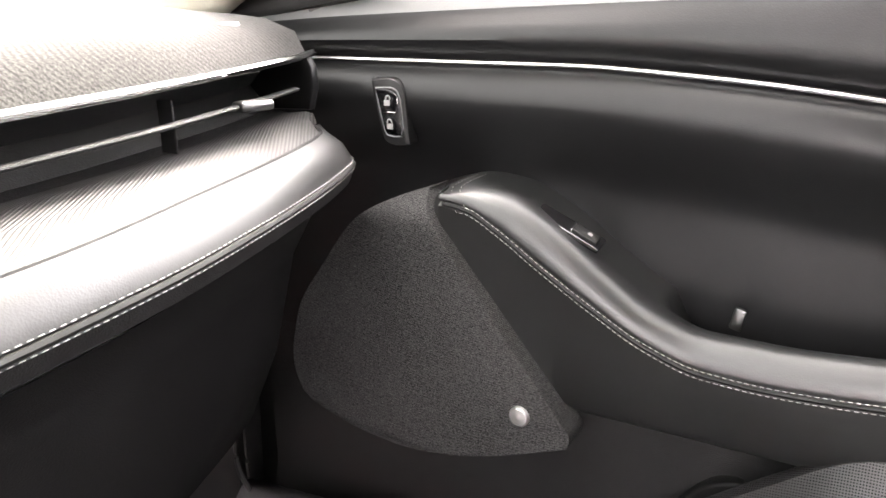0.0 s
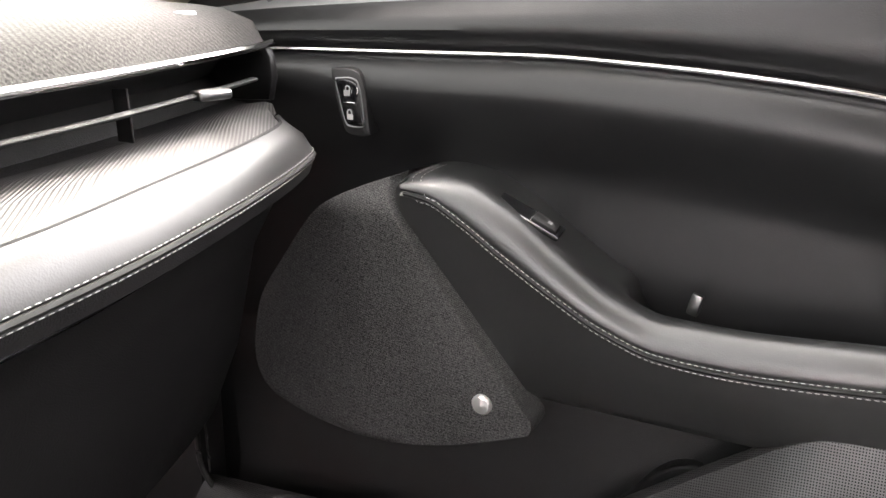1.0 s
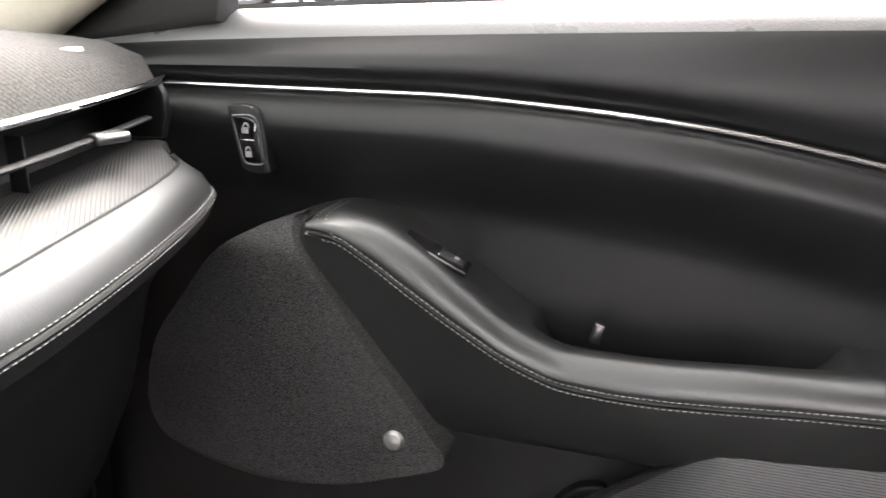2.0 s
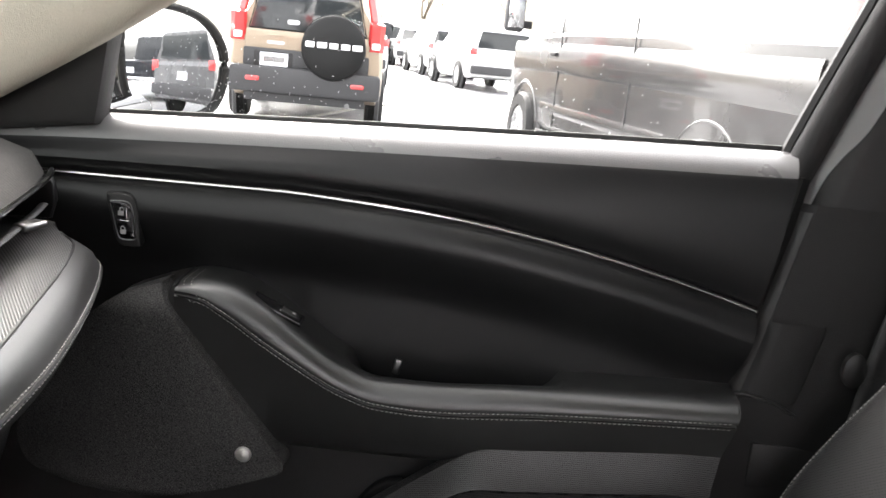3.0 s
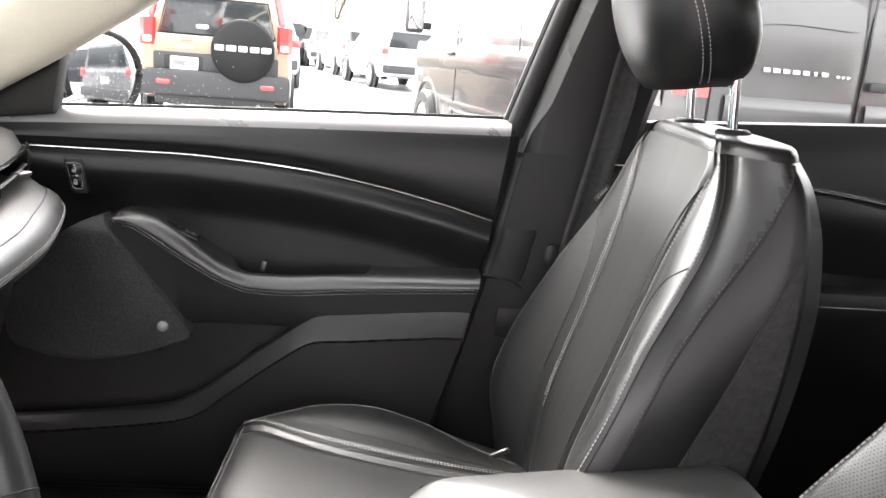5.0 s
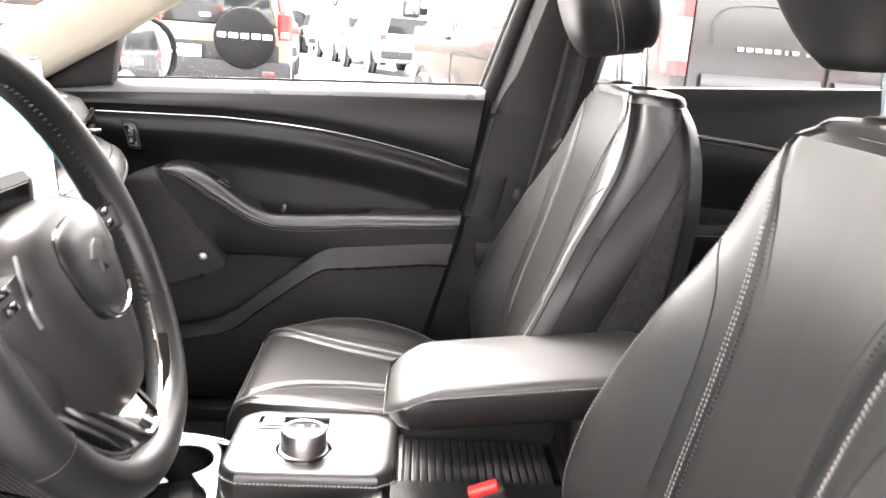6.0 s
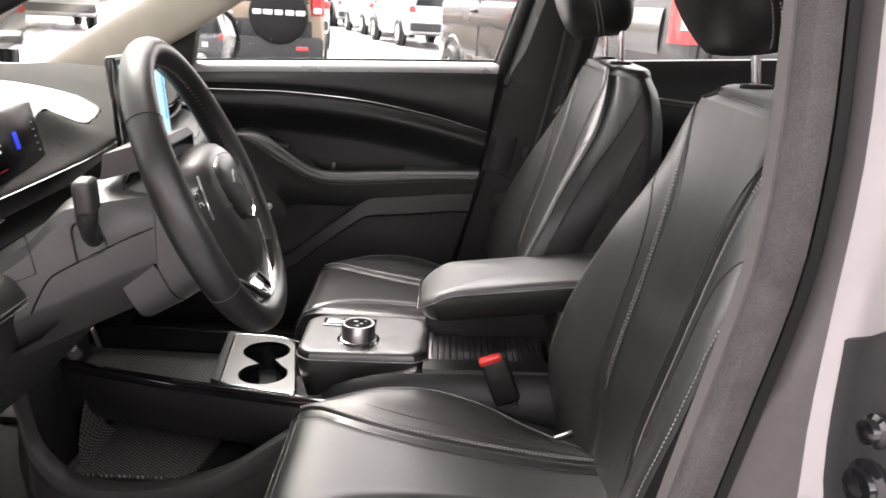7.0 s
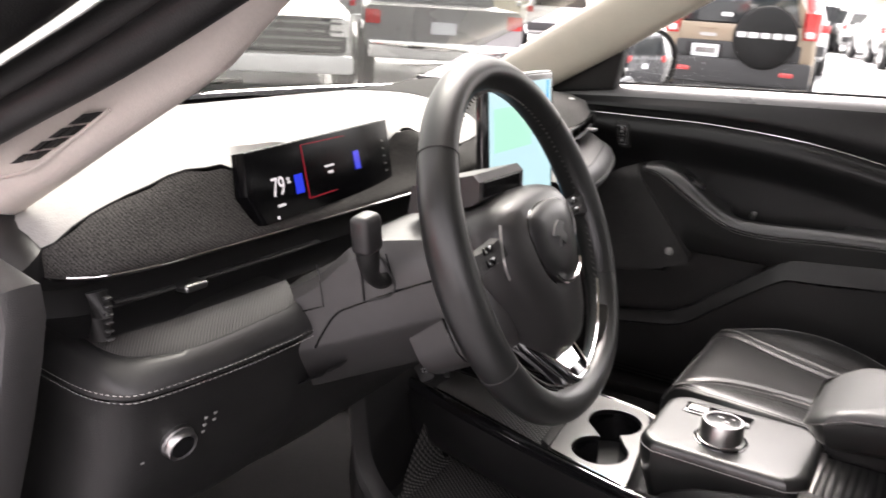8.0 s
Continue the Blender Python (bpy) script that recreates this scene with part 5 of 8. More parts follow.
def bar(cx, cy, sx, sy, m, parent, M, z=0.0026, nm="bar"):
    b = block((cx, cy, z), (sx, sy, 0.0008), 0)
    b.transform(M)
    return part(nm, b, m, parent, smooth=False)
words("charge_reading", "79", 0.027, CLM @ Matrix.Translation((-0.092, -0.004, 0.003)) @ Matrix.Scale(0.82, 4, (1, 0, 0)), CLUSTERWHITE, cl)
words("percent_sign", "%", 0.009, CLM @ Matrix.Translation((-0.074, 0.0, 0.003)), CLUSTERWHITE, cl)
bar(-0.091, -0.022, 0.012, 0.0025, CLUSTERWHITE, cl, CLM)
bar(-0.100, -0.033, 0.003, 0.003, CLUSTERWHITE, cl, CLM)
bar(-0.056, -0.006, 0.014, 0.020, CLUSTERBLUE, cl, CLM, nm="blue_bar")
bar(0.062, 0.002, 0.012, 0.021, CLUSTERBLUE, cl, CLM, nm="blue_bar")
for cx, cy, sx, sy in ((-0.042, 0.004, 0.0009, 0.056), (0.0, 0.032, 0.084, 0.0008), (-0.015, -0.024, 0.054, 0.0008)):
    bar(cx, cy, sx, sy, CLUSTERRED, cl, CLM, nm="red_line")
bar(0.004, 0.004, 0.018, 0.0022, CLUSTERWHITE, cl, CLM)
bar(0.005, -0.003, 0.009, 0.003, CLUSTERWHITE, cl, CLM)
for k in range(5):
    bar(0.126, 0.016 - 0.009 * k, 0.0024, 0.0022, SYMBOL, cl, CLM, nm="icon")
# centre touch screen
sc = thing("touch_screen", "tall black centre touch screen showing a pale map", "display", (0.06, 0, 0.80))
SCM = frame_of((0.032, 0.0, 0.938), (-0.03, 1.0, 0), (-0.08, 0, 0.997))
bm = block((0, 0, -0.006), (0.232, 0.300, 0.016), 0.006, 3)
bm.transform(SCM)
part("housing", bm, GLOSSBLACK, sc, "thin black housing")
bar(0.0, 0.018, 0.206, 0.238, SCREENGLOW, sc, SCM, 0.0026, "map_image")
bar(-0.03, 0.075, 0.12, 0.06, SCREENGREEN, sc, SCM, 0.0032, "map_patch")
bar(-0.07, -0.045, 0.035, 0.03, SCREENBLUE, sc, SCM, 0.0034, "map_patch")
bar(0.09, 0.085, 0.008, 0.10, SCREENBLUE, sc, SCM, 0.0034, "map_patch")
bm = lathe([(0.028, 0.0), (0.027, 0.012), (0.024, 0.016), (0.020, 0.016), (0.0005, 0.013)], 30, SCM @ Matrix.Translation((0, -0.118, 0.002)))
part("volume_dial", bm, SATIN, sc, "silver ring dial")

# ---- steering wheel and column ----
WC = Vector((0.2285, -0.361, 0.9553))
WN = Vector((0.913, 0.090, 0.398)).normalized()
WR = Vector((-0.098, 0.995, 0)).normalized()
WU = WN.cross(WR).normalized()
def wp(a, b, h=0.0):
    """A point of the wheel: a to the passenger's side, b up the rim's plane, h towards the driver."""
    return WC + WR * a + WU * b + WN * h
col = thing("steering_column", "charcoal steering column cover with a stalk", "steering column", (0.1, -0.37, 0.9))
sh = [(-0.060, 0.062), (0.0, 0.072), (0.060, 0.062), (0.082, 0.03), (0.084, -0.02), (0.070, -0.066), (0.0, -0.082), (-0.070, -0.066), (-0.084, -0.02), (-0.082, 0.03)]
shc = cr(sh + [sh[0]], 41)[:-1]
part("cover", loft([[wp(a * s, b * s - 0.012 + h * 0.12, h) for a, b in shc] for s, h in ((0.80, -0.018), (0.97, -0.026), (1.02, -0.045), (1.04, -0.085), (1.02, -0.12))], True, True), COLUMNGREY, col, "smooth charcoal column cover", angle=60)
part("cover_gap", tube([wp(a * 1.035, b * 1.035 - 0.02, -0.075) for a, b in shc], 0.0016, 6, closed=True), GLOSSBLACK, col)
st = part("stalk", tube(cr([(0.13, -0.452, 0.925), (0.132, -0.480, 0.922), (0.137, -0.503, 0.935), (0.142, -0.516, 0.955), (0.145, -0.523, 0.975)], 18), [0.0075] * 9 + [0.008, 0.008, 0.009, 0.010, 0.0105, 0.011, 0.011, 0.0105, 0.009], 12), PLASTIC, col, "black indicator stalk")
part("stalk_tip", block((0.147, -0.526, 0.981), (0.020, 0.026, 0.036), 0.006, 3, Matrix.Rotation(radians(8), 4, "X")), GREYPLASTIC, st)
part("stalk_boot", lathe([(0.026, -0.004), (0.024, 0.006), (0.016, 0.009), (0.012, 0.004)], 24, frame_of((0.125, -0.458, 0.917), (1, 0, 0), (0, 0.3, 1))), PLASTIC, col)
stl2 = part("stalk", tube(cr([(0.13, -0.292, 0.935), (0.134, -0.24, 0.942), (0.14, -0.20, 0.955)], 12), 0.009, 10), PLASTIC, col)
cs = part("sensor_pod", loft([[(x, y, z) for x, z in ((0.12, 0.975), (0.192, 0.994), (0.200, 1.001), (0.199, 1.018), (0.192, 1.024), (0.125, 1.004))] for y in np.linspace(-0.424, -0.334, 6)], True, True), COLUMNGREY, col, "charcoal sensor pod on the column")
part("pod_window", loft([[(x, y, z) for x, z in ((0.194, 0.998), (0.2015, 1.003), (0.2005, 1.0165), (0.193, 1.0205))] for y in (-0.415, -0.343)], True, True), SCREENBLACK, cs, "gloss black sensor window")
# the wheel
sw_ = thing("steering_wheel", "black leather steering wheel with grey hub and satin lower spoke", "steering wheel", tuple(WC))
NR = 72
def rim_r(t):
    return 0.171 - 0.010 * max(0.0, -math.sin(t)) ** 6
rows = []
for i in range(NR + 1):
    t = 2 * math.pi * i / NR
    r = rim_r(t)
    thick = 0.0165 + 0.002 * (abs(math.cos(t)) ** 8)
    rows.append([wp((r + thick * math.cos(u)) * math.cos(t), (r + thick * math.cos(u)) * math.sin(t), thick * 1.08 * math.sin(u)) for u in (2 * math.pi * k / 16 for k in range(16))])
bm = loft(rows, True)
bmesh.ops.remove_doubles(bm, verts=bm.verts, dist=1e-5)
rim = part("rim", bm, LEATHER, sw_, "black leather rim", angle=70)
for deg in (38, 142, -28, 208):
    t = radians(deg)
    r = rim_r(t)
    th = 0.0165 + 0.002 * (abs(math.cos(t)) ** 8)
    part("rim_seam", tube([wp((r + th * math.cos(u)) * math.cos(t), (r + th * math.cos(u)) * math.sin(t), th * 1.08 * math.sin(u)) for u in (2 * math.pi * k / 18 for k in range(18))], 0.0007, 6, closed=True), DARKTHREAD, rim)
part("rim_lacing", stitches([wp((rim_r(t) - 0.0175) * math.cos(t), (rim_r(t) - 0.0175) * math.sin(t), 0.002) for t in np.linspace(radians(-62), radians(242), 260)], 0.0052, 0.0018, 0.0012, 0.0042), GREYTHREAD, rim, "dark zigzag lacing along the inner rim")
hubp = [(-0.092, 0.022), (-0.070, 0.046), (0.0, 0.055), (0.070, 0.046), (0.092, 0.022), (0.080, -0.022), (0.050, -0.082), (0.030, -0.112), (0.0, -0.120), (-0.030, -0.112), (-0.050, -0.082), (-0.080, -0.022)]
hubc = cr(hubp + [hubp[0]], 49)[:-1]
def hp(a, b, h):
    """A point of the hub, which sits a little behind the rim's plane."""
    return wp(a, b, h - 0.012)


hub = part("hub", loft([[hp(a * s, b * s, h) for a, b in hubc] for s, h in ((0.9, -0.030), (1.0, -0.022), (1.005, 0.0), (0.97, 0.014), (0.90, 0.024), (0.76, 0.0315), (0.5, 0.036), (0.05, 0.038))], True, True), HUBSKIN, sw_, "soft charcoal hub", angle=60)
padp = [(-0.054, 0.012), (-0.042, 0.028), (0.0, 0.034), (0.042, 0.028), (0.054, 0.012), (0.047, -0.018), (0.030, -0.042), (0.0, -0.050), (-0.030, -0.042), (-0.047, -0.018)]
padc = cr(padp + [padp[0]], 41)[:-1]
part("hub_pad", loft([[hp(a * s, b * s, h) for a, b in padc] for s, h in ((1.0, 0.024), (1.0, 0.0345), (0.95, 0.0380), (0.5, 0.0405), (0.04, 0.041))], True, True), VINYL, hub, "leather-grained centre pad", angle=60)
part("pad_line", tube([hp(a * 1.01, b * 1.01, 0.0340) for a, b in padc], 0.0012, 6, closed=True), GLOSSBLACK, hub)
# emblem as a plain swept shape, and the bright line under it
emb = [(-0.018, 0.004), (-0.006, 0.012), (0.006, 0.015), (0.018, 0.010), (0.010, 0.005), (0.014, -0.004), (0.006, -0.010), (0.0, -0.004), (-0.008, -0.010), (-0.004, 0.0)]
b0 = bmesh.new()
v0, v1 = [b0.verts.new(hp(a, b - 0.003, 0.0385)) for a, b in emb], [b0.verts.new(hp(a, b - 0.003, 0.0425)) for a, b in emb]
b0.faces.new(v0), b0.faces.new(v1)
for i in range(len(emb)):
    b0.faces.new((v0[i], v0[(i + 1) % len(emb)], v1[(i + 1) % len(emb)], v1[i]))
part("emblem", b0, DARKMETAL, hub, "plain satin emblem", smooth=False)
part("hub_line", tube([hp(0.038 * math.cos(t), -0.026 + 0.022 * math.sin(t), 0.0400) for t in np.linspace(radians(200), radians(340), 14)], 0.0018, 6), CHROME, hub, "bright curved line")
for s in (-1, 1):
    spk_ = part("spoke", loft([[wp(s * a, b + hh * k, h) for hh, h in ((0.016, 0.0), (0.012, 0.008), (-0.012, 0.008), (-0.016, 0.0), (0.0, -0.008))] for a, b, k in ((0.068, 0.012, 0.8), (0.10, 0.010, 0.7), (0.13, 0.008, 0.7), (0.158, 0.006, 0.9))], True, True), PLASTIC, sw_, "black spoke")
    part("spoke_line", tube([wp(s * a, b, h) for a, b, h in cr([(0.082, 0.030, 0.010), (0.094, 0.014, 0.011), (0.098, -0.004, 0.010), (0.094, -0.018, 0.008)], 14)], 0.0013, 6), SATIN, spk_, "slim metal line")
    for db in (-0.005, 0.006):
        bm = block((0, 0, 0), (0.018, 0.007, 0.003), 0.0012, 2)
        bm.transform(frame_of(wp(s * 0.118, 0.010 + db, 0.0088), WR, WU))
        part("button", bm, GLOSSBLACK, spk_, "small black button")
def lp(a, b, h=0.0):
    """A point of the lower spoke, which comes forward from behind the hub to the rim."""
    return wp(a, b, -0.030 + 0.52 * max(0.0, min(0.068, -0.09 - b)) + h)


low_w = [(-0.070, 0.046), (-0.095, 0.048), (-0.120, 0.040), (-0.142, 0.034), (-0.152, 0.046), (-0.160, 0.066)]
lsp = part("lower_spoke", loft([[lp(k * w, b, h) for k, h in ((-1, -0.006), (-0.98, 0.004), (-0.85, 0.0085), (0, 0.0095), (0.85, 0.0085), (0.98, 0.004), (1, -0.006), (0, -0.01))] for b, w in cr(low_w, 18)], True, True), GLOSSBLACK, sw_, "gloss black lower spoke", angle=60)
part("spoke_frame", tube([lp(a, b, 0.0105) for a, b in cr([(-0.041, -0.090), (-0.031, -0.115), (-0.021, -0.138), (-0.015, -0.143), (0.015, -0.143), (0.021, -0.138), (0.031, -0.115), (0.041, -0.090)], 40)], 0.0021, 8), CHROME, lsp, "bright metal outline of the spoke")
part("spoke_plate", loft([[lp(k * w, b, 0.0098 + 0.001 * (1 - k * k)) for k in (-1, -0.5, 0, 0.5, 1)] for b, w in ((-0.104, 0.028), (-0.118, 0.0225), (-0.132, 0.017))]), CHROME, lsp, "bright metal plate in the spoke")
part("spoke_line", tube([wp(0.1505 * math.cos(t), 0.1455 * math.sin(t), 0.004) for t in np.linspace(radians(212), radians(328), 40)], 0.0016, 6), CHROME, lsp, "thin bright line along the rim's lower insert")
part("rim_insert", loft([[wp(r * math.cos(t), r * 0.967 * math.sin(t), h) for r, h in ((0.1515, 0.003), (0.156, 0.0085), (0.164, 0.0145))] for t in np.linspace(radians(224), radians(316), 34)]), GLOSSBLACK, rim, "gloss black lower rim insert")

# ---- front seats ----
# backrest, by height: crest of the bolsters (half width, depth), seam beside the middle panel, rear edge
CRESTW = [(0.48, 0.190), (0.56, 0.226), (0.62, 0.250), (0.70, 0.262), (0.78, 0.254), (0.86, 0.229), (0.92, 0.209), (0.97, 0.194), (1.02, 0.172), (1.045, 0.152), (1.06, 0.137)]
CRESTX = [(0.48, 0.640), (0.56, 0.627), (0.62, 0.620), (0.70, 0.642), (0.78, 0.678), (0.86, 0.718), (0.92, 0.754), (0.97, 0.780), (1.02, 0.796), (1.06, 0.805)]
MIDX = [(0.48, 0.664), (0.56, 0.669), (0.62, 0.677), (0.68, 0.690), (0.74, 0.708), (0.81, 0.731), (0.88, 0.753), (0.95, 0.774), (1.0, 0.789), (1.03, 0.797), (1.06, 0.804)]
INSERT = [(0.48, 0.070), (0.56, 0.078), (0.65, 0.087), (0.75, 0.094), (0.85, 0.100), (0.92, 0.107), (0.97, 0.117), (1.01, 0.129), (1.04, 0.138), (1.06, 0.137)]
REARW = [(0.48, 0.205), (0.60, 0.240), (0.75, 0.252), (0.90, 0.246), (0.98, 0.232), (1.02, 0.220), (1.045, 0.208), (1.06, 0.196)]
REARX = [(0.48, 0.780), (0.60, 0.806), (0.73, 0.838), (0.79, 0.852), (0.86, 0.864), (0.93, 0.871), (0.98, 0.873), (1.03, 0.868), (1.06, 0.858)]
PERFY = [(0.56, 0.118), (0.66, 0.128), (0.76, 0.132), (0.84, 0.136), (0.89, 0.146), (0.92, 0.164), (0.945, 0.196)]


def back_slice(z):
    """One level cut of the backrest, from its middle outwards to its rear: (y, x) by zone."""
    w, xc, m, c = interp(z, CRESTW), interp(z, CRESTX), interp(z, MIDX), interp(z, INSERT)
    c = min(c, w - 0.010)
    r, xr = interp(z, REARW), interp(z, REARX)
    g = 0.0035 * interp(z, [(0.48, 0.0), (0.58, 0.0), (0.64, 1.0), (1.0, 1.0), (1.05, 0.3)])
    wide = w - c
    hump = 0.006 * min(1.0, wide / 0.08)

    def rise(f):
        return m + (xc - m) * f * f * (3 - 2 * f) - hump * math.sin(math.pi * f) ** 0.8
    rear = interp(z, [(0.48, 0.030), (0.9, 0.034), (1.06, 0.022)])
    return {
        "insert": [(0.0, m + 0.001), (c * 0.4, m), (c * 0.75, m - 0.002), (c - 0.010, m - 0.0035), (c - 0.002, m + g)],
        "inner": [(c - 0.002, m + g), (c + 0.05 * wide, m - 0.0035), (c + 0.2 * wide, rise(0.2)), (c + 0.42 * wide, rise(0.42)), (c + 0.66 * wide, rise(0.66)), (c + 0.86 * wide, rise(0.88)), (w - 0.05 * wide, xc - 0.001), (w, xc + 0.005)],
        "outer": [(w, xc + 0.005), (w + 0.003, xc + 0.014), (w + 0.25 * (r - w) + 0.006, xc + 0.25 * (xr - xc)), (w + 0.6 * (r - w) + 0.008, xc + 0.55 * (xr - xc)), (r + 0.003, xc + 0.85 * (xr - xc)), (r, xr)],
        "shell": [(r, xr), (r - 0.004, xr + 0.35 * rear), (r - 0.020, xr + 0.75 * rear), (r * 0.6, xr + rear), (0.0, xr + rear * 1.05)],
    }


def on_back(z, zone, y):
    """The depth of a zone's surface at a distance y from the seat's middle."""
    q = cr(back_slice(z)[zone], 90)
    i = min(range(len(q)), key=lambda k: abs(q[k][0] - y))
    return q[i][1]


def front_seat(name, label, yc, dx, dz, lean=0.0, slip=0.0, category="car seat"):
    """A front seat; lean is how far its backrest is raised towards the front, slip how far its headrest is set back."""
    seat = thing(name, label, category, (0.45 + dx, yc, FLOOR_Z))
    T = Vector((dx, yc, dz))
    sgn = 1 if yc > 0 else -1

    def P(x, y, z):
        out = max(0.0, min(1.0, (y * sgn - 0.09) / 0.07))
        broad = interp(z, [(0.80, 0.0), (0.90, 0.010), (0.97, 0.018), (1.03, 0.020), (1.06, 0.016), (1.075, 0.0)])
        return Vector((x - lean * max(0.0, z - 0.58) + slip * max(0.0, min(1.0, (z - 1.061) / 0.006)), y + sgn * out * broad, z)) + T
    zs = list(np.linspace(0.48, 1.06, 52))
    for side in (-1, 1):
        # bolster: smooth strip beside the seam, perforated panel towards the crest
        rows = [[P(x, side * y, z) for y, x in cr(back_slice(z)["inner"], 26)] for z in zs]
        ob = part("back_bolster", loft(rows), LEATHER, seat, "smooth leather bolster with a perforated panel", angle=70)
        ob.data.materials.append(PERFB)
        for i in range(len(zs) - 1):
            z = 0.5 * (zs[i] + zs[i + 1])
            q = cr(back_slice(z)["inner"], 26)
            for j in range(25):
                y = 0.5 * (q[j][0] + q[j + 1][0])
                if 0.58 < z < 0.945 and interp(z, PERFY) < y < interp(z, CRESTW) - 0.006:
                    ob.data.polygons[i * 25 + j].material_index = 1
        part("panel_seam", tube([P(on_back(z, "inner", interp(z, PERFY)) - 0.0002, side * interp(z, PERFY), z) for z in np.linspace(0.70, 0.944, 40)], 0.0010, 6), DARKTHREAD, ob, "dark seam of the perforated panel")
        for off, lo, rr, mt, lb in ((0.004, 0.655, 0.0005, THREAD, "pale grey stitching"), (0.0080, 0.67, 0.0004, THREAD, ""), (-0.014, 0.63, 0.0007, DARKTHREAD, "dark stitching")):
            zone = "inner" if off > 0 else "insert"
            edge = []
            for z in np.linspace(lo, 1.035 if off > 0 else 0.99, 70):
                y = min(interp(z, INSERT), interp(z, CRESTW) - 0.010) + off
                edge.append(P(on_back(z, zone, y) - 0.0009, side * y, z))
            part("stitching", stitches(edge, 0.0036, 0.0016, rr), mt, ob, lb)
        # short crease that leaves the seam near the neck
        crease = []
        for k in range(24):
            z = 1.025 - 0.115 * k / 23
            y = interp(z, INSERT) - 0.004 - 0.026 * (k / 23) ** 0.8
            crease.append(P(on_back(z, "insert", y) - 0.0001, side * y, z))
        part("crease", tube(crease, [0.0012 * (1 - k / 26) for k in range(24)], 6), DARKTHREAD, ob)
        edge = [P(on_back(z, "inner", interp(z, CRESTW) - 0.004) - 0.0006, side * (interp(z, CRESTW) - 0.0035), z) for z in np.linspace(0.52, 1.052, 90)]
        part("edge_stitching", stitches(edge, 0.0034, 0.0016, 0.0006), THREAD, ob, "fine pale stitching along the bolster's edge")
        part("edge_piping", tube([P(interp(z, CRESTX) + 0.0055, side * (interp(z, CRESTW) + 0.0006), z) for z in np.linspace(0.50, 1.058, 60)], 0.0013, 6), DARKTHREAD, ob)
        rows = [[P(x, side * y, z) for y, x in cr(back_slice(z)["outer"], 14)] for z in zs]
        ob = part("back_side", loft(rows), LEATHER, seat, "leather side panel, darker behind its seam in place of shade", angle=70)
        ob.data.materials.append(VINYL)
        # seam from the rear of the shoulder down to the bolster's flank
        SU = [(0.53, 4.5), (0.80, 6.0), (0.90, 9.0), (0.95, 14.0), (1.0, 23.0), (1.04, 33.0), (1.058, 38.5)]
        # behind the seam a darker vinyl stands in for the shade on the flank
        for i in range(len(zs) - 1):
            for j in range(13):
                if (j + 0.5) / 13 * 40 > interp(zs[i], SU):
                    ob.data.polygons[i * 13 + j].material_index = 1
        e3 = []
        for z in np.linspace(0.53, 1.058, 70):
            q = cr(back_slice(z)["outer"], 41)
            u_ = interp(z, SU)
            k_ = min(39, int(u_))
            y_, x_ = [q[k_][j] + (q[k_ + 1][j] - q[k_][j]) * (u_ - k_) for j in (0, 1)]
            e3.append(P(x_ - 0.0004, side * (y_ + 0.0009), z))
        part("side_seam", stitches([tuple(v) for v in e3], 0.0030, 0.0026, 0.0004), GREYTHREAD, ob, "fine dark grey edge stitching")
        part("side_groove", tube([(x + 0.0028, y + side * 0.0002, z) for x, y, z in e3], 0.0014, 6), DARKTHREAD, ob)
    rows = [[P(x, y, z) for y, x in ([(-a, b) for a, b in reversed(cr(back_slice(z)["insert"], 14)[1:])] + list(cr(back_slice(z)["insert"], 14)))] for z in zs]
    ins = part("back_insert", loft(rows), LEATHER, seat, "smooth leather backrest panel")
    rows = [[P(x, y, z) for y, x in ([(a, b) for a, b in cr(back_slice(z)["shell"], 9)] + [(-a, b) for a, b in list(reversed(cr(back_slice(z)["shell"], 9)))[1:]])] for z in zs]
    part("back_shell", loft(rows), LEATHER, seat, "black backrest rear cover")
    # top cap closing the backrest
    full = lambda z, s, dz_: [P(0.845 + (x - 0.845) * s, y * s, z + dz_) for y, x in (
        [(a, b) for a, b in cr(back_slice(z)["insert"], 6)] + [(a, b) for a, b in cr(back_slice(z)["inner"], 6)[1:]] + [(a, b) for a, b in cr(back_slice(z)["outer"], 6)[1:]] + [(a, b) for a, b in cr(back_slice(z)["shell"], 8)[1:]]
        + [(-a, b) for a, b in list(reversed(cr(back_slice(z)["shell"], 8)))[1:]] + [(-a, b) for a, b in list(reversed(cr(back_slice(z)["outer"], 6)))[1:]] + [(-a, b) for a, b in list(reversed(cr(back_slice(z)["inner"], 6)))[1:]] + [(-a, b) for a, b in list(reversed(cr(back_slice(z)["insert"], 6)))[1:-1]])]
    cap = part("top_cap", loft([full(1.06, 1.0, 0), full(1.06, 0.985, 0.006), full(1.06, 0.955, 0.0115), full(1.06, 0.90, 0.0145), full(1.06, 0.7, 0.017), full(1.06, 0.25, 0.018)], True, True), LEATHER, seat, "smooth leather top cap", angle=60)
    for k in (0, 1):
        part("stitching", stitches([P(back_slice(1.06)["insert"][0][1] - 0.002 + 0.007 * k + 0.006 * abs(y / 0.12) ** 3, y, 1.0665 + 0.0055 * k) for y in np.linspace(-0.125, 0.125, 60)], 0.0032, 0.0012, 0.00045), THREAD, cap)
    # side mesh panel low on the backrest
    for side in (-1, 1):
        mesh_rows = []
        for z in np.linspace(0.50, 0.965, 26):
            q = cr(back_slice(z)["outer"], 41)
            xs_ = [b_ for _, b_ in q]
            x0, x1 = interp(z, [(0.52, 0.668), (0.734, 0.752), (0.777, 0.772), (0.847, 0.808), (0.928, 0.842), (0.972, 0.864)]), interp(z, REARX) - 0.006
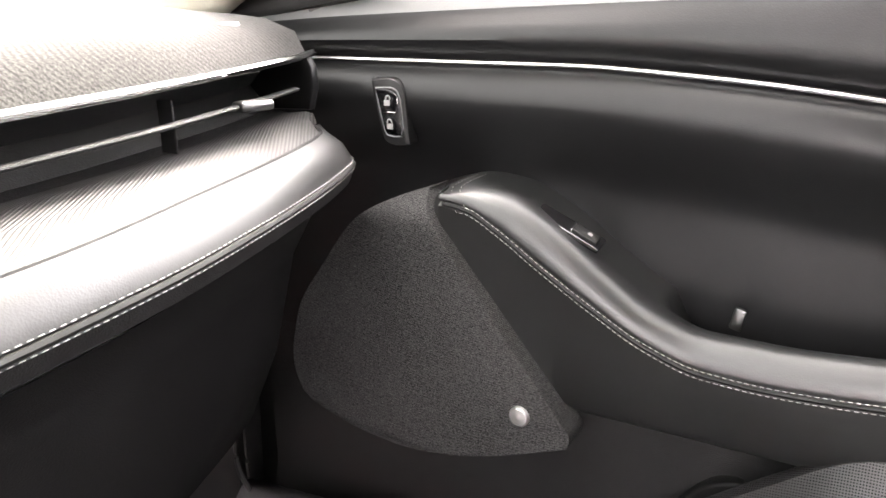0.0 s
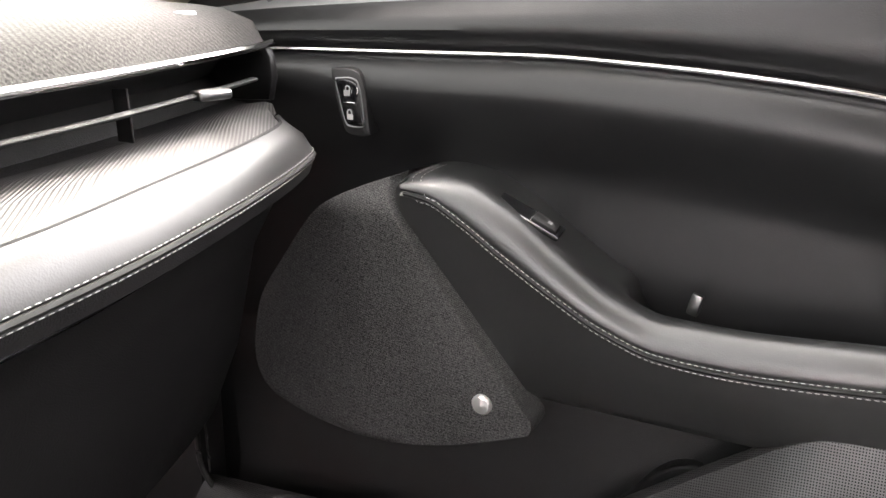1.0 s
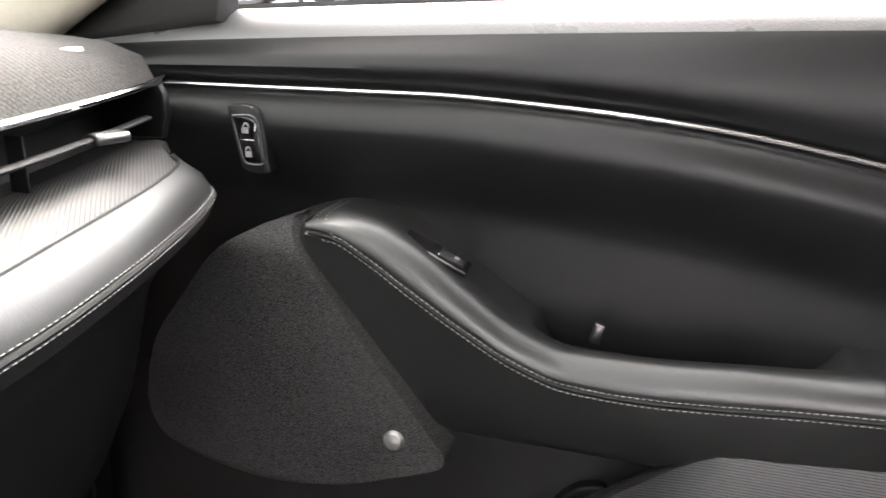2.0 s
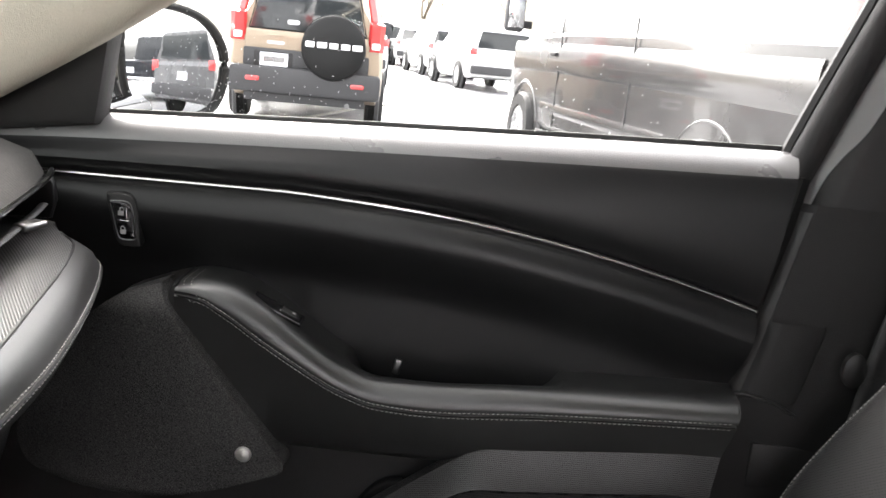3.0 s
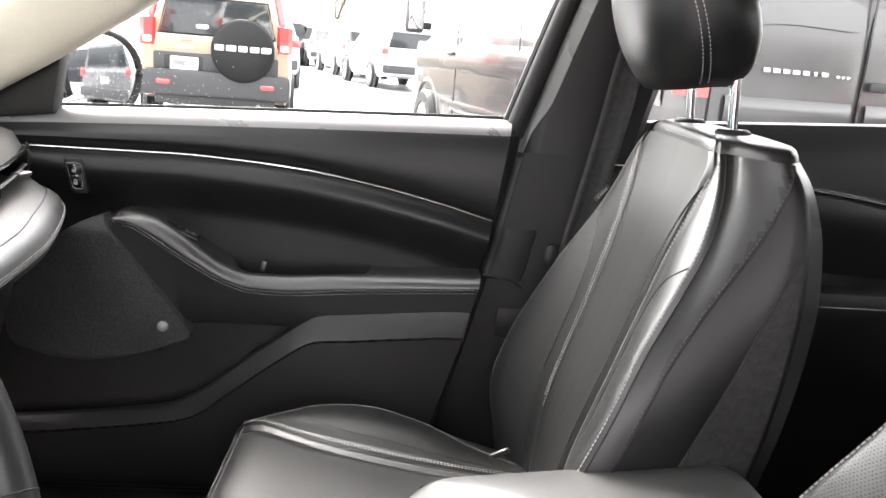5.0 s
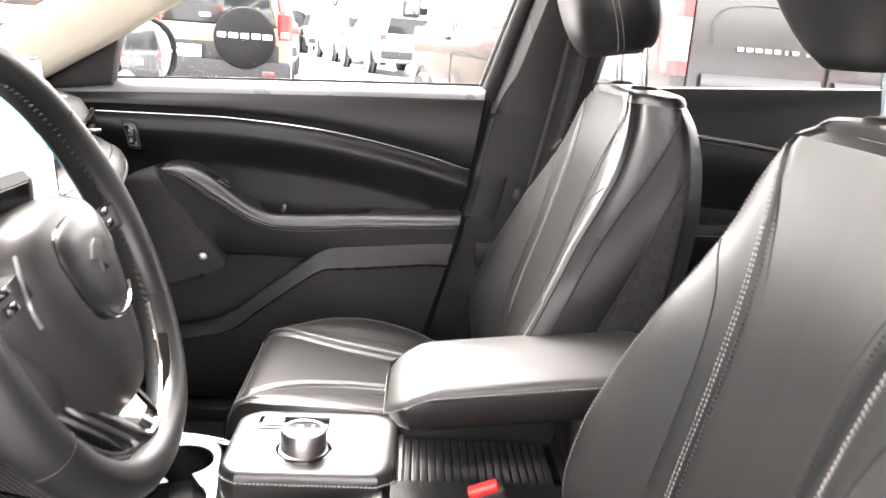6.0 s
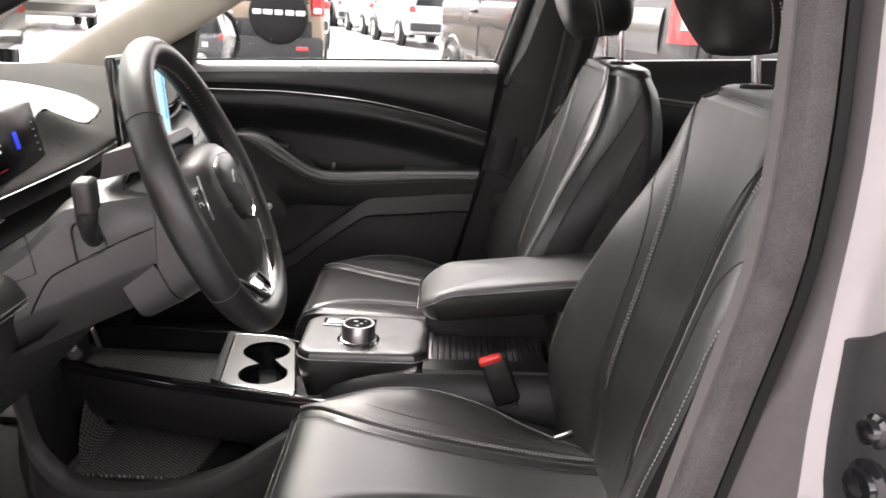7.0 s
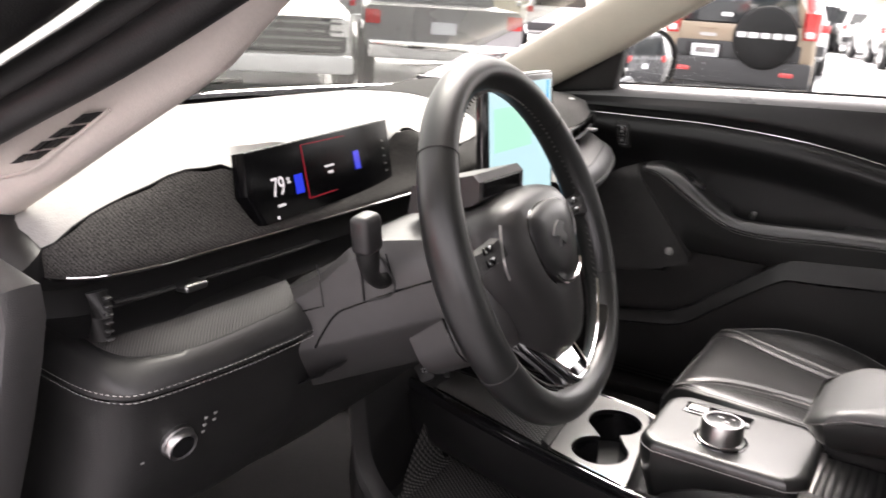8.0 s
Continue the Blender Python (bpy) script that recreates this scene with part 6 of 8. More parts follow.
            mesh_rows.append([P(x0 + (x1 - x0) * k / 6, side * (float(np.interp(x0 + (x1 - x0) * k / 6, xs_, [a_ for a_, _ in q])) + 0.0018), z) for k in range(7)])
        part("side_mesh", loft(mesh_rows), MESHCLOTH, seat, "dark woven side panel")
        part("mesh_seam", tube([r[0] for r in mesh_rows], 0.0016, 6), DARKTHREAD, seat)
    # headrest on two posts
    hr = []
    for k in range(15):
        t = k / 14
        z = 1.130 + 0.165 * t
        s = math.sin(math.pi * min(1, max(0, 0.06 + 0.90 * t))) ** 0.24
        xc, wx, wy = 0.804 - 0.046 * t, 0.070 * s, 0.128 * s * (0.93 + 0.07 * math.sin(math.pi * t))
        ring = []
        for j in range(28):
            a = 2 * math.pi * j / 28
            c, sn = math.cos(a), math.sin(a)
            ring.append(P(xc + wx * abs(c) ** 0.5 * (1 if c > 0 else -1) + (0.02 * (sn * sn) if c < 0 else 0), wy * abs(sn) ** 0.6 * (1 if sn > 0 else -1), z + 0.02 * (0.5 - t) * c))
        hr.append(ring)
    head = part("headrest", loft(hr, True, True), LEATHER, seat, "black leather headrest", angle=70)
    for dxx in (0.0, 0.007):
        for side in (-1, 1):
            seam = []
            for t in np.linspace(0.03, 0.95, 60):
                s = math.sin(math.pi * min(1, 0.06 + 0.90 * t)) ** 0.24
                x = 0.774 - 0.062 * t + dxx
                q = min(0.97, abs(x - (0.804 - 0.046 * t)) / (0.070 * s))
                seam.append(P(x + 0.02 * (1 - q ** 4), side * (0.128 * s * (0.93 + 0.07 * math.sin(math.pi * t)) * (1 - q ** 4) ** 0.3 + 0.0004), 1.130 + 0.165 * t - 0.02 * (0.5 - t) * q * q))
            part("stitching", stitches(seam, 0.0034, 0.0014, 0.0006), THREAD, head)
    for y in (-0.077, 0.077):
        post = part("post", tube([P(0.838, y, 1.07), P(0.835, y, 1.11), P(0.832, y, 1.160)], 0.0062, 14), CHROME, seat, "chrome headrest post")
        part("collar", loft([[P(0.838 + 0.021 * s * math.cos(a), y + 0.014 * s * math.sin(a), 1.076 + h) for a in (2 * math.pi * k / 18 for k in range(18))] for s, h in ((1.0, 0.0), (1.0, 0.004), (0.85, 0.0065), (0.3, 0.0065))], True, True), PLASTIC, post, "black plastic collar")
    # cushion
    CX = [(0.270, 0.38), (0.236, 0.43), (0.219, 0.49), (0.220, 0.54), (0.231, 0.566), (0.252, 0.579), (0.30, 0.583), (0.40, 0.574), (0.52, 0.560), (0.62, 0.550), (0.72, 0.545)]
    line = cr(CX, 44)
    # by depth: crest of the leaf-shaped bolster, its rise, the inner seam, the outer flank
    W = [(0.24, 0.160), (0.27, 0.172), (0.31, 0.188), (0.36, 0.201), (0.42, 0.205), (0.50, 0.190), (0.58, 0.155), (0.65, 0.122), (0.72, 0.105)]
    HB = [(0.25, 0.0), (0.29, 0.003), (0.34, 0.013), (0.42, 0.020), (0.50, 0.016), (0.58, 0.004), (0.66, -0.002), (0.72, -0.004)]
    IN = [(0.24, 0.150), (0.265, 0.142), (0.30, 0.122), (0.35, 0.102), (0.42, 0.086), (0.50, 0.076), (0.58, 0.070), (0.66, 0.066), (0.72, 0.064)]
    OUT_ = [(0.24, 0.176), (0.27, 0.192), (0.31, 0.214), (0.38, 0.236), (0.5, 0.246), (0.72, 0.240)]

    def cush(i):
        x, z = line[i]
        k = x if i > 12 else 0.24
        return x, z, interp(k, W), interp(k, HB), interp(k, IN), interp(k, OUT_)
    zones = {
        "insert": lambda w, h, c, o: [(0.0, -0.001), (c * 0.5, -0.001), (c - 0.030, -0.0005), (c - 0.018, -0.0035), (c - 0.010, 0.0004), (c - 0.004, 0.001), (c, -0.002)],
        "bolster": lambda w, h, c, o: [(c, -0.002), (c + 0.005, 0.003), (c + 0.3 * (w - c), 0.28 * h + 0.003), (c + 0.62 * (w - c), 0.78 * h + 0.003), (w - 0.010, h + 0.0005), (w, h - 0.003)],
        "skirt": lambda w, h, c, o: [(w, h - 0.003), (w + 0.25 * (o - w), h - 0.009), (w + 0.7 * (o - w), h - 0.026), (o, h - 0.055), (o + 0.004, -0.085), (o - 0.004, -0.13), (o - 0.02, -0.18)],
    }
    nx = [Vector((0, 0, 1))] * 44
    for i in range(44):
        a, b = line[max(0, i - 1)], line[min(43, i + 1)]
        d = Vector((b[0] - a[0], 0, b[1] - a[1])).normalized()
        nx[i] = Vector((-d.z, 0, d.x))

    def cp(i, y, off):
        x, z = line[i]
        v = nx[i] * off
        return P(x + v.x, y, z + v.z)
    R = range(0, 44)
    ci = part("cushion_insert", loft([[cp(i, y, o_) for y, o_ in ([(-a, b) for a, b in reversed(cr(zones["insert"](*cush(i)[2:]), 22)[1:])] + list(cr(zones["insert"](*cush(i)[2:]), 22)))] for i in R]), LEATHER, seat, "smooth leather seat panel")
    for side in (-1, 1):
        cb = part("cushion_bolster", loft([[cp(i, side * y, o_) for y, o_ in cr(zones["bolster"](*cush(i)[2:]), 14)] for i in R]), LEATHER, seat, "leather seat bolster with a perforated panel")
        cb.data.materials.append(PERFC)
        for i in range(43):
            x = 0.5 * (line[i][0] + line[i + 1][0])
            for j in range(13):
                if i > 14 and x > 0.30 and j / 13 > interp(x, [(0.30, 0.75), (0.34, 0.42), (0.42, 0.30), (0.72, 0.24)]):
                    cb.data.polygons[i * 13 + j].material_index = 1
        sk = part("cushion_skirt", loft([[P(line[i][0] + max(0, 0.03 * (-o_ * 8)) * (1 if i < 14 else 0), side * y, max(0.36, line[i][1] + o_)) for y, o_ in cr(zones["skirt"](*cush(i)[2:]), 12)] for i in range(6, 44)]), LEATHER, seat, angle=60)
        for off, rr in ((0.0045, 0.0005), (0.0085, 0.0004)):
            part("stitching", stitches([cp(i, side * (cush(i)[4] + off), 0.0034 + (off - 0.0045) * 0.15) for i in range(13, 43)], 0.0034, 0.0018, rr), THREAD, cb, "pale grey stitching")
        part("insert_seam", tube([cp(i, side * (cush(i)[4] - 0.019), -0.0034) for i in range(12, 43)], 0.0011, 6), DARKTHREAD, ci)
        part("panel_seam", tube([cp(i, side * (cush(i)[4] + (cush(i)[2] - cush(i)[4]) * interp(line[i][0], [(0.30, 0.75), (0.34, 0.42), (0.42, 0.30), (0.72, 0.24)])), 0.0032 + cush(i)[3] * interp(line[i][0], [(0.30, 0.85), (0.34, 0.42), (0.42, 0.26), (0.72, 0.2)])) for i in range(19, 42)], 0.0010, 6), DARKTHREAD, cb)
        for off in (0.002, 0.0065):
            part("edge_stitching", stitches([cp(i, side * (cush(i)[2] - off), cush(i)[3] - 0.0022 + off * 0.45) for i in range(2, 43)], 0.0032, 0.0020, 0.00042), THREAD, cb)
    # front edge seams of the cushion
    for i in (12, 13):
        part("front_seam", stitches([cp(i, y, 0.0006) for y in np.linspace(-0.155, 0.155, 70)], 0.0034, 0.0018, 0.00042), THREAD, ci)
    part("seat_base", block(P(0.47, 0, 0.43), (0.42, 0.40, 0.10), 0.02), PLASTIC, seat, "black plastic seat base")
    for y in (-0.16, 0.16):
        part("seat_rail", block(P(0.46, y, 0.346), (0.56, 0.035, 0.07), 0.006), DARKMETAL, seat, "metal seat rail")
    part("side_valance", block(P(0.50, -0.236, 0.47), (0.40, 0.02, 0.11), 0.008), PLASTIC, seat)
    part("recliner_cover", lathe([(0.03, 0.0), (0.03, 0.008), (0.02, 0.012), (0.0005, 0.012)], 20, frame_of(P(0.70, -0.24, 0.52), (1, 0, 0), (0, 0, 1))), PLASTIC, seat)
    part("recline_clip", block(P(0.630, 0.130, 0.556), (0.030, 0.008, 0.010), 0.003, 2, Matrix.Rotation(radians(-25), 4, "Y")), DARKMETAL, seat, "small metal clip between backrest and cushion")
    return seat


ps = front_seat("front_seat", "black leather front passenger seat with pale stitching", 0.380, 0.0, 0.0)
tagged(ps, group="front seats")
dsd = front_seat("front_seat", "black leather driver's seat with pale stitching", -0.355, 0.064, 0.011, 0.065, 0.018)
tagged(dsd, group="front seats")
tagp = frame_of((0.764, 0.598, 0.953), (0.62, 0.05, 0.78), (-0.6, -0.6, 0.5))
bm = block((0, 0, 0), (0.030, 0.009, 0.0012), 0.0004, 1)
bm.transform(tagp)
tg = tagged(part("airbag_tag", bm, TRIMGREY, None), "small grey cloth airbag tag on the seat seam", "label")
words("lettering", "AIRBAG", 0.006, tagp @ Matrix.Translation((0, 0, 0.0008)), WHITEINK, tg)

# rear bench, seen between the front seats
rb = thing("rear_seat", "black leather rear bench seat", "car seat", (1.6, 0, FLOOR_Z))
part("cushion", loft([[(x, y, z - 0.02 * (abs(y) / 0.62) ** 6) for y in np.linspace(-0.62, 0.62, 20)] for x, z in cr([(1.30, 0.40), (1.27, 0.52), (1.32, 0.60), (1.55, 0.58), (1.80, 0.56)], 18)]), LEATHER, rb)
part("backrest", loft([[(x + 0.02 * math.cos(y * 10), y, z) for y in np.linspace(-0.62, 0.62, 26)] for x, z in cr([(1.74, 0.52), (1.78, 0.70), (1.86, 0.90), (1.93, 1.0), (1.98, 0.98)], 18)]), LEATHER, rb)
for y in (-0.36, 0.36):
    part("headrest", block((1.93, y, 1.08), (0.09, 0.24, 0.14), 0.035, 4), LEATHER, rb)
# belt and anchor on the passenger's centre pillar
sb = thing("seat_belt", "black webbing seat belt hanging beside the centre pillar", "seat belt", (0.72, 0.70, 0.8))
bl = cr([(0.850, 0.666, 1.30), (0.812, 0.680, 1.178), (0.790, 0.688, 1.05), (0.765, 0.692, 0.92), (0.750, 0.690, 0.85), (0.728, 0.68, 0.70)], 30)
webbing = []
for x, y, z in bl:
    front = [(x + 0.048 * (k / 16 - 0.5), y - 0.003 - 0.0022 * math.sin(k / 16 * 3 * math.pi) - 0.001 * math.sin(k), z) for k in range(17)]
    webbing.append(front + [(x + 0.022, y + 0.004, z), (x - 0.022, y + 0.004, z)])
part("webbing", loft(webbing, True, True), BELT, sb, "ribbed black webbing")
part("anchor", block((0.853, 0.662, 1.31), (0.07, 0.024, 0.05), 0.008), PLASTIC, sb)
part("tongue", loft([[(0.711 + 0.012 * math.cos(a) * s, 0.690 - h, 0.830 + 0.019 * math.sin(a) * s) for a in (2 * math.pi * k / 16 for k in range(16))] for s, h in ((1, 0), (1, 0.008), (0.7, 0.011))], True, True), PLASTIC, sb, "black belt button")
bk = thing("seat_belt_buckle", "black seat belt buckle with a red button", "buckle", (0.60, -0.125, 0.55))
BKM = frame_of((0.605, -0.122, 0.605), (0.93, 0.0, 0.36), (-0.36, 0.0, 0.93))
for nm, c, s, bv, mt, lb in (("body", (0, 0, 0), (0.042, 0.080, 0.020), 0.006, PLASTIC, ""), ("release_button", (-0.004, 0.040, 0.001), (0.036, 0.010, 0.018), 0.003, RED, "red release button"), ("stem", (0.004, -0.07, 0), (0.022, 0.07, 0.010), 0.003, PLASTIC, "")):
    bm = block(c, s, bv, 3)
    bm.transform(BKM)
    part(nm, bm, mt, bk, lb)

# ---- centre console ----
con = thing("centre_console", "black centre console with satin cup holder plate", "console", (0.3, 0.02, FLOOR_Z))
part("rear_body", prism([(0.33, 0.31), (0.86, 0.31), (0.86, 0.66), (0.72, 0.665), (0.70, 0.590), (0.485, 0.585), (0.47, 0.60), (0.33, 0.56), (0.30, 0.50)], "y", -0.085, 0.115, 0.008), PLASTIC, con, "black console body")
part("side_rail", loft([[(x, y, z) for y, z in ((-0.10, 0.52), (-0.098, 0.598), (-0.09, 0.606), (-0.045, 0.604), (-0.04, 0.588))] for x in np.linspace(0.48, 0.80, 12)]), GREYPLASTIC, con)
part("side_rail", loft([[(x, y, z) for y, z in ((0.115, 0.52), (0.115, 0.65), (0.108, 0.66), (0.09, 0.655), (0.085, 0.588))] for x in np.linspace(0.48, 0.80, 12)]), VINYL, con)
sh_ = part("sliding_shutter", block((0.60, 0.022, 0.585), (0.22, 0.125, 0.010), 0.003), GLOSSBLACK, con, "ribbed roll shutter")
sl = part("slat", block((0.5, 0.022, 0.593), (0.0096, 0.118, 0.006), 0.0014, 2), COLUMNGREY, sh_)
for k in range(1, 18):
    c = sl.copy()
    scene.collection.objects.link(c)
    c.location.x = 0.0108 * k
part("shutter_bar", block((0.492, 0.022, 0.595), (0.007, 0.125, 0.012), 0.002), SATIN, con)
# selector pod
pod = rounded(0.266, -0.066, 0.488, 0.112, 0.035, 7)
def pod_rows():
    rows = []
    cx, cy = 0.377, 0.023
    for s, z in ((0.80, 0.50), (0.93, 0.555), (0.99, 0.585), (1.0, 0.602), (0.987, 0.611), (0.965, 0.6155), (0.93, 0.6178), (0.88, 0.6184), (0.86, 0.6185), (0.04, 0.6185)):
        rows.append([(cx + (x - cx) * s, cy + (y - cy) * s, z) for x, y in cr(pod + [pod[0]], 97)[:-1]])
    return rows
pd_ = part("selector_pod", loft(pod_rows(), True, True), ARMPAD, con, "leather-covered selector pod", angle=50)
part("pod_stitching", stitches([(0.377 + (x - 0.377) * 1.003, 0.023 + (y - 0.023) * 1.003, 0.6045) for x, y in cr(pod + [pod[0]], 160)], 0.004, 0.0014, 0.0008), THREAD, pd_, "pale stitching")
dl_ = part("selector_dial", lathe([(0.0315, 0.0), (0.0315, 0.003), (0.029, 0.004), (0.0285, 0.028), (0.0268, 0.0305), (0.0245, 0.0305), (0.0235, 0.0285), (0.0005, 0.0285)], 44, Matrix.Translation((0.367, -0.004, 0.618))), SATIN, pd_, "round satin metal drive selector")
part("dial_face", lathe([(0.0232, 0.0286), (0.0228, 0.0296), (0.0005, 0.0298)], 30, Matrix.Translation((0.367, -0.004, 0.618))), GLOSSBLACK, dl_)
for x, y, s in ((0.362, 0.004, 0.007), (0.372, -0.006, 0.006), (0.366, -0.016, 0.005), (0.378, 0.006, 0.004)):
    part("dial_mark", block((x, y, 0.648), (s, s * 0.5, 0.0008), 0.0003, 1), SATIN, dl_)
part("dial_ring", lathe([(0.0365, 0.0), (0.036, 0.0010), (0.0345, 0.0012), (0.034, 0.0)], 44, Matrix.Translation((0.367, -0.004, 0.6185))), GLOSSBLACK, pd_)
sp = part("switch_panel", block((0.345, 0.068, 0.619), (0.095, 0.034, 0.004), 0.003), GLOSSBLACK, pd_, "gloss black switch panel")
part("switch", block((0.318, 0.068, 0.622), (0.028, 0.024, 0.004), 0.002), SATIN, sp)
part("switch_mark", block((0.318, 0.068, 0.6244), (0.010, 0.006, 0.0006), 0.0002, 1), WHITEINK, sp)
# padded lid
lid = rounded(0.468, -0.072, 0.822, 0.138, 0.045, 7)
rows = []
def lid_z(x, y, z):
    """The lid's height: it rises to the rear, droops at its nose and leans a little."""
    top = min(1.0, max(0.0, (z - 0.695) / 0.016))
    return z + 0.008 + 0.115 * (x - 0.475) - top * (6.0 * max(0.0, 0.535 - x) ** 2 + 0.075 * (y + 0.072))


for s, z in ((1.001, 0.7105), (0.999, 0.7130), (0.991, 0.7175), (0.97, 0.7205), (0.90, 0.7235), (0.5, 0.7255), (0.04, 0.7265)):
    rows.append([(u, v, lid_z(u, v, z)) for u, v in ((0.645 + (x - 0.645) * s, 0.033 + (y - 0.033) * s) for x, y in cr(lid + [lid[0]], 81)[:-1])])
ld = part("armrest_lid", loft(rows, True, True), LITLID, con, "padded leather armrest lid, its top coloured paler as if lit", angle=60)
for z, s in ((0.7125, 1.001),):
    part("stitching", stitches([(0.645 + (x - 0.645) * s, 0.033 + (y - 0.033) * s, lid_z(x, y, z)) for x, y in cr(lid + [lid[0]], 240)], 0.0032, 0.0012, 0.0005), THREAD, ld, "pale stitching")
rows = []
for s, z in ((0.80, 0.664), (0.93, 0.668), (0.965, 0.676), (0.985, 0.690), (0.999, 0.709), (0.996, 0.7105)):
    rows.append([(u, v, lid_z(u, v, z)) for u, v in ((0.645 + (x - 0.645) * s, 0.033 + (y - 0.033) * s) for x, y in cr(lid + [lid[0]], 81)[:-1])])
# sides in the darker seat leather, so that the top reads as lit
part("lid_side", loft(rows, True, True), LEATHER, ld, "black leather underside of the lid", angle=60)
part("lid_pedestal", block((0.76, 0.033, 0.675), (0.12, 0.15, 0.12), 0.015, 3), PLASTIC, con)
part("lid_hinge_plate", block((0.63, 0.033, 0.706), (0.27, 0.16, 0.012), 0.004, 2, Matrix.Rotation(radians(-8.5), 4, "Y")), PLASTIC, con)
part("console_side", loft([[(x, y + 0.25 * max(0, 0.38 - x), z + 0.02 * (x - 0.33) - interp(x, [(0.27, 0.085), (0.32, 0.040), (0.37, 0.012), (0.42, 0.0)])) for y, z in ((-0.082, 0.592), (-0.098, 0.598), (-0.112, 0.588), (-0.128, 0.555), (-0.136, 0.50), (-0.138, 0.40))] for x in np.linspace(0.27, 0.84, 26)]), VINYL, con, "black vinyl flank of the console")
# bridge with cup holders and tray
def ring_plate(outer, holes, z0, z1):
    """A flat plate with holes, as real geometry."""
    bm = bmesh.new()
    top = []
    for loop in [outer] + holes:
        vs = [bm.verts.new((x, y, z1)) for x, y in loop]
        es = [bm.edges.new((vs[i], vs[(i + 1) % len(vs)])) for i in range(len(vs))]
        top += es
    bmesh.ops.triangle_fill(bm, use_beauty=True, use_dissolve=False, edges=top)
    r = bmesh.ops.extrude_face_region(bm, geom=list(bm.faces))
    for v in [g for g in r["geom"] if isinstance(g, bmesh.types.BMVert)]:
        v.co.z = z0
    return bm
cupc = [(0.194, 0.066), (0.207, -0.030)]
hole = []
for a in np.linspace(radians(-58), radians(232), 26):
    hole.append((cupc[0][0] + 0.042 * math.cos(a), cupc[0][1] + 0.042 * math.sin(a)))
for a in np.linspace(radians(112), radians(412), 26):
    hole.append((cupc[1][0] + 0.042 * math.cos(a), cupc[1][1] + 0.042 * math.sin(a)))
PZ = 0.560


def round_corners(corners):
    """A flat outline with rounded corners, from (x, y, radius)."""
    out = []
    n = len(corners)
    for i in range(n):
        p, a, b = [Vector(corners[j % n][:2]) for j in (i, i - 1, i + 1)]
        r = corners[i][2]
        p0, p1 = p + (a - p).normalized() * r, p + (b - p).normalized() * r
        for k in range(6):
            t = k / 5
            out.append(tuple(p0 * (1 - t) ** 2 + p * 2 * t * (1 - t) + p1 * t * t))
    return out


plate_line = round_corners([(0.119, 0.143, 0.012), (0.234, 0.132, 0.045), (0.273, -0.099, 0.008), (0.143, -0.068, 0.008)])
pl = part("cup_plate", ring_plate(plate_line, [hole], PZ - 0.008, PZ), PLATEMETAL, con, "satin silver cup holder plate", smooth=False)
part("cup_wall", loft([[(x, y, z) for x, y in hole] for z in (PZ - 0.001, PZ - 0.075)], True, False), GLOSSBLACK, pl)
part("cup_floor", prism(rounded(0.145, -0.075, 0.255, 0.120, 0.02), "z", PZ - 0.085, PZ - 0.075), RUBBER, pl)
part("plate_edge", tube([(x, y, PZ - 0.003) for x, y in plate_line], 0.0032, 8, closed=True), CHROME, pl, "bright bevelled edge")
# tray ahead of the cups: thin rails that spread towards the dash, a mat between them
NEAR = [(-0.22, 0.032), (-0.17, 0.016), (-0.055, -0.021), (0.07, -0.056), (0.173, -0.080), (0.265, -0.100), (0.335, -0.112)]
FAR = [(-0.22, 0.182), (-0.118, 0.176), (0.01, 0.170), (0.119, 0.158), (0.20, 0.146), (0.25, 0.126), (0.272, 0.10)]
near, far_ = cr(NEAR, 40), cr(FAR, 36)
rail = part("tray_rail", loft([[(x, y + dy, 0.555 + dz) for dy, dz in ((0.007, -0.022), (0.006, -0.001), (0.004, 0.001), (-0.002, 0.001), (-0.006, -0.002), (-0.008, -0.009), (-0.003, -0.024))] for x, y in near], True, True), GLOSSBLACK, con, "thin gloss black tray rail")
part("rail_line", tube([(x, y - 0.0035, 0.5556) for x, y in near if x > 0.055], [0.0012 + 0.0008 * min(1, (x - 0.055) / 0.05) for x, y in near if x > 0.055], 6), CHROME, rail, "bright line on the rail")
part("bridge_flank", loft([[(x, y + dy, z) for dy, z in ((-0.003, 0.545), (-0.008, 0.528), (-0.010, 0.50), (-0.006, 0.47), (0.006, 0.452), (0.03, 0.446))] for x, y in near]), VINYL, con, "smooth black flank below the rail")
rail = part("tray_rail", loft([[(x, y + dy, 0.552 + dz) for dy, dz in ((-0.005, -0.040), (-0.004, 0.001), (0.004, 0.002), (0.010, -0.006), (0.012, -0.06))] for x, y in far_], True, True), GLOSSBLACK, con, "thin gloss black tray rail")
part("rail_line", tube([(x, y, 0.5545) for x, y in far_ if x > -0.13], 0.0011, 6), CHROME, rail, "fine bright line on the rail")
tray = [(x, y + 0.024) for x, y in near if -0.165 < x < 0.112] + [(0.100, 0.154), (-0.165, 0.166)]
part("tray_mat", prism(tray, "z", 0.506, 0.511), MATGRID, con, "rubber mat with a fine grid")
part("tray_wall", loft([[(x, y + 0.006, 0.550), (x, y + 0.016, 0.530), (x, y + 0.026, 0.5105)] for x, y in near if x < 0.13]), PLASTIC, con)
part("tray_divider", tube([(-0.155, 0.082, 0.512), (0.02, 0.028, 0.513), (0.105, 0.0, 0.514)], 0.0022, 6), GLOSSBLACK, con)
part("tray_step", prism([(0.102, 0.158), (0.122, 0.156), (0.146, -0.066), (0.122, -0.050)], "z", 0.505, 0.5585, 0.002), PLASTIC, con)
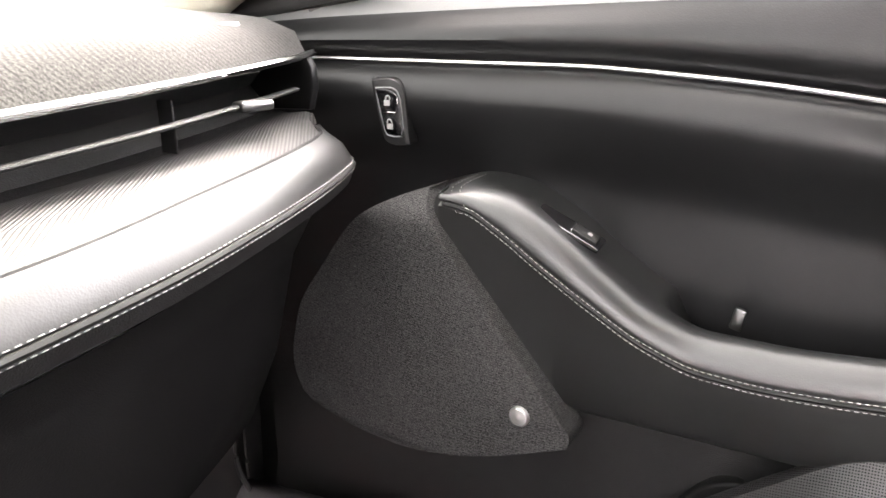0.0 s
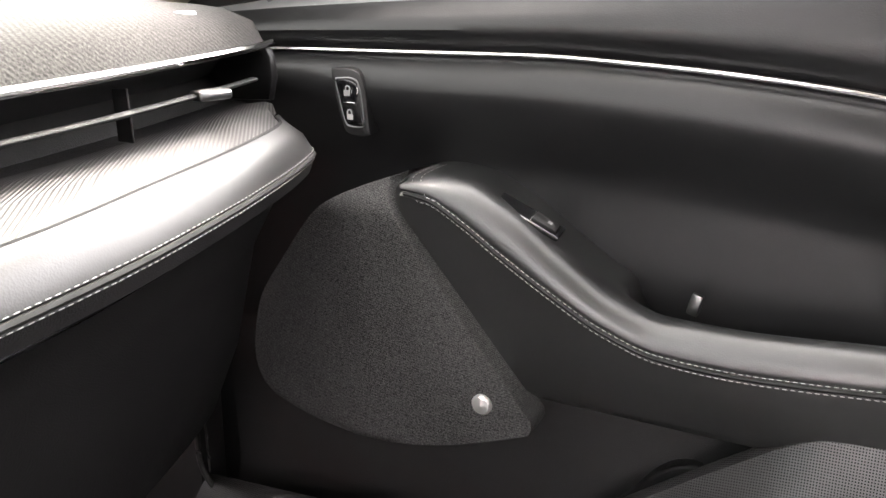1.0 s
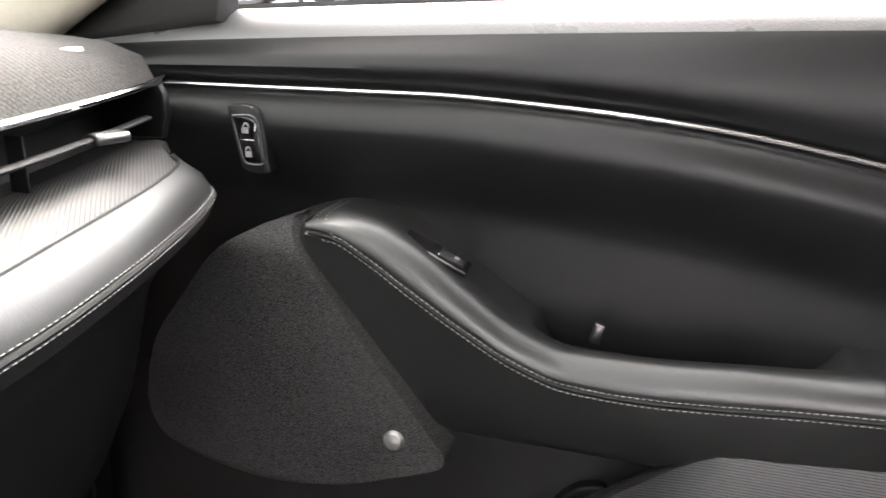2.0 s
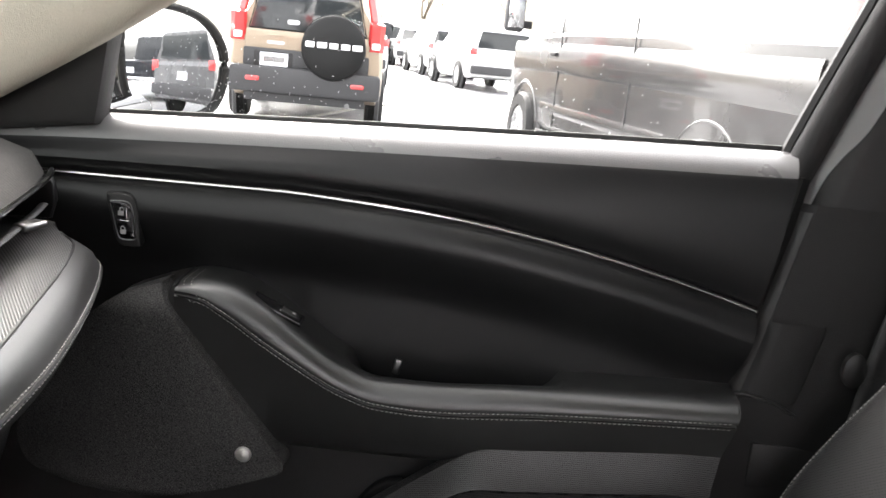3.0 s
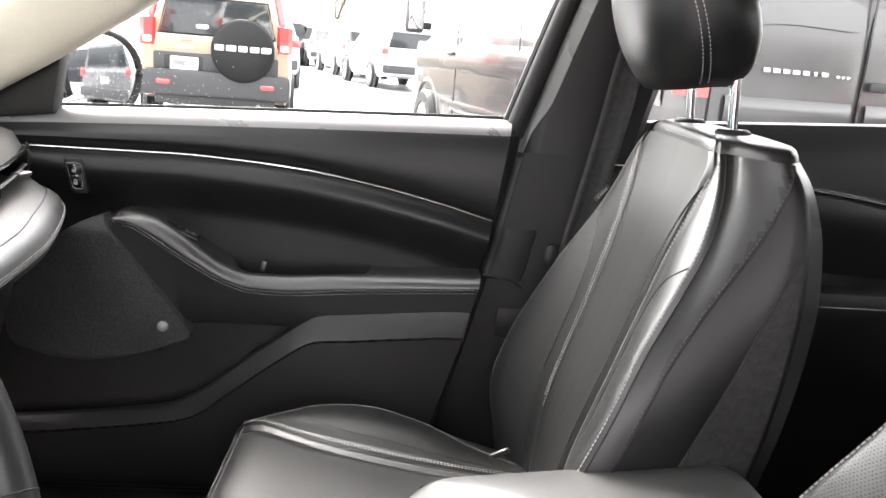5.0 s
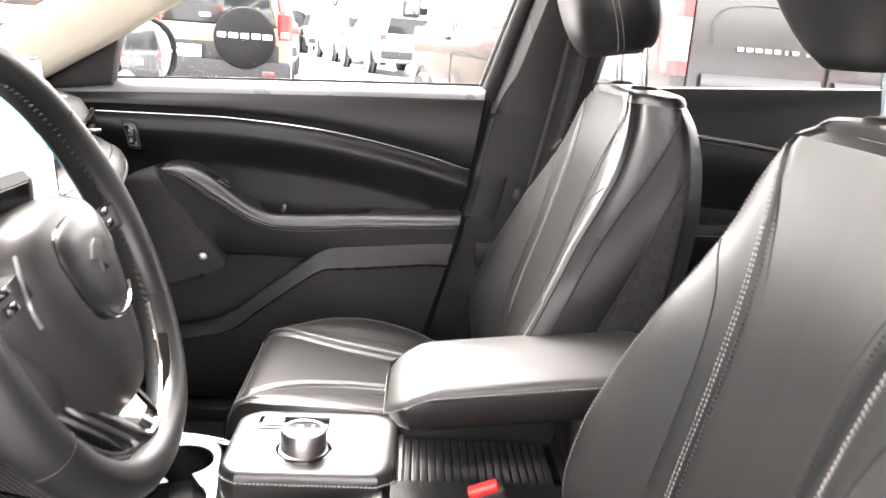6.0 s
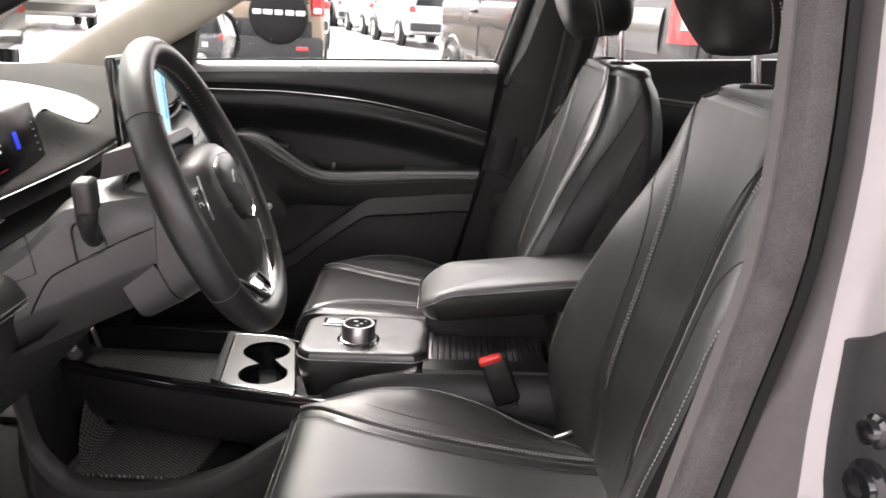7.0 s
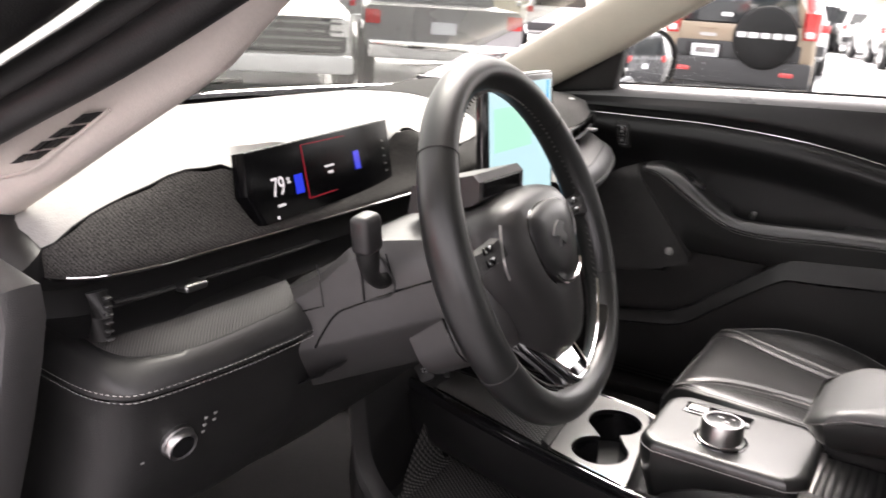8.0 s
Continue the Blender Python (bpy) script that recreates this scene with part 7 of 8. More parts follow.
part("tray_front", block((-0.24, 0.105, 0.535), (0.10, 0.17, 0.075), 0.012, 3), PLASTIC, con)
part("bridge_body", prism([(-0.28, 0.056), (-0.17, 0.040), (0.0, -0.012), (0.16, -0.060), (0.30, -0.088), (0.30, 0.10), (0.20, 0.140), (0.0, 0.170), (-0.28, 0.184)], "z", 0.448, 0.504, 0.006), PLASTIC, con)
sock = part("socket_cover", block((0, 0, 0), (0.034, 0.036, 0.010), 0.004, 2, frame_of((-0.150, 0.040, 0.556), (0.25, 0.97, 0.0), (-0.62, 0.1, 0.78))), GREYPLASTIC, con, "12 V socket cover")
words("socket_text", "12V", 0.012, frame_of((-0.146, 0.040, 0.5625), (0.25, 0.97, 0.0), (-0.62, 0.1, 0.78)), WHITEINK, sock)
part("console_pull", tube(cr([(-0.130, 0.086, 0.586), (-0.112, 0.056, 0.583), (-0.089, 0.019, 0.574)], 8), 0.0042, 8, flat=0.6), SATIN, con, "small silver tab")
# lower bin under the bridge, open to the driver's side
part("bin_floor", prism([(-0.085, -0.150), (0.20, -0.150), (0.20, 0.13), (-0.085, 0.13)], "z", 0.405, 0.414), PLASTIC, con)
part("bin_mat", prism([(-0.085, -0.132), (0.085, -0.136), (0.108, -0.12), (0.125, 0.0), (0.12, 0.08), (-0.085, 0.09)], "z", 0.4145, 0.420), MATGRID, con, "grid-textured rubber bin mat")
part("bin_ramp", loft([[(x + 0.010 * (y - y0), y, z) for y in np.linspace(y0, 0.01, 8)] for x, y0, z in cr([(-0.070, -0.128, 0.4207), (-0.084, -0.110, 0.430), (-0.095, -0.080, 0.450), (-0.104, -0.042, 0.476), (-0.110, -0.008, 0.500)], 14)]), MATGRID, con, "grid-textured mat turned up the front of the bin")
part("bin_corner", tube(cr([(-0.100, 0.022, 0.500), (-0.092, 0.030, 0.470), (-0.070, 0.036, 0.452), (-0.040, 0.036, 0.448)], 14), 0.006, 8), PLASTIC, con)
binr = cr([(-0.158, -0.152, 0.60), (-0.142, -0.160, 0.53), (-0.124, -0.165, 0.475), (-0.075, -0.168, 0.428), (0.0, -0.168, 0.416), (0.08, -0.168, 0.424), (0.172, -0.162, 0.452), (0.246, -0.150, 0.497), (0.30, -0.135, 0.53)], 46)
part("bin_rim", loft([[(x, y + dy, z + dz) for dy, dz in ((0.03, -0.004), (0.004, 0.003), (-0.008, 0.0), (-0.010, -0.020), (-0.004, -0.035), (0.03, -0.04))] for x, y, z in binr], True, True), COLUMNGREY, con, "charcoal rim of the lower bin")
part("bin_side", loft([[(x, y + 0.01, z - 0.02), (x, y - 0.004, (z + 0.31) / 2 - 0.01), (x, y + 0.02, 0.312)] for x, y, z in binr]), PLASTIC, con)
part("bin_back", prism([(-0.17, 0.32), (0.34, 0.32), (0.34, 0.50), (-0.17, 0.51)], "y", 0.128, 0.14), PLASTIC, con)
part("bin_front", loft([[(-0.165, y, 0.60), (-0.150, y, 0.50), (-0.135, y, 0.44), (-0.11, y, 0.41)] for y in np.linspace(-0.15, 0.13, 6)]), PLASTIC, con)
part("console_flank", loft([[(0.26 + 0.05 * k, -0.105, 0.31), (0.26 + 0.05 * k, -0.11, 0.46), (0.26 + 0.05 * k, -0.098, 0.53 + 0.008 * k), (0.26 + 0.05 * k, -0.085, 0.545 + 0.006 * k)] for k in range(9)]), PLASTIC, con)
# pedals and rest under the dash
pe = thing("brake_pedal", "black rubber brake pedal with a metal edge", "pedal", (-0.42, -0.38, 0.4))
part("pad", block((-0.40, -0.36, 0.47), (0.02, 0.09, 0.055), 0.006, 2, Matrix.Rotation(radians(30), 4, "Y")), RUBBER, pe)
part("arm", tube([(-0.42, -0.36, 0.48), (-0.46, -0.36, 0.60), (-0.44, -0.36, 0.72)], 0.009, 8), DARKMETAL, pe)
fm = tagged(part("floor_mat", slab([[(x, y, 0.340 + 0.22 * max(0, -0.40 - x)) for y in np.linspace(-0.62, -0.19, 12)] for x in np.linspace(-0.52, 0.18, 16)], (0, 0, -0.012)), CARPET, None), "black carpet floor mat in the driver's footwell", "floor mat")
fm2 = tagged(part("floor_mat", slab([[(x, y, 0.340 + 0.22 * max(0, -0.40 - x)) for y in np.linspace(0.19, 0.62, 12)] for x in np.linspace(-0.52, 0.18, 16)], (0, 0, -0.012)), CARPET, None), "black carpet floor mat in the passenger's footwell", "floor mat")
# kick panel lines in the passenger's footwell
part("door_gap_cover", prism([(-0.66, 0.30), (-0.24, 0.30), (-0.24, 1.0), (-0.66, 1.0)], "y", 0.745, 0.775, 0.005), PLASTIC, bpy.data.objects["wall_front"])
kp = tagged(part("kick_panel", prism([(-0.60, 0.33), (-0.30, 0.34), (-0.27, 0.40), (-0.26, 0.62), (-0.30, 0.66), (-0.60, 0.68)], "y", 0.655, 0.70, 0.012), GREYPLASTIC, None), "dark plastic kick panel beside the footwell", "kick panel")
part("panel_ridge", tube(cr([(-0.253, 0.6520, 0.615), (-0.260, 0.6520, 0.594), (-0.261, 0.6520, 0.563), (-0.262, 0.6520, 0.532), (-0.254, 0.6520, 0.510), (-0.235, 0.6520, 0.491), (-0.206, 0.6520, 0.483)], 26), 0.0032, 8), GREYPLASTIC, kp, "thin raised edge of the kick panel")
part("panel_ridge", tube(cr([(-0.243, 0.6520, 0.611), (-0.246, 0.6520, 0.581), (-0.247, 0.6520, 0.550), (-0.247, 0.6520, 0.519)], 12), 0.0018, 6), GREYPLASTIC, kp)

# ---- outside ----
OUT = Matrix.Translation((-1.0, 6, 0.02)) @ Matrix.Rotation(radians(1.2), 4, "Y") @ Matrix.Translation((1.0, -6, 0))
struct_rows = [[OUT @ Vector((x, y, 0.015 * math.sin(x * 0.7) * math.sin(y * 0.5))) for x in list(np.linspace(-30, 30, 31))] for y in list(np.linspace(-30, 60, 46))]
g = bmesh.new()
far = [OUT @ Vector(p) for p in ((-900, -900, -0.05), (900, -900, -0.05), (900, 1500, -0.05), (-900, 1500, -0.05))]
loft(struct_rows, bm=g)
struct("ground", g, ASPHALT, "wide damp grey parking lot asphalt", "asphalt")
g2 = bmesh.new()
g2.faces.new([g2.verts.new(p) for p in far])
struct("ground_far", g2, ASPHALT, "grey ground running out to the horizon", "ground", smooth=False)


def wheel(parent, x, y, r, w, side):
    tm = Matrix.Translation((x, y, r)) @ Matrix.Rotation(radians(-90 * side), 4, "X")
    ty = part("wheel", lathe([(r * 0.62, -w / 2), (r * 0.94, -w / 2), (r, -w * 0.36), (r, w * 0.36), (r * 0.94, w / 2), (r * 0.64, w / 2), (r * 0.62, w * 0.3)], 30, tm), TYRE, parent, "black tyre")
    part("rim", lathe([(r * 0.63, w * 0.40), (r * 0.60, w * 0.46), (r * 0.56, w * 0.30), (r * 0.20, w * 0.30), (r * 0.15, w * 0.40), (0.001, w * 0.42)], 24, tm), ALLOY, ty, "alloy wheel rim")
    for k in range(5):
        a = 2 * math.pi * k / 5
        part("spoke", spoke_bm(tm, r, w, a), ALLOY, ty)


def spoke_bm(tm, r, w, a):
    b = block((r * 0.36, 0, w * 0.38), (r * 0.46, r * 0.15, w * 0.14), 0.008, 1)
    b.transform(tm @ Matrix.Rotation(a, 4, "Z"))
    return b


def vehicle(name, label, m, L, W, stations, paint, wheels, r=0.34, tail=None, clad=None, side_glass=None, group="", arch=1.16, arch_paint=None):
    """A car from cross sections along its length: (x, bottom, belt, roof, half width at belt, half width at roof)."""
    v = thing(name, label, "car", m=m, group=group)
    rows, gl = [], []
    for x, zb, zt, zr, wb, wr in stations:
        rows.append([(x, -wb * 0.93, zb), (x, -wb, zb + 0.12), (x, -wb * 1.005, zb + 0.5 * (zt - zb)), (x, -wb * 0.985, zt - 0.04), (x, -wb * 0.95, zt),
                     (x, wb * 0.95, zt), (x, wb * 0.985, zt - 0.04), (x, wb * 1.005, zb + 0.5 * (zt - zb)), (x, wb, zb + 0.12), (x, wb * 0.93, zb)])
    part("body", loft(rows, True, True), paint, v, angle=30)
    cab = [s for s in stations if s[3] > s[2] + 0.02]
    rows = [[(x, -wb * 0.945, zt - 0.01), (x, -wr - 0.02, zr - 0.10), (x, -wr, zr - 0.03), (x, -wr * 0.8, zr), (x, wr * 0.8, zr), (x, wr, zr - 0.03), (x, wr + 0.02, zr - 0.10), (x, wb * 0.945, zt - 0.01)] for x, zb, zt, zr, wb, wr in cab]
    part("cabin", loft(rows, True, True), paint, v, angle=30)
    if side_glass:
        for s in (-1, 1):
            for x0, x1 in side_glass:
                def at(x):
                    return [interp(x, [(q[0], q[k]) for q in cab]) for k in range(6)]
                pts = []
                for x, lo in ((x0, 0), (x1, 0), (x1, 1), (x0, 1)):
                    q = at(x)
                    f = 0.08 if lo == 0 else 0.80
                    yb, yt = q[4] * 0.945, q[5] + 0.02
                    pts.append((x, s * (yb + (yt - yb) * f + 0.006), q[2] + (q[3] - 0.10 - q[2]) * (f if lo == 0 else 1.0)))
                b = bmesh.new()
                a_ = [b.verts.new(p) for p in pts]
                c_ = [b.verts.new((p[0], p[1] - s * 0.02, p[2])) for p in pts]
                b.faces.new(a_), b.faces.new(list(reversed(c_)))
                for i in range(4):
                    b.faces.new((a_[i], c_[i], c_[(i + 1) % 4], a_[(i + 1) % 4]))
                part("side_window", b, CARGLASS, v, "dark side window", smooth=False)
    for wx in wheels:
        for s in (-1, 1):
            y = s * (W / 2 - 0.10)
            tm = Matrix.Translation((wx, s * (W / 2 - 0.05), r)) @ Matrix.Rotation(radians(-90 * s), 4, "X")
            part("wheel_well", lathe([(r * arch * 0.97, -0.08), (r * arch * 0.97, 0.034), (r * 1.0, 0.034), (r * 1.0, -0.08)], 28, tm), RUBBER, v, "dark wheel well")
            part("wheel_arch", lathe([(r * arch * 1.10, 0.0), (r * arch * 1.07, 0.040), (r * arch, 0.058), (r * arch * 0.95, 0.050), (r * arch * 0.95, -0.02)], 36, tm), arch_paint or clad or GLOSSBLACK, v, "flared wheel arch")
            wheel(v, wx, y + s * 0.045, r, 0.22, s)
    return v


def face(parent, name, x, pts, material, depth=0.03, label="", bevel=0.008):
    """A raised panel on a rear face: outline of (y, z), standing off towards the rear."""
    return part(name, prism(pts, "x", x, x - depth, bevel), material, parent, label)


def rect(y0, z0, y1, z1, r=0.02):
    return rounded(y0, z0, y1, z1, min(r, 0.45 * min(y1 - y0, z1 - z0)), 3)


# the bronze sport utility with a spare wheel on its tailgate
CM = OUT @ pose(-1.93, 9.6, 0.02, 0, 0, 100)
crv = vehicle("parked_suv", "bronze parked SUV with grey bumper and spare wheel cover", CM, 4.5, 1.78,
              [(0.0, 0.38, 0.98, 0.99, 0.84, 0.6), (0.06, 0.34, 1.05, 1.50, 0.88, 0.60), (0.20, 0.30, 1.07, 1.66, 0.89, 0.63), (1.6, 0.28, 1.05, 1.68, 0.89, 0.64), (2.5, 0.28, 1.02, 1.62, 0.89, 0.63), (3.1, 0.28, 0.99, 1.02, 0.88, 0.6), (4.2, 0.30, 0.88, 0.89, 0.84, 0.6), (4.5, 0.36, 0.70, 0.71, 0.74, 0.5)],
              TAN, (0.85, 3.45), 0.35, clad=CLADDING, side_glass=((0.35, 0.95), (1.05, 1.85), (1.95, 2.6)))
face(crv, "bumper", 0.03, rect(-0.87, 0.36, 0.87, 0.66, 0.05), CLADDING, 0.15, "grey plastic rear bumper", 0.03)
face(crv, "lower_valance", 0.06, rect(-0.70, 0.26, 0.70, 0.40, 0.03), CLADDING, 0.10)
face(crv, "tailgate_lower", 0.02, rect(-0.72, 0.64, 0.72, 0.86, 0.02), CLADDING, 0.05, "grey tailgate cladding")
face(crv, "tailgate_panel", 0.02, rect(-0.70, 0.86, 0.70, 1.07, 0.02), TAN, 0.045, "bronze tailgate panel")
part("rear_window", loft([[(0.052 - 0.006 * f, y * (0.66 - 0.10 * f), 1.09 + 0.40 * f) for y in (-1, -0.5, 0, 0.5, 1)] for f in (0, 0.5, 1)]), CARGLASS, crv, "dark rear window")
part("window_rubber", tube([(0.048 - 0.006 * f, y * (0.675 - 0.10 * f), 1.08 + 0.42 * f) for y, f in ((-1, 0), (0, 0), (1, 0), (1, 1), (0, 1), (-1, 1))], 0.014, 6, closed=True), RUBBER, crv)
for s in (-1, 1):
    lamp = part("tail_light", loft([[(x, s * y, z) for x, y in ((0.02, 0.70), (-0.02, 0.73), (-0.015, 0.83), (0.05, 0.885), (0.16, 0.885))] for z in np.linspace(0.93, 1.24, 5)] + [[(x + 0.05 + 0.12 * (z - 1.24), s * (y - 0.22 * (z - 1.24)), z) for x, y in ((0.02, 0.72), (-0.02, 0.74), (-0.015, 0.80), (0.05, 0.845), (0.12, 0.845))] for z in np.linspace(1.27, 1.58, 5)]), LAMPRED, crv, "tall red tail light")
    face(crv, "reverse_lens", -0.020, rect(min(s * 0.74, s * 0.84), 0.955, max(s * 0.74, s * 0.84), 1.03), LAMPWHITE, 0.01, "clear lens", 0.002)
    face(crv, "reflector", -0.12, rect(min(s * 0.52, s * 0.68), 0.49, max(s * 0.52, s * 0.68), 0.545), LAMPRED, 0.012, "red reflector", 0.003)
sp_ = part("spare_wheel_cover", lathe([(0.365, -0.10), (0.372, -0.02), (0.360, 0.04), (0.33, 0.065), (0.15, 0.075), (0.001, 0.078)], 48, Matrix.Translation((-0.12, -0.305, 0.93)) @ Matrix.Rotation(radians(-90), 4, "Y")), RUBBER, crv, "black spare wheel cover")
for k in range(5):
    w = (0.105, 0.115, 0.10, 0.105, 0.115)[k]
    y = -0.305 + 0.27 - 0.135 * k
    face(crv, "lettering_bar", -0.193, rect(y - w / 2, 0.925, y + w / 2, 0.99, 0.012), WHITEINK, 0.006, "white bar in place of lettering", 0.0)
face(crv, "plate_recess", -0.02, rect(0.16, 0.645, 0.60, 0.83), PLASTIC, 0.012, "", 0.002)
pt = face(crv, "number_plate", -0.034, rect(0.21, 0.665, 0.53, 0.815, 0.01), PLATE, 0.006, "pale number plate", 0.0)
face(crv, "plate_bar", -0.0405, rect(0.25, 0.71, 0.49, 0.77, 0.004), DARKMETAL, 0.001, "", 0.0)
face(crv, "tailgate_handle", -0.03, rect(0.28, 1.0, 0.46, 1.025), TAN, 0.012, "", 0.003)
face(crv, "model_bar", -0.03, rect(0.26, 0.91, 0.46, 0.95), SATIN, 0.004, "", 0.0)
face(crv, "window_sticker", -0.0, rect(0.10, 1.15, 0.24, 1.2), WHITEINK, 0.01, "", 0.0)
part("exhaust", tube([(0.1, -0.5, 0.28), (-0.08, -0.5, 0.28)], 0.03, 12), DARKMETAL, crv)

# the grey van beside it: its side through the front window, its rear doors through the rear one
VH = 105.0
VM = OUT @ Matrix.Translation((2.88, 3.92, 0.02)) @ Matrix.Rotation(radians(VH), 4, "Z")
van = vehicle("parked_van", "dark grey panel van with red and clear tail lights", VM, 6.1, 2.06,
              [(0.0, 0.45, 1.30, 2.05, 1.0, 0.84), (0.05, 0.42, 1.32, 2.12, 1.025, 0.88), (1.5, 0.36, 1.33, 2.16, 1.03, 0.90), (3.8, 0.36, 1.33, 2.16, 1.03, 0.90), (4.6, 0.36, 1.30, 2.05, 1.03, 0.84), (5.3, 0.36, 1.24, 1.50, 1.02, 0.80), (5.55, 0.38, 1.20, 1.21, 1.0, 0.8), (5.95, 0.40, 1.05, 1.06, 0.93, 0.6), (6.1, 0.45, 0.85, 0.86, 0.85, 0.5)],
              VANGREY, (1.25, 5.0), 0.36, clad=CLADDING, side_glass=((4.25, 5.15),), arch=1.30, arch_paint=VANGREY)
for s in (-1, 1):
    # pressed side panels, rubbing strip, seams
    part("side_pressing", loft([[(x, s * (1.030 + dy), z) for z, dy in ((1.22, -0.004), (1.17, 0.008), (1.06, 0.012), (0.98, 0.008), (0.94, -0.004))] for x in np.linspace(0.3, 5.5, 12)]), VANGREY, van, "pressed swage along the side")
    part("rub_strip", loft([[(x, s * (1.026 + dy), z) for z, dy in ((0.70, -0.004), (0.67, 0.010), (0.62, 0.014), (0.585, 0.010), (0.56, -0.004))] for x in np.linspace(1.80, 4.45, 8)]), VANGREY, van, "pressed rib low on the side")
    part("sill_strip", block((3.1, s * 1.02, 0.38), (2.8, 0.05, 0.06), 0.012), CLADDING, van)
    for x in (2.45, 4.05):
        part("door_seam", block((x, s * 1.034, 0.95), (0.005, 0.010, 0.95), 0), CLADDING, van)
    part("door_handle", block((4.2, s * 1.045, 1.12), (0.16, 0.035, 0.035), 0.01), PLASTIC, van, "black door handle")
    mir = part("wing_mirror", block((5.1, s * 1.20, 1.48), (0.12, 0.20, 0.36), 0.04, 3), CLADDING, van, "large black wing mirror")
    part("mirror_lens", block((5.035, s * 1.20, 1.49), (0.006, 0.16, 0.30), 0.02, 2), MIRROR, mir)
    part("mirror_arm", block((5.12, s * 1.07, 1.38), (0.08, 0.12, 0.08), 0.015, 2), PLASTIC, mir)
    tl = part("tail_light", loft([[(x, s * y, z) for x, y in ((0.05, 0.950), (-0.02, 0.955), (-0.015, 1.01), (0.04, 1.045), (0.18, 1.045))] for z in (1.02, 1.04, 1.3, 1.58, 1.60)]), LAMPRED, van, "tall red and clear tail light")
    part("clear_lens", loft([[(x, s * y, z) for x, y in ((0.0, 0.960), (-0.026, 0.962), (-0.022, 1.010), (0.036, 1.0475))] for z in (1.10, 1.12, 1.30, 1.33)]), LAMPWHITE, tl)
    part("rear_door", loft([[(-0.022 + 0.010 * abs(u - 0.5) * 2 + (0.10 * max(0, z - 1.35) ** 1.3), s * (0.012 + 0.925 * u), z) for u in np.linspace(0, 1, 10)] for z in np.linspace(0.52, 2.0, 16)]), VANGREY, van, "plain grey rear door")
    part("door_pressing", tube(cr([(-0.03, s * 0.10, 1.42), (-0.032, s * 0.60, 1.42), (-0.03, s * 0.80, 1.36), (-0.03, s * 0.82, 1.20)], 16), 0.003, 6), VANGREY, van)
    part("door_ridge", loft([[(-0.024 - d, s * y, z) for z, d in ((0.90, 0), (0.92, 0.012), (1.02, 0.012), (1.04, 0))] for y in np.linspace(0.05, 0.86, 6)]), VANGREY, van)
part("rear_seam", block((-0.026, 0, 1.25), (0.006, 0.012, 1.5), 0), GLOSSBLACK, van)
part("rear_handle", block((-0.045, 0.10 * -1, 1.14), (0.03, 0.14, 0.05), 0.01), PLASTIC, van, "black rear door handle")
part("rear_bumper", block((-0.03, 0, 0.48), (0.18, 1.96, 0.18), 0.04, 3), CLADDING, van, "black rear step bumper")
for k, w in enumerate((0.055, 0.06, 0.06, 0.06, 0.055, 0.025, 0.055)):
    part("lettering_bar", block((-0.030, 0.63 - 0.062 * k, 1.185), (0.006, w * 0.8, 0.024), 0.002, 1), CHROME, van, "bright bar in place of lettering")
for k in range(3):
    part("lettering_bar", block((-0.030, 0.17 - 0.035 * k, 1.178), (0.006, 0.024, 0.016), 0.002, 1), CHROME, van)


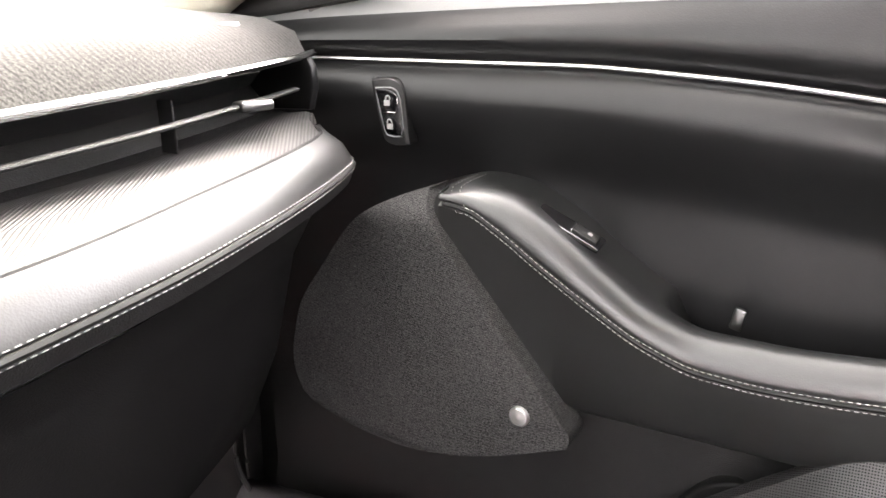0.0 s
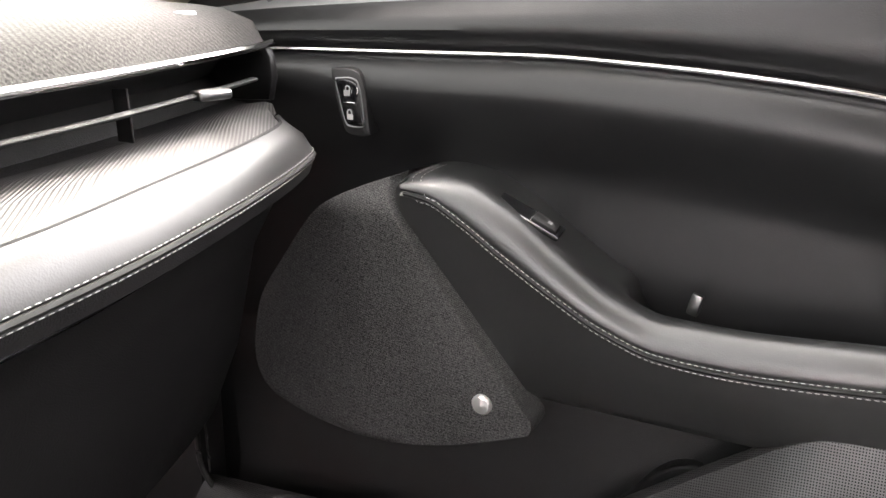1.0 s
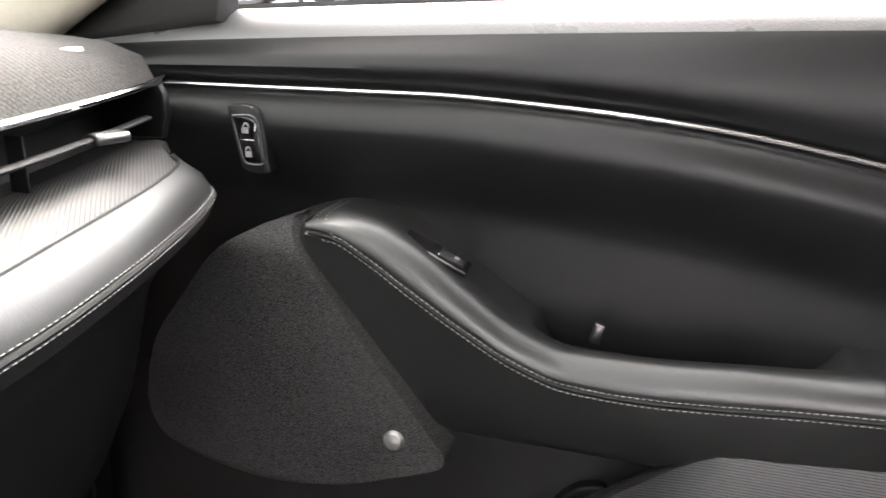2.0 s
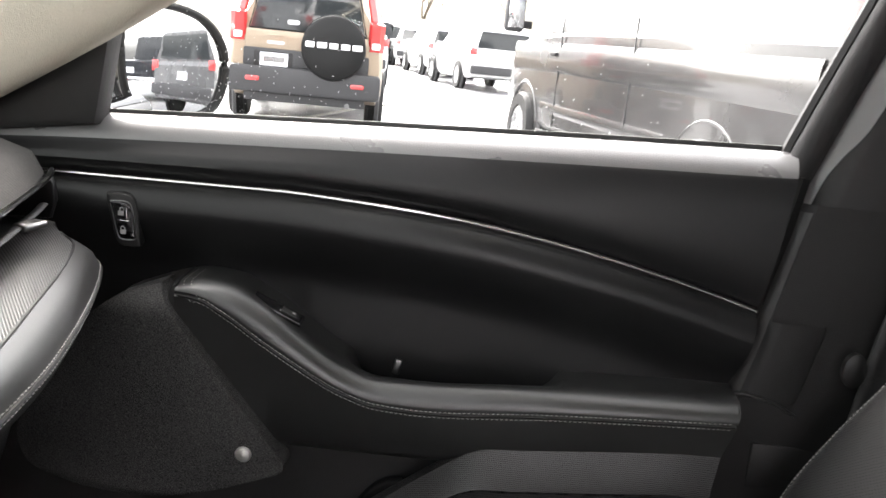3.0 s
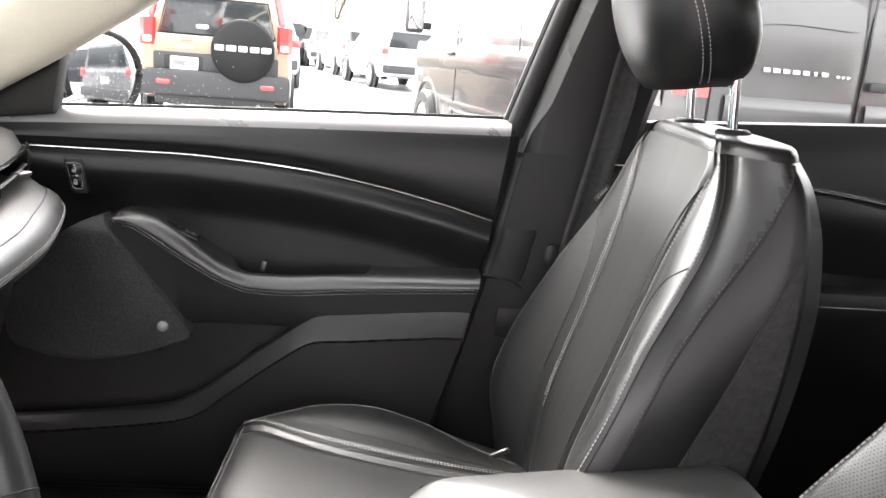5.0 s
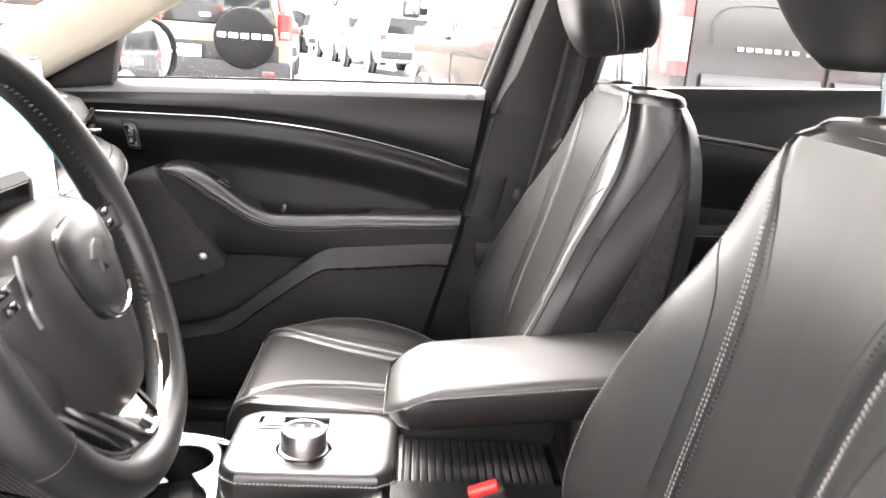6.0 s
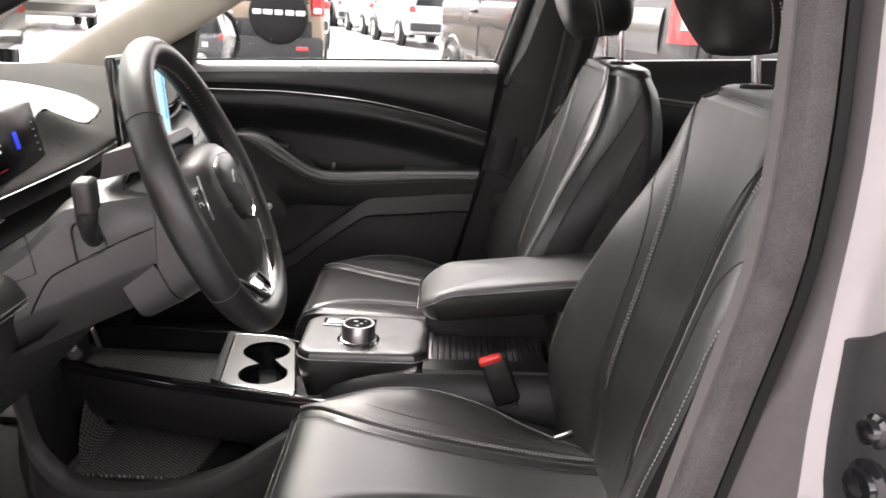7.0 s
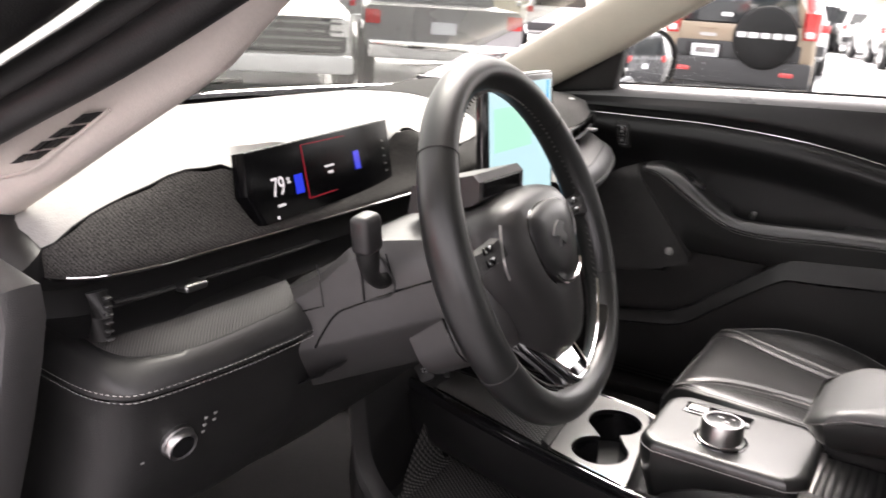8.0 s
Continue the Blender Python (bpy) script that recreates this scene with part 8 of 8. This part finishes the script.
def plain_suv(name, label, M, paint, pickup=False, group="parked cars"):
    if pickup:
        st = [(0.0, 0.55, 1.05, 1.06, 0.95, 0.7), (2.0, 0.45, 1.08, 1.09, 0.97, 0.7), (2.05, 0.45, 1.10, 1.80, 0.97, 0.72), (2.4, 0.45, 1.12, 1.88, 0.97, 0.74), (3.6, 0.45, 1.12, 1.86, 0.97, 0.74), (4.3, 0.45, 1.10, 1.14, 0.96, 0.7), (5.5, 0.5, 1.05, 1.06, 0.92, 0.6), (5.7, 0.55, 0.85, 0.86, 0.86, 0.6)]
        sg, wh, L = ((2.2, 2.9), (3.0, 3.9)), (1.1, 4.6), 5.7
    else:
        st = [(0.0, 0.40, 1.0, 1.01, 0.90, 0.6), (0.08, 0.36, 1.08, 1.60, 0.94, 0.66), (0.35, 0.32, 1.10, 1.73, 0.95, 0.69), (2.2, 0.30, 1.08, 1.76, 0.95, 0.70), (3.0, 0.30, 1.06, 1.66, 0.95, 0.69), (3.6, 0.30, 1.04, 1.07, 0.94, 0.6), (4.6, 0.34, 0.95, 0.96, 0.90, 0.6), (4.9, 0.42, 0.75, 0.76, 0.80, 0.5)]
        sg, wh, L = ((0.45, 1.15), (1.25, 2.1), (2.2, 3.05)), (0.95, 3.9), 4.9
    v = vehicle(name, label, M, L, 1.92, st, paint, wh, 0.37, clad=CLADDING, side_glass=sg, group=group)
    z0 = 0.62 if pickup else 0.72
    face(v, "bumper", 0.04, rect(-0.90, 0.45, 0.90, 0.66, 0.04), CHROME if pickup else CLADDING, 0.14, "rear bumper", 0.02)
    for s in (-1, 1):
        face(v, "tail_light", 0.0, rect(min(s * 0.76, s * 0.94), z0 + 0.22, max(s * 0.76, s * 0.94), z0 + 0.38), LAMPRED, 0.03, "red tail light", 0.006)
    face(v, "number_plate", -0.01, rect(-0.15, 0.75, 0.15, 0.89, 0.01), PLATE, 0.012, "pale number plate", 0.0)
    if not pickup:
        part("rear_window", loft([[(0.070 - 0.004 * f, y * (0.74 - 0.10 * f), 1.12 + 0.42 * f) for y in (-1, 0, 1)] for f in (0, 1)]), CARGLASS, v, "dark rear window")
        for s in (-1, 1):
            part("roof_rail", tube([(0.5, s * 0.62, 1.76), (0.8, s * 0.62, 1.80), (2.6, s * 0.62, 1.79), (2.9, s * 0.62, 1.73)], 0.018, 8), DARKMETAL, v, "roof rail")
    part("wing_mirror", block((3.0 if not pickup else 3.7, 1.02, 1.12), (0.12, 0.18, 0.14), 0.03, 2), paint, v)
    part("wing_mirror", block((3.0 if not pickup else 3.7, -1.02, 1.12), (0.12, 0.18, 0.14), 0.03, 2), paint, v)
    return v


plain_suv("parked_suv", "white parked SUV with dark rear bumper", OUT @ pose(0.42, 22.3, 0, 0, 0, 108), WHITEPAINT)
plain_suv("parked_suv", "white parked SUV further along the row", OUT @ pose(-1.25, 29.0, 0, 0, 0, 107), WHITEPAINT)
plain_suv("parked_suv", "white parked SUV far along the row", OUT @ pose(-3.2, 36.0, 0, 0, 0, 106), WHITEPAINT)
plain_suv("pickup_truck", "dark parked pickup truck far off", OUT @ pose(-5.6, 36, 0, 0, 0, 85), DARKPAINT, True)
plain_suv("parked_car", "white parked car beyond the bronze SUV", OUT @ pose(-3.1, 18.5, 0, 0, 0, 102), WHITEPAINT)
plain_suv("parked_suv", "dark parked SUV in the far row", OUT @ pose(-9.5, 46, 0, 0, 0, 170), DARKPAINT)
plain_suv("parked_suv", "silver parked SUV in the far row", OUT @ pose(5.0, 47, 0, 0, 0, 175), MIDGREY)
# row ahead of the windscreen
plain_suv("pickup_truck", "grey parked pickup truck with a bright bumper", OUT @ pose(-4.9, 7.6, 0, 0, 0, 128), MIDGREY, True)
fw = plain_suv("parked_suv", "white parked SUV facing the windscreen with a dark grille", OUT @ pose(-9.45, 9.05, 0, 0, 0, -43), WHITEPAINT)
face(fw, "grille", 5.00, rect(-0.78, 0.52, 0.78, 0.90, 0.05), CLADDING, 0.16, "wide dark front grille", 0.02)
for k in range(4):
    face(fw, "grille_bar", 5.012, rect(-0.72, 0.57 + 0.085 * k, 0.72, 0.595 + 0.085 * k, 0.01), DARKMETAL, 0.02, "", 0.0)
for s in (-1, 1):
    face(fw, "headlight", 5.006, rect(min(s * 0.60, s * 0.80), 0.70, max(s * 0.60, s * 0.80), 0.88, 0.02), LAMPWHITE, 0.03, "clear headlight", 0.004)
face(fw, "front_bumper", 5.03, rect(-0.86, 0.30, 0.86, 0.50, 0.05), WHITEPAINT, 0.2, "white front bumper", 0.03)
plain_suv("parked_suv", "white parked SUV beyond the pickup", OUT @ pose(-9.5, 21.0, 0, 0, 0, 120), WHITEPAINT)
plain_suv("parked_suv", "grey parked SUV ahead in the far row", OUT @ pose(-19.5, 17.0, 0, 0, 0, 100), MIDGREY)
plain_suv("pickup_truck", "silver parked pickup truck in the far row", OUT @ pose(-12.5, 16.5, 0, 0, 0, 170), MIDGREY, True)
plain_suv("parked_suv", "white parked SUV ahead of the car", OUT @ pose(-15.0, 2.0, 0, 0, 0, 95), WHITEPAINT)
# behind, seen in the door mirror
plain_suv("parked_suv", "silver parked SUV behind the car", OUT @ pose(5.6, 2.0, 0, 0, 0, 48), SUVGREY)
plain_suv("pickup_truck", "dark parked pickup truck behind the car", OUT @ pose(8.4, 0.8, 0, 0, 0, 28), DARKPAINT, True)

# row on the driver's side, mirrored in the grey van's flank
plain_suv("parked_car", "red parked car behind the driver's side", OUT @ pose(-2.6, -3.6, 0, 0, 0, -84), REDPAINT)
plain_suv("parked_suv", "white parked SUV behind the driver's side", OUT @ pose(0.6, -3.8, 0, 0, 0, -86), WHITEPAINT)
plain_suv("parked_suv", "dark parked SUV behind the driver's side", OUT @ pose(3.6, -4.0, 0, 0, 0, -88), DARKPAINT)

# parking lines
for k in range(10):
    bm = block((-12 + 2.8 * k, 12.2, 0.016), (0.10, 5.0, 0.008), 0)
    bm.transform(OUT @ Matrix.Rotation(radians(-8), 4, "Z"))
    part("parking_line", bm, LINEPAINT, bpy.data.objects["ground"], "worn white parking line", smooth=False)

# bare trees and a rise at the far edge
random.seed(7)
bank = bmesh.new()
loft([[OUT @ Vector((x, y, h * (1 + 0.25 * math.sin(x * 0.05)))) for x in np.linspace(-160, 160, 41)] for y, h in ((60, -0.02), (66, 1.8), (82, 4.2), (120, 8.5))], bm=bank)
struct("bank", bank, GRASS, "dull winter grass bank at the lot's edge", "bank")


def bare_tree(x, y, h, seed):
    rnd = random.Random(seed)
    t = thing("bare_tree", "bare brown winter tree at the lot's edge", "tree", m=OUT @ pose(x, y, 1.0), group="trees at the edge")
    bm = bmesh.new()

    def limb(p, d, ln, r, depth):
        q = p + d * ln
        mid = p + d * (ln * 0.5) + Vector((rnd.uniform(-1, 1), rnd.uniform(-1, 1), 0)) * ln * 0.06
        tube([p, mid, q], [r, r * 0.8, r * 0.6], 5, bm=bm)
        if depth:
            for _ in range(3):
                nd = (d + Vector((rnd.uniform(-1, 1), rnd.uniform(-1, 1), rnd.uniform(-0.2, 0.7))) * 0.75).normalized()
                limb(q, nd, ln * rnd.uniform(0.6, 0.8), r * 0.55, depth - 1)
    limb(Vector((0, 0, -1.0)), Vector((0, 0, 1)), h * 0.32, h * 0.022, 4)
    part("trunk", bm, BARK, t, fix=False)
    tw = bmesh.new()
    for _ in range(520):
        c = Vector((rnd.gauss(0, h * 0.20), rnd.gauss(0, h * 0.20), h * rnd.uniform(0.35, 0.95)))
        d = Vector((rnd.uniform(-1, 1), rnd.uniform(-1, 1), rnd.uniform(0, 1))).normalized() * h * 0.05
        s = d.cross(Vector((0, 0, 1))).normalized() * h * 0.0035
        vs = [tw.verts.new(c - d), tw.verts.new(c + s), tw.verts.new(c + d), tw.verts.new(c - s)]
        tw.faces.new(vs)
    part("crown", tw, LEAF, t, "thin brown twigs", fix=False, smooth=False)


for k in range(26):
    bare_tree(-100 + 7.7 * k + random.uniform(-2, 2), 66 + random.uniform(0, 25), random.uniform(7, 12), k)

# rain drops on the passenger's window
drops = bmesh.new()
rnd = random.Random(3)
for _ in range(240):
    x, z = (rnd.uniform(-0.05, 0.5) if rnd.random() < 0.35 else rnd.gauss(0.0, 0.06)), 1.035 + abs(rnd.gauss(0, 0.04))
    y = 0.7575 - (z - 1.0) * 0.11
    r = rnd.uniform(0.0003, 0.0007)
    ring = [drops.verts.new((x + r * math.cos(a), y - 0.0, z + r * 1.2 * math.sin(a))) for a in (2 * math.pi * k / 6 for k in range(6))]
    tip = drops.verts.new((x, y - r * 0.6, z))
    for i in range(6):
        drops.faces.new((ring[i], ring[(i + 1) % 6], tip))
tagged(part("rain_drops", drops, WHITEINK, None), "tiny dried drops on the side window", "drops", "", "stuff")
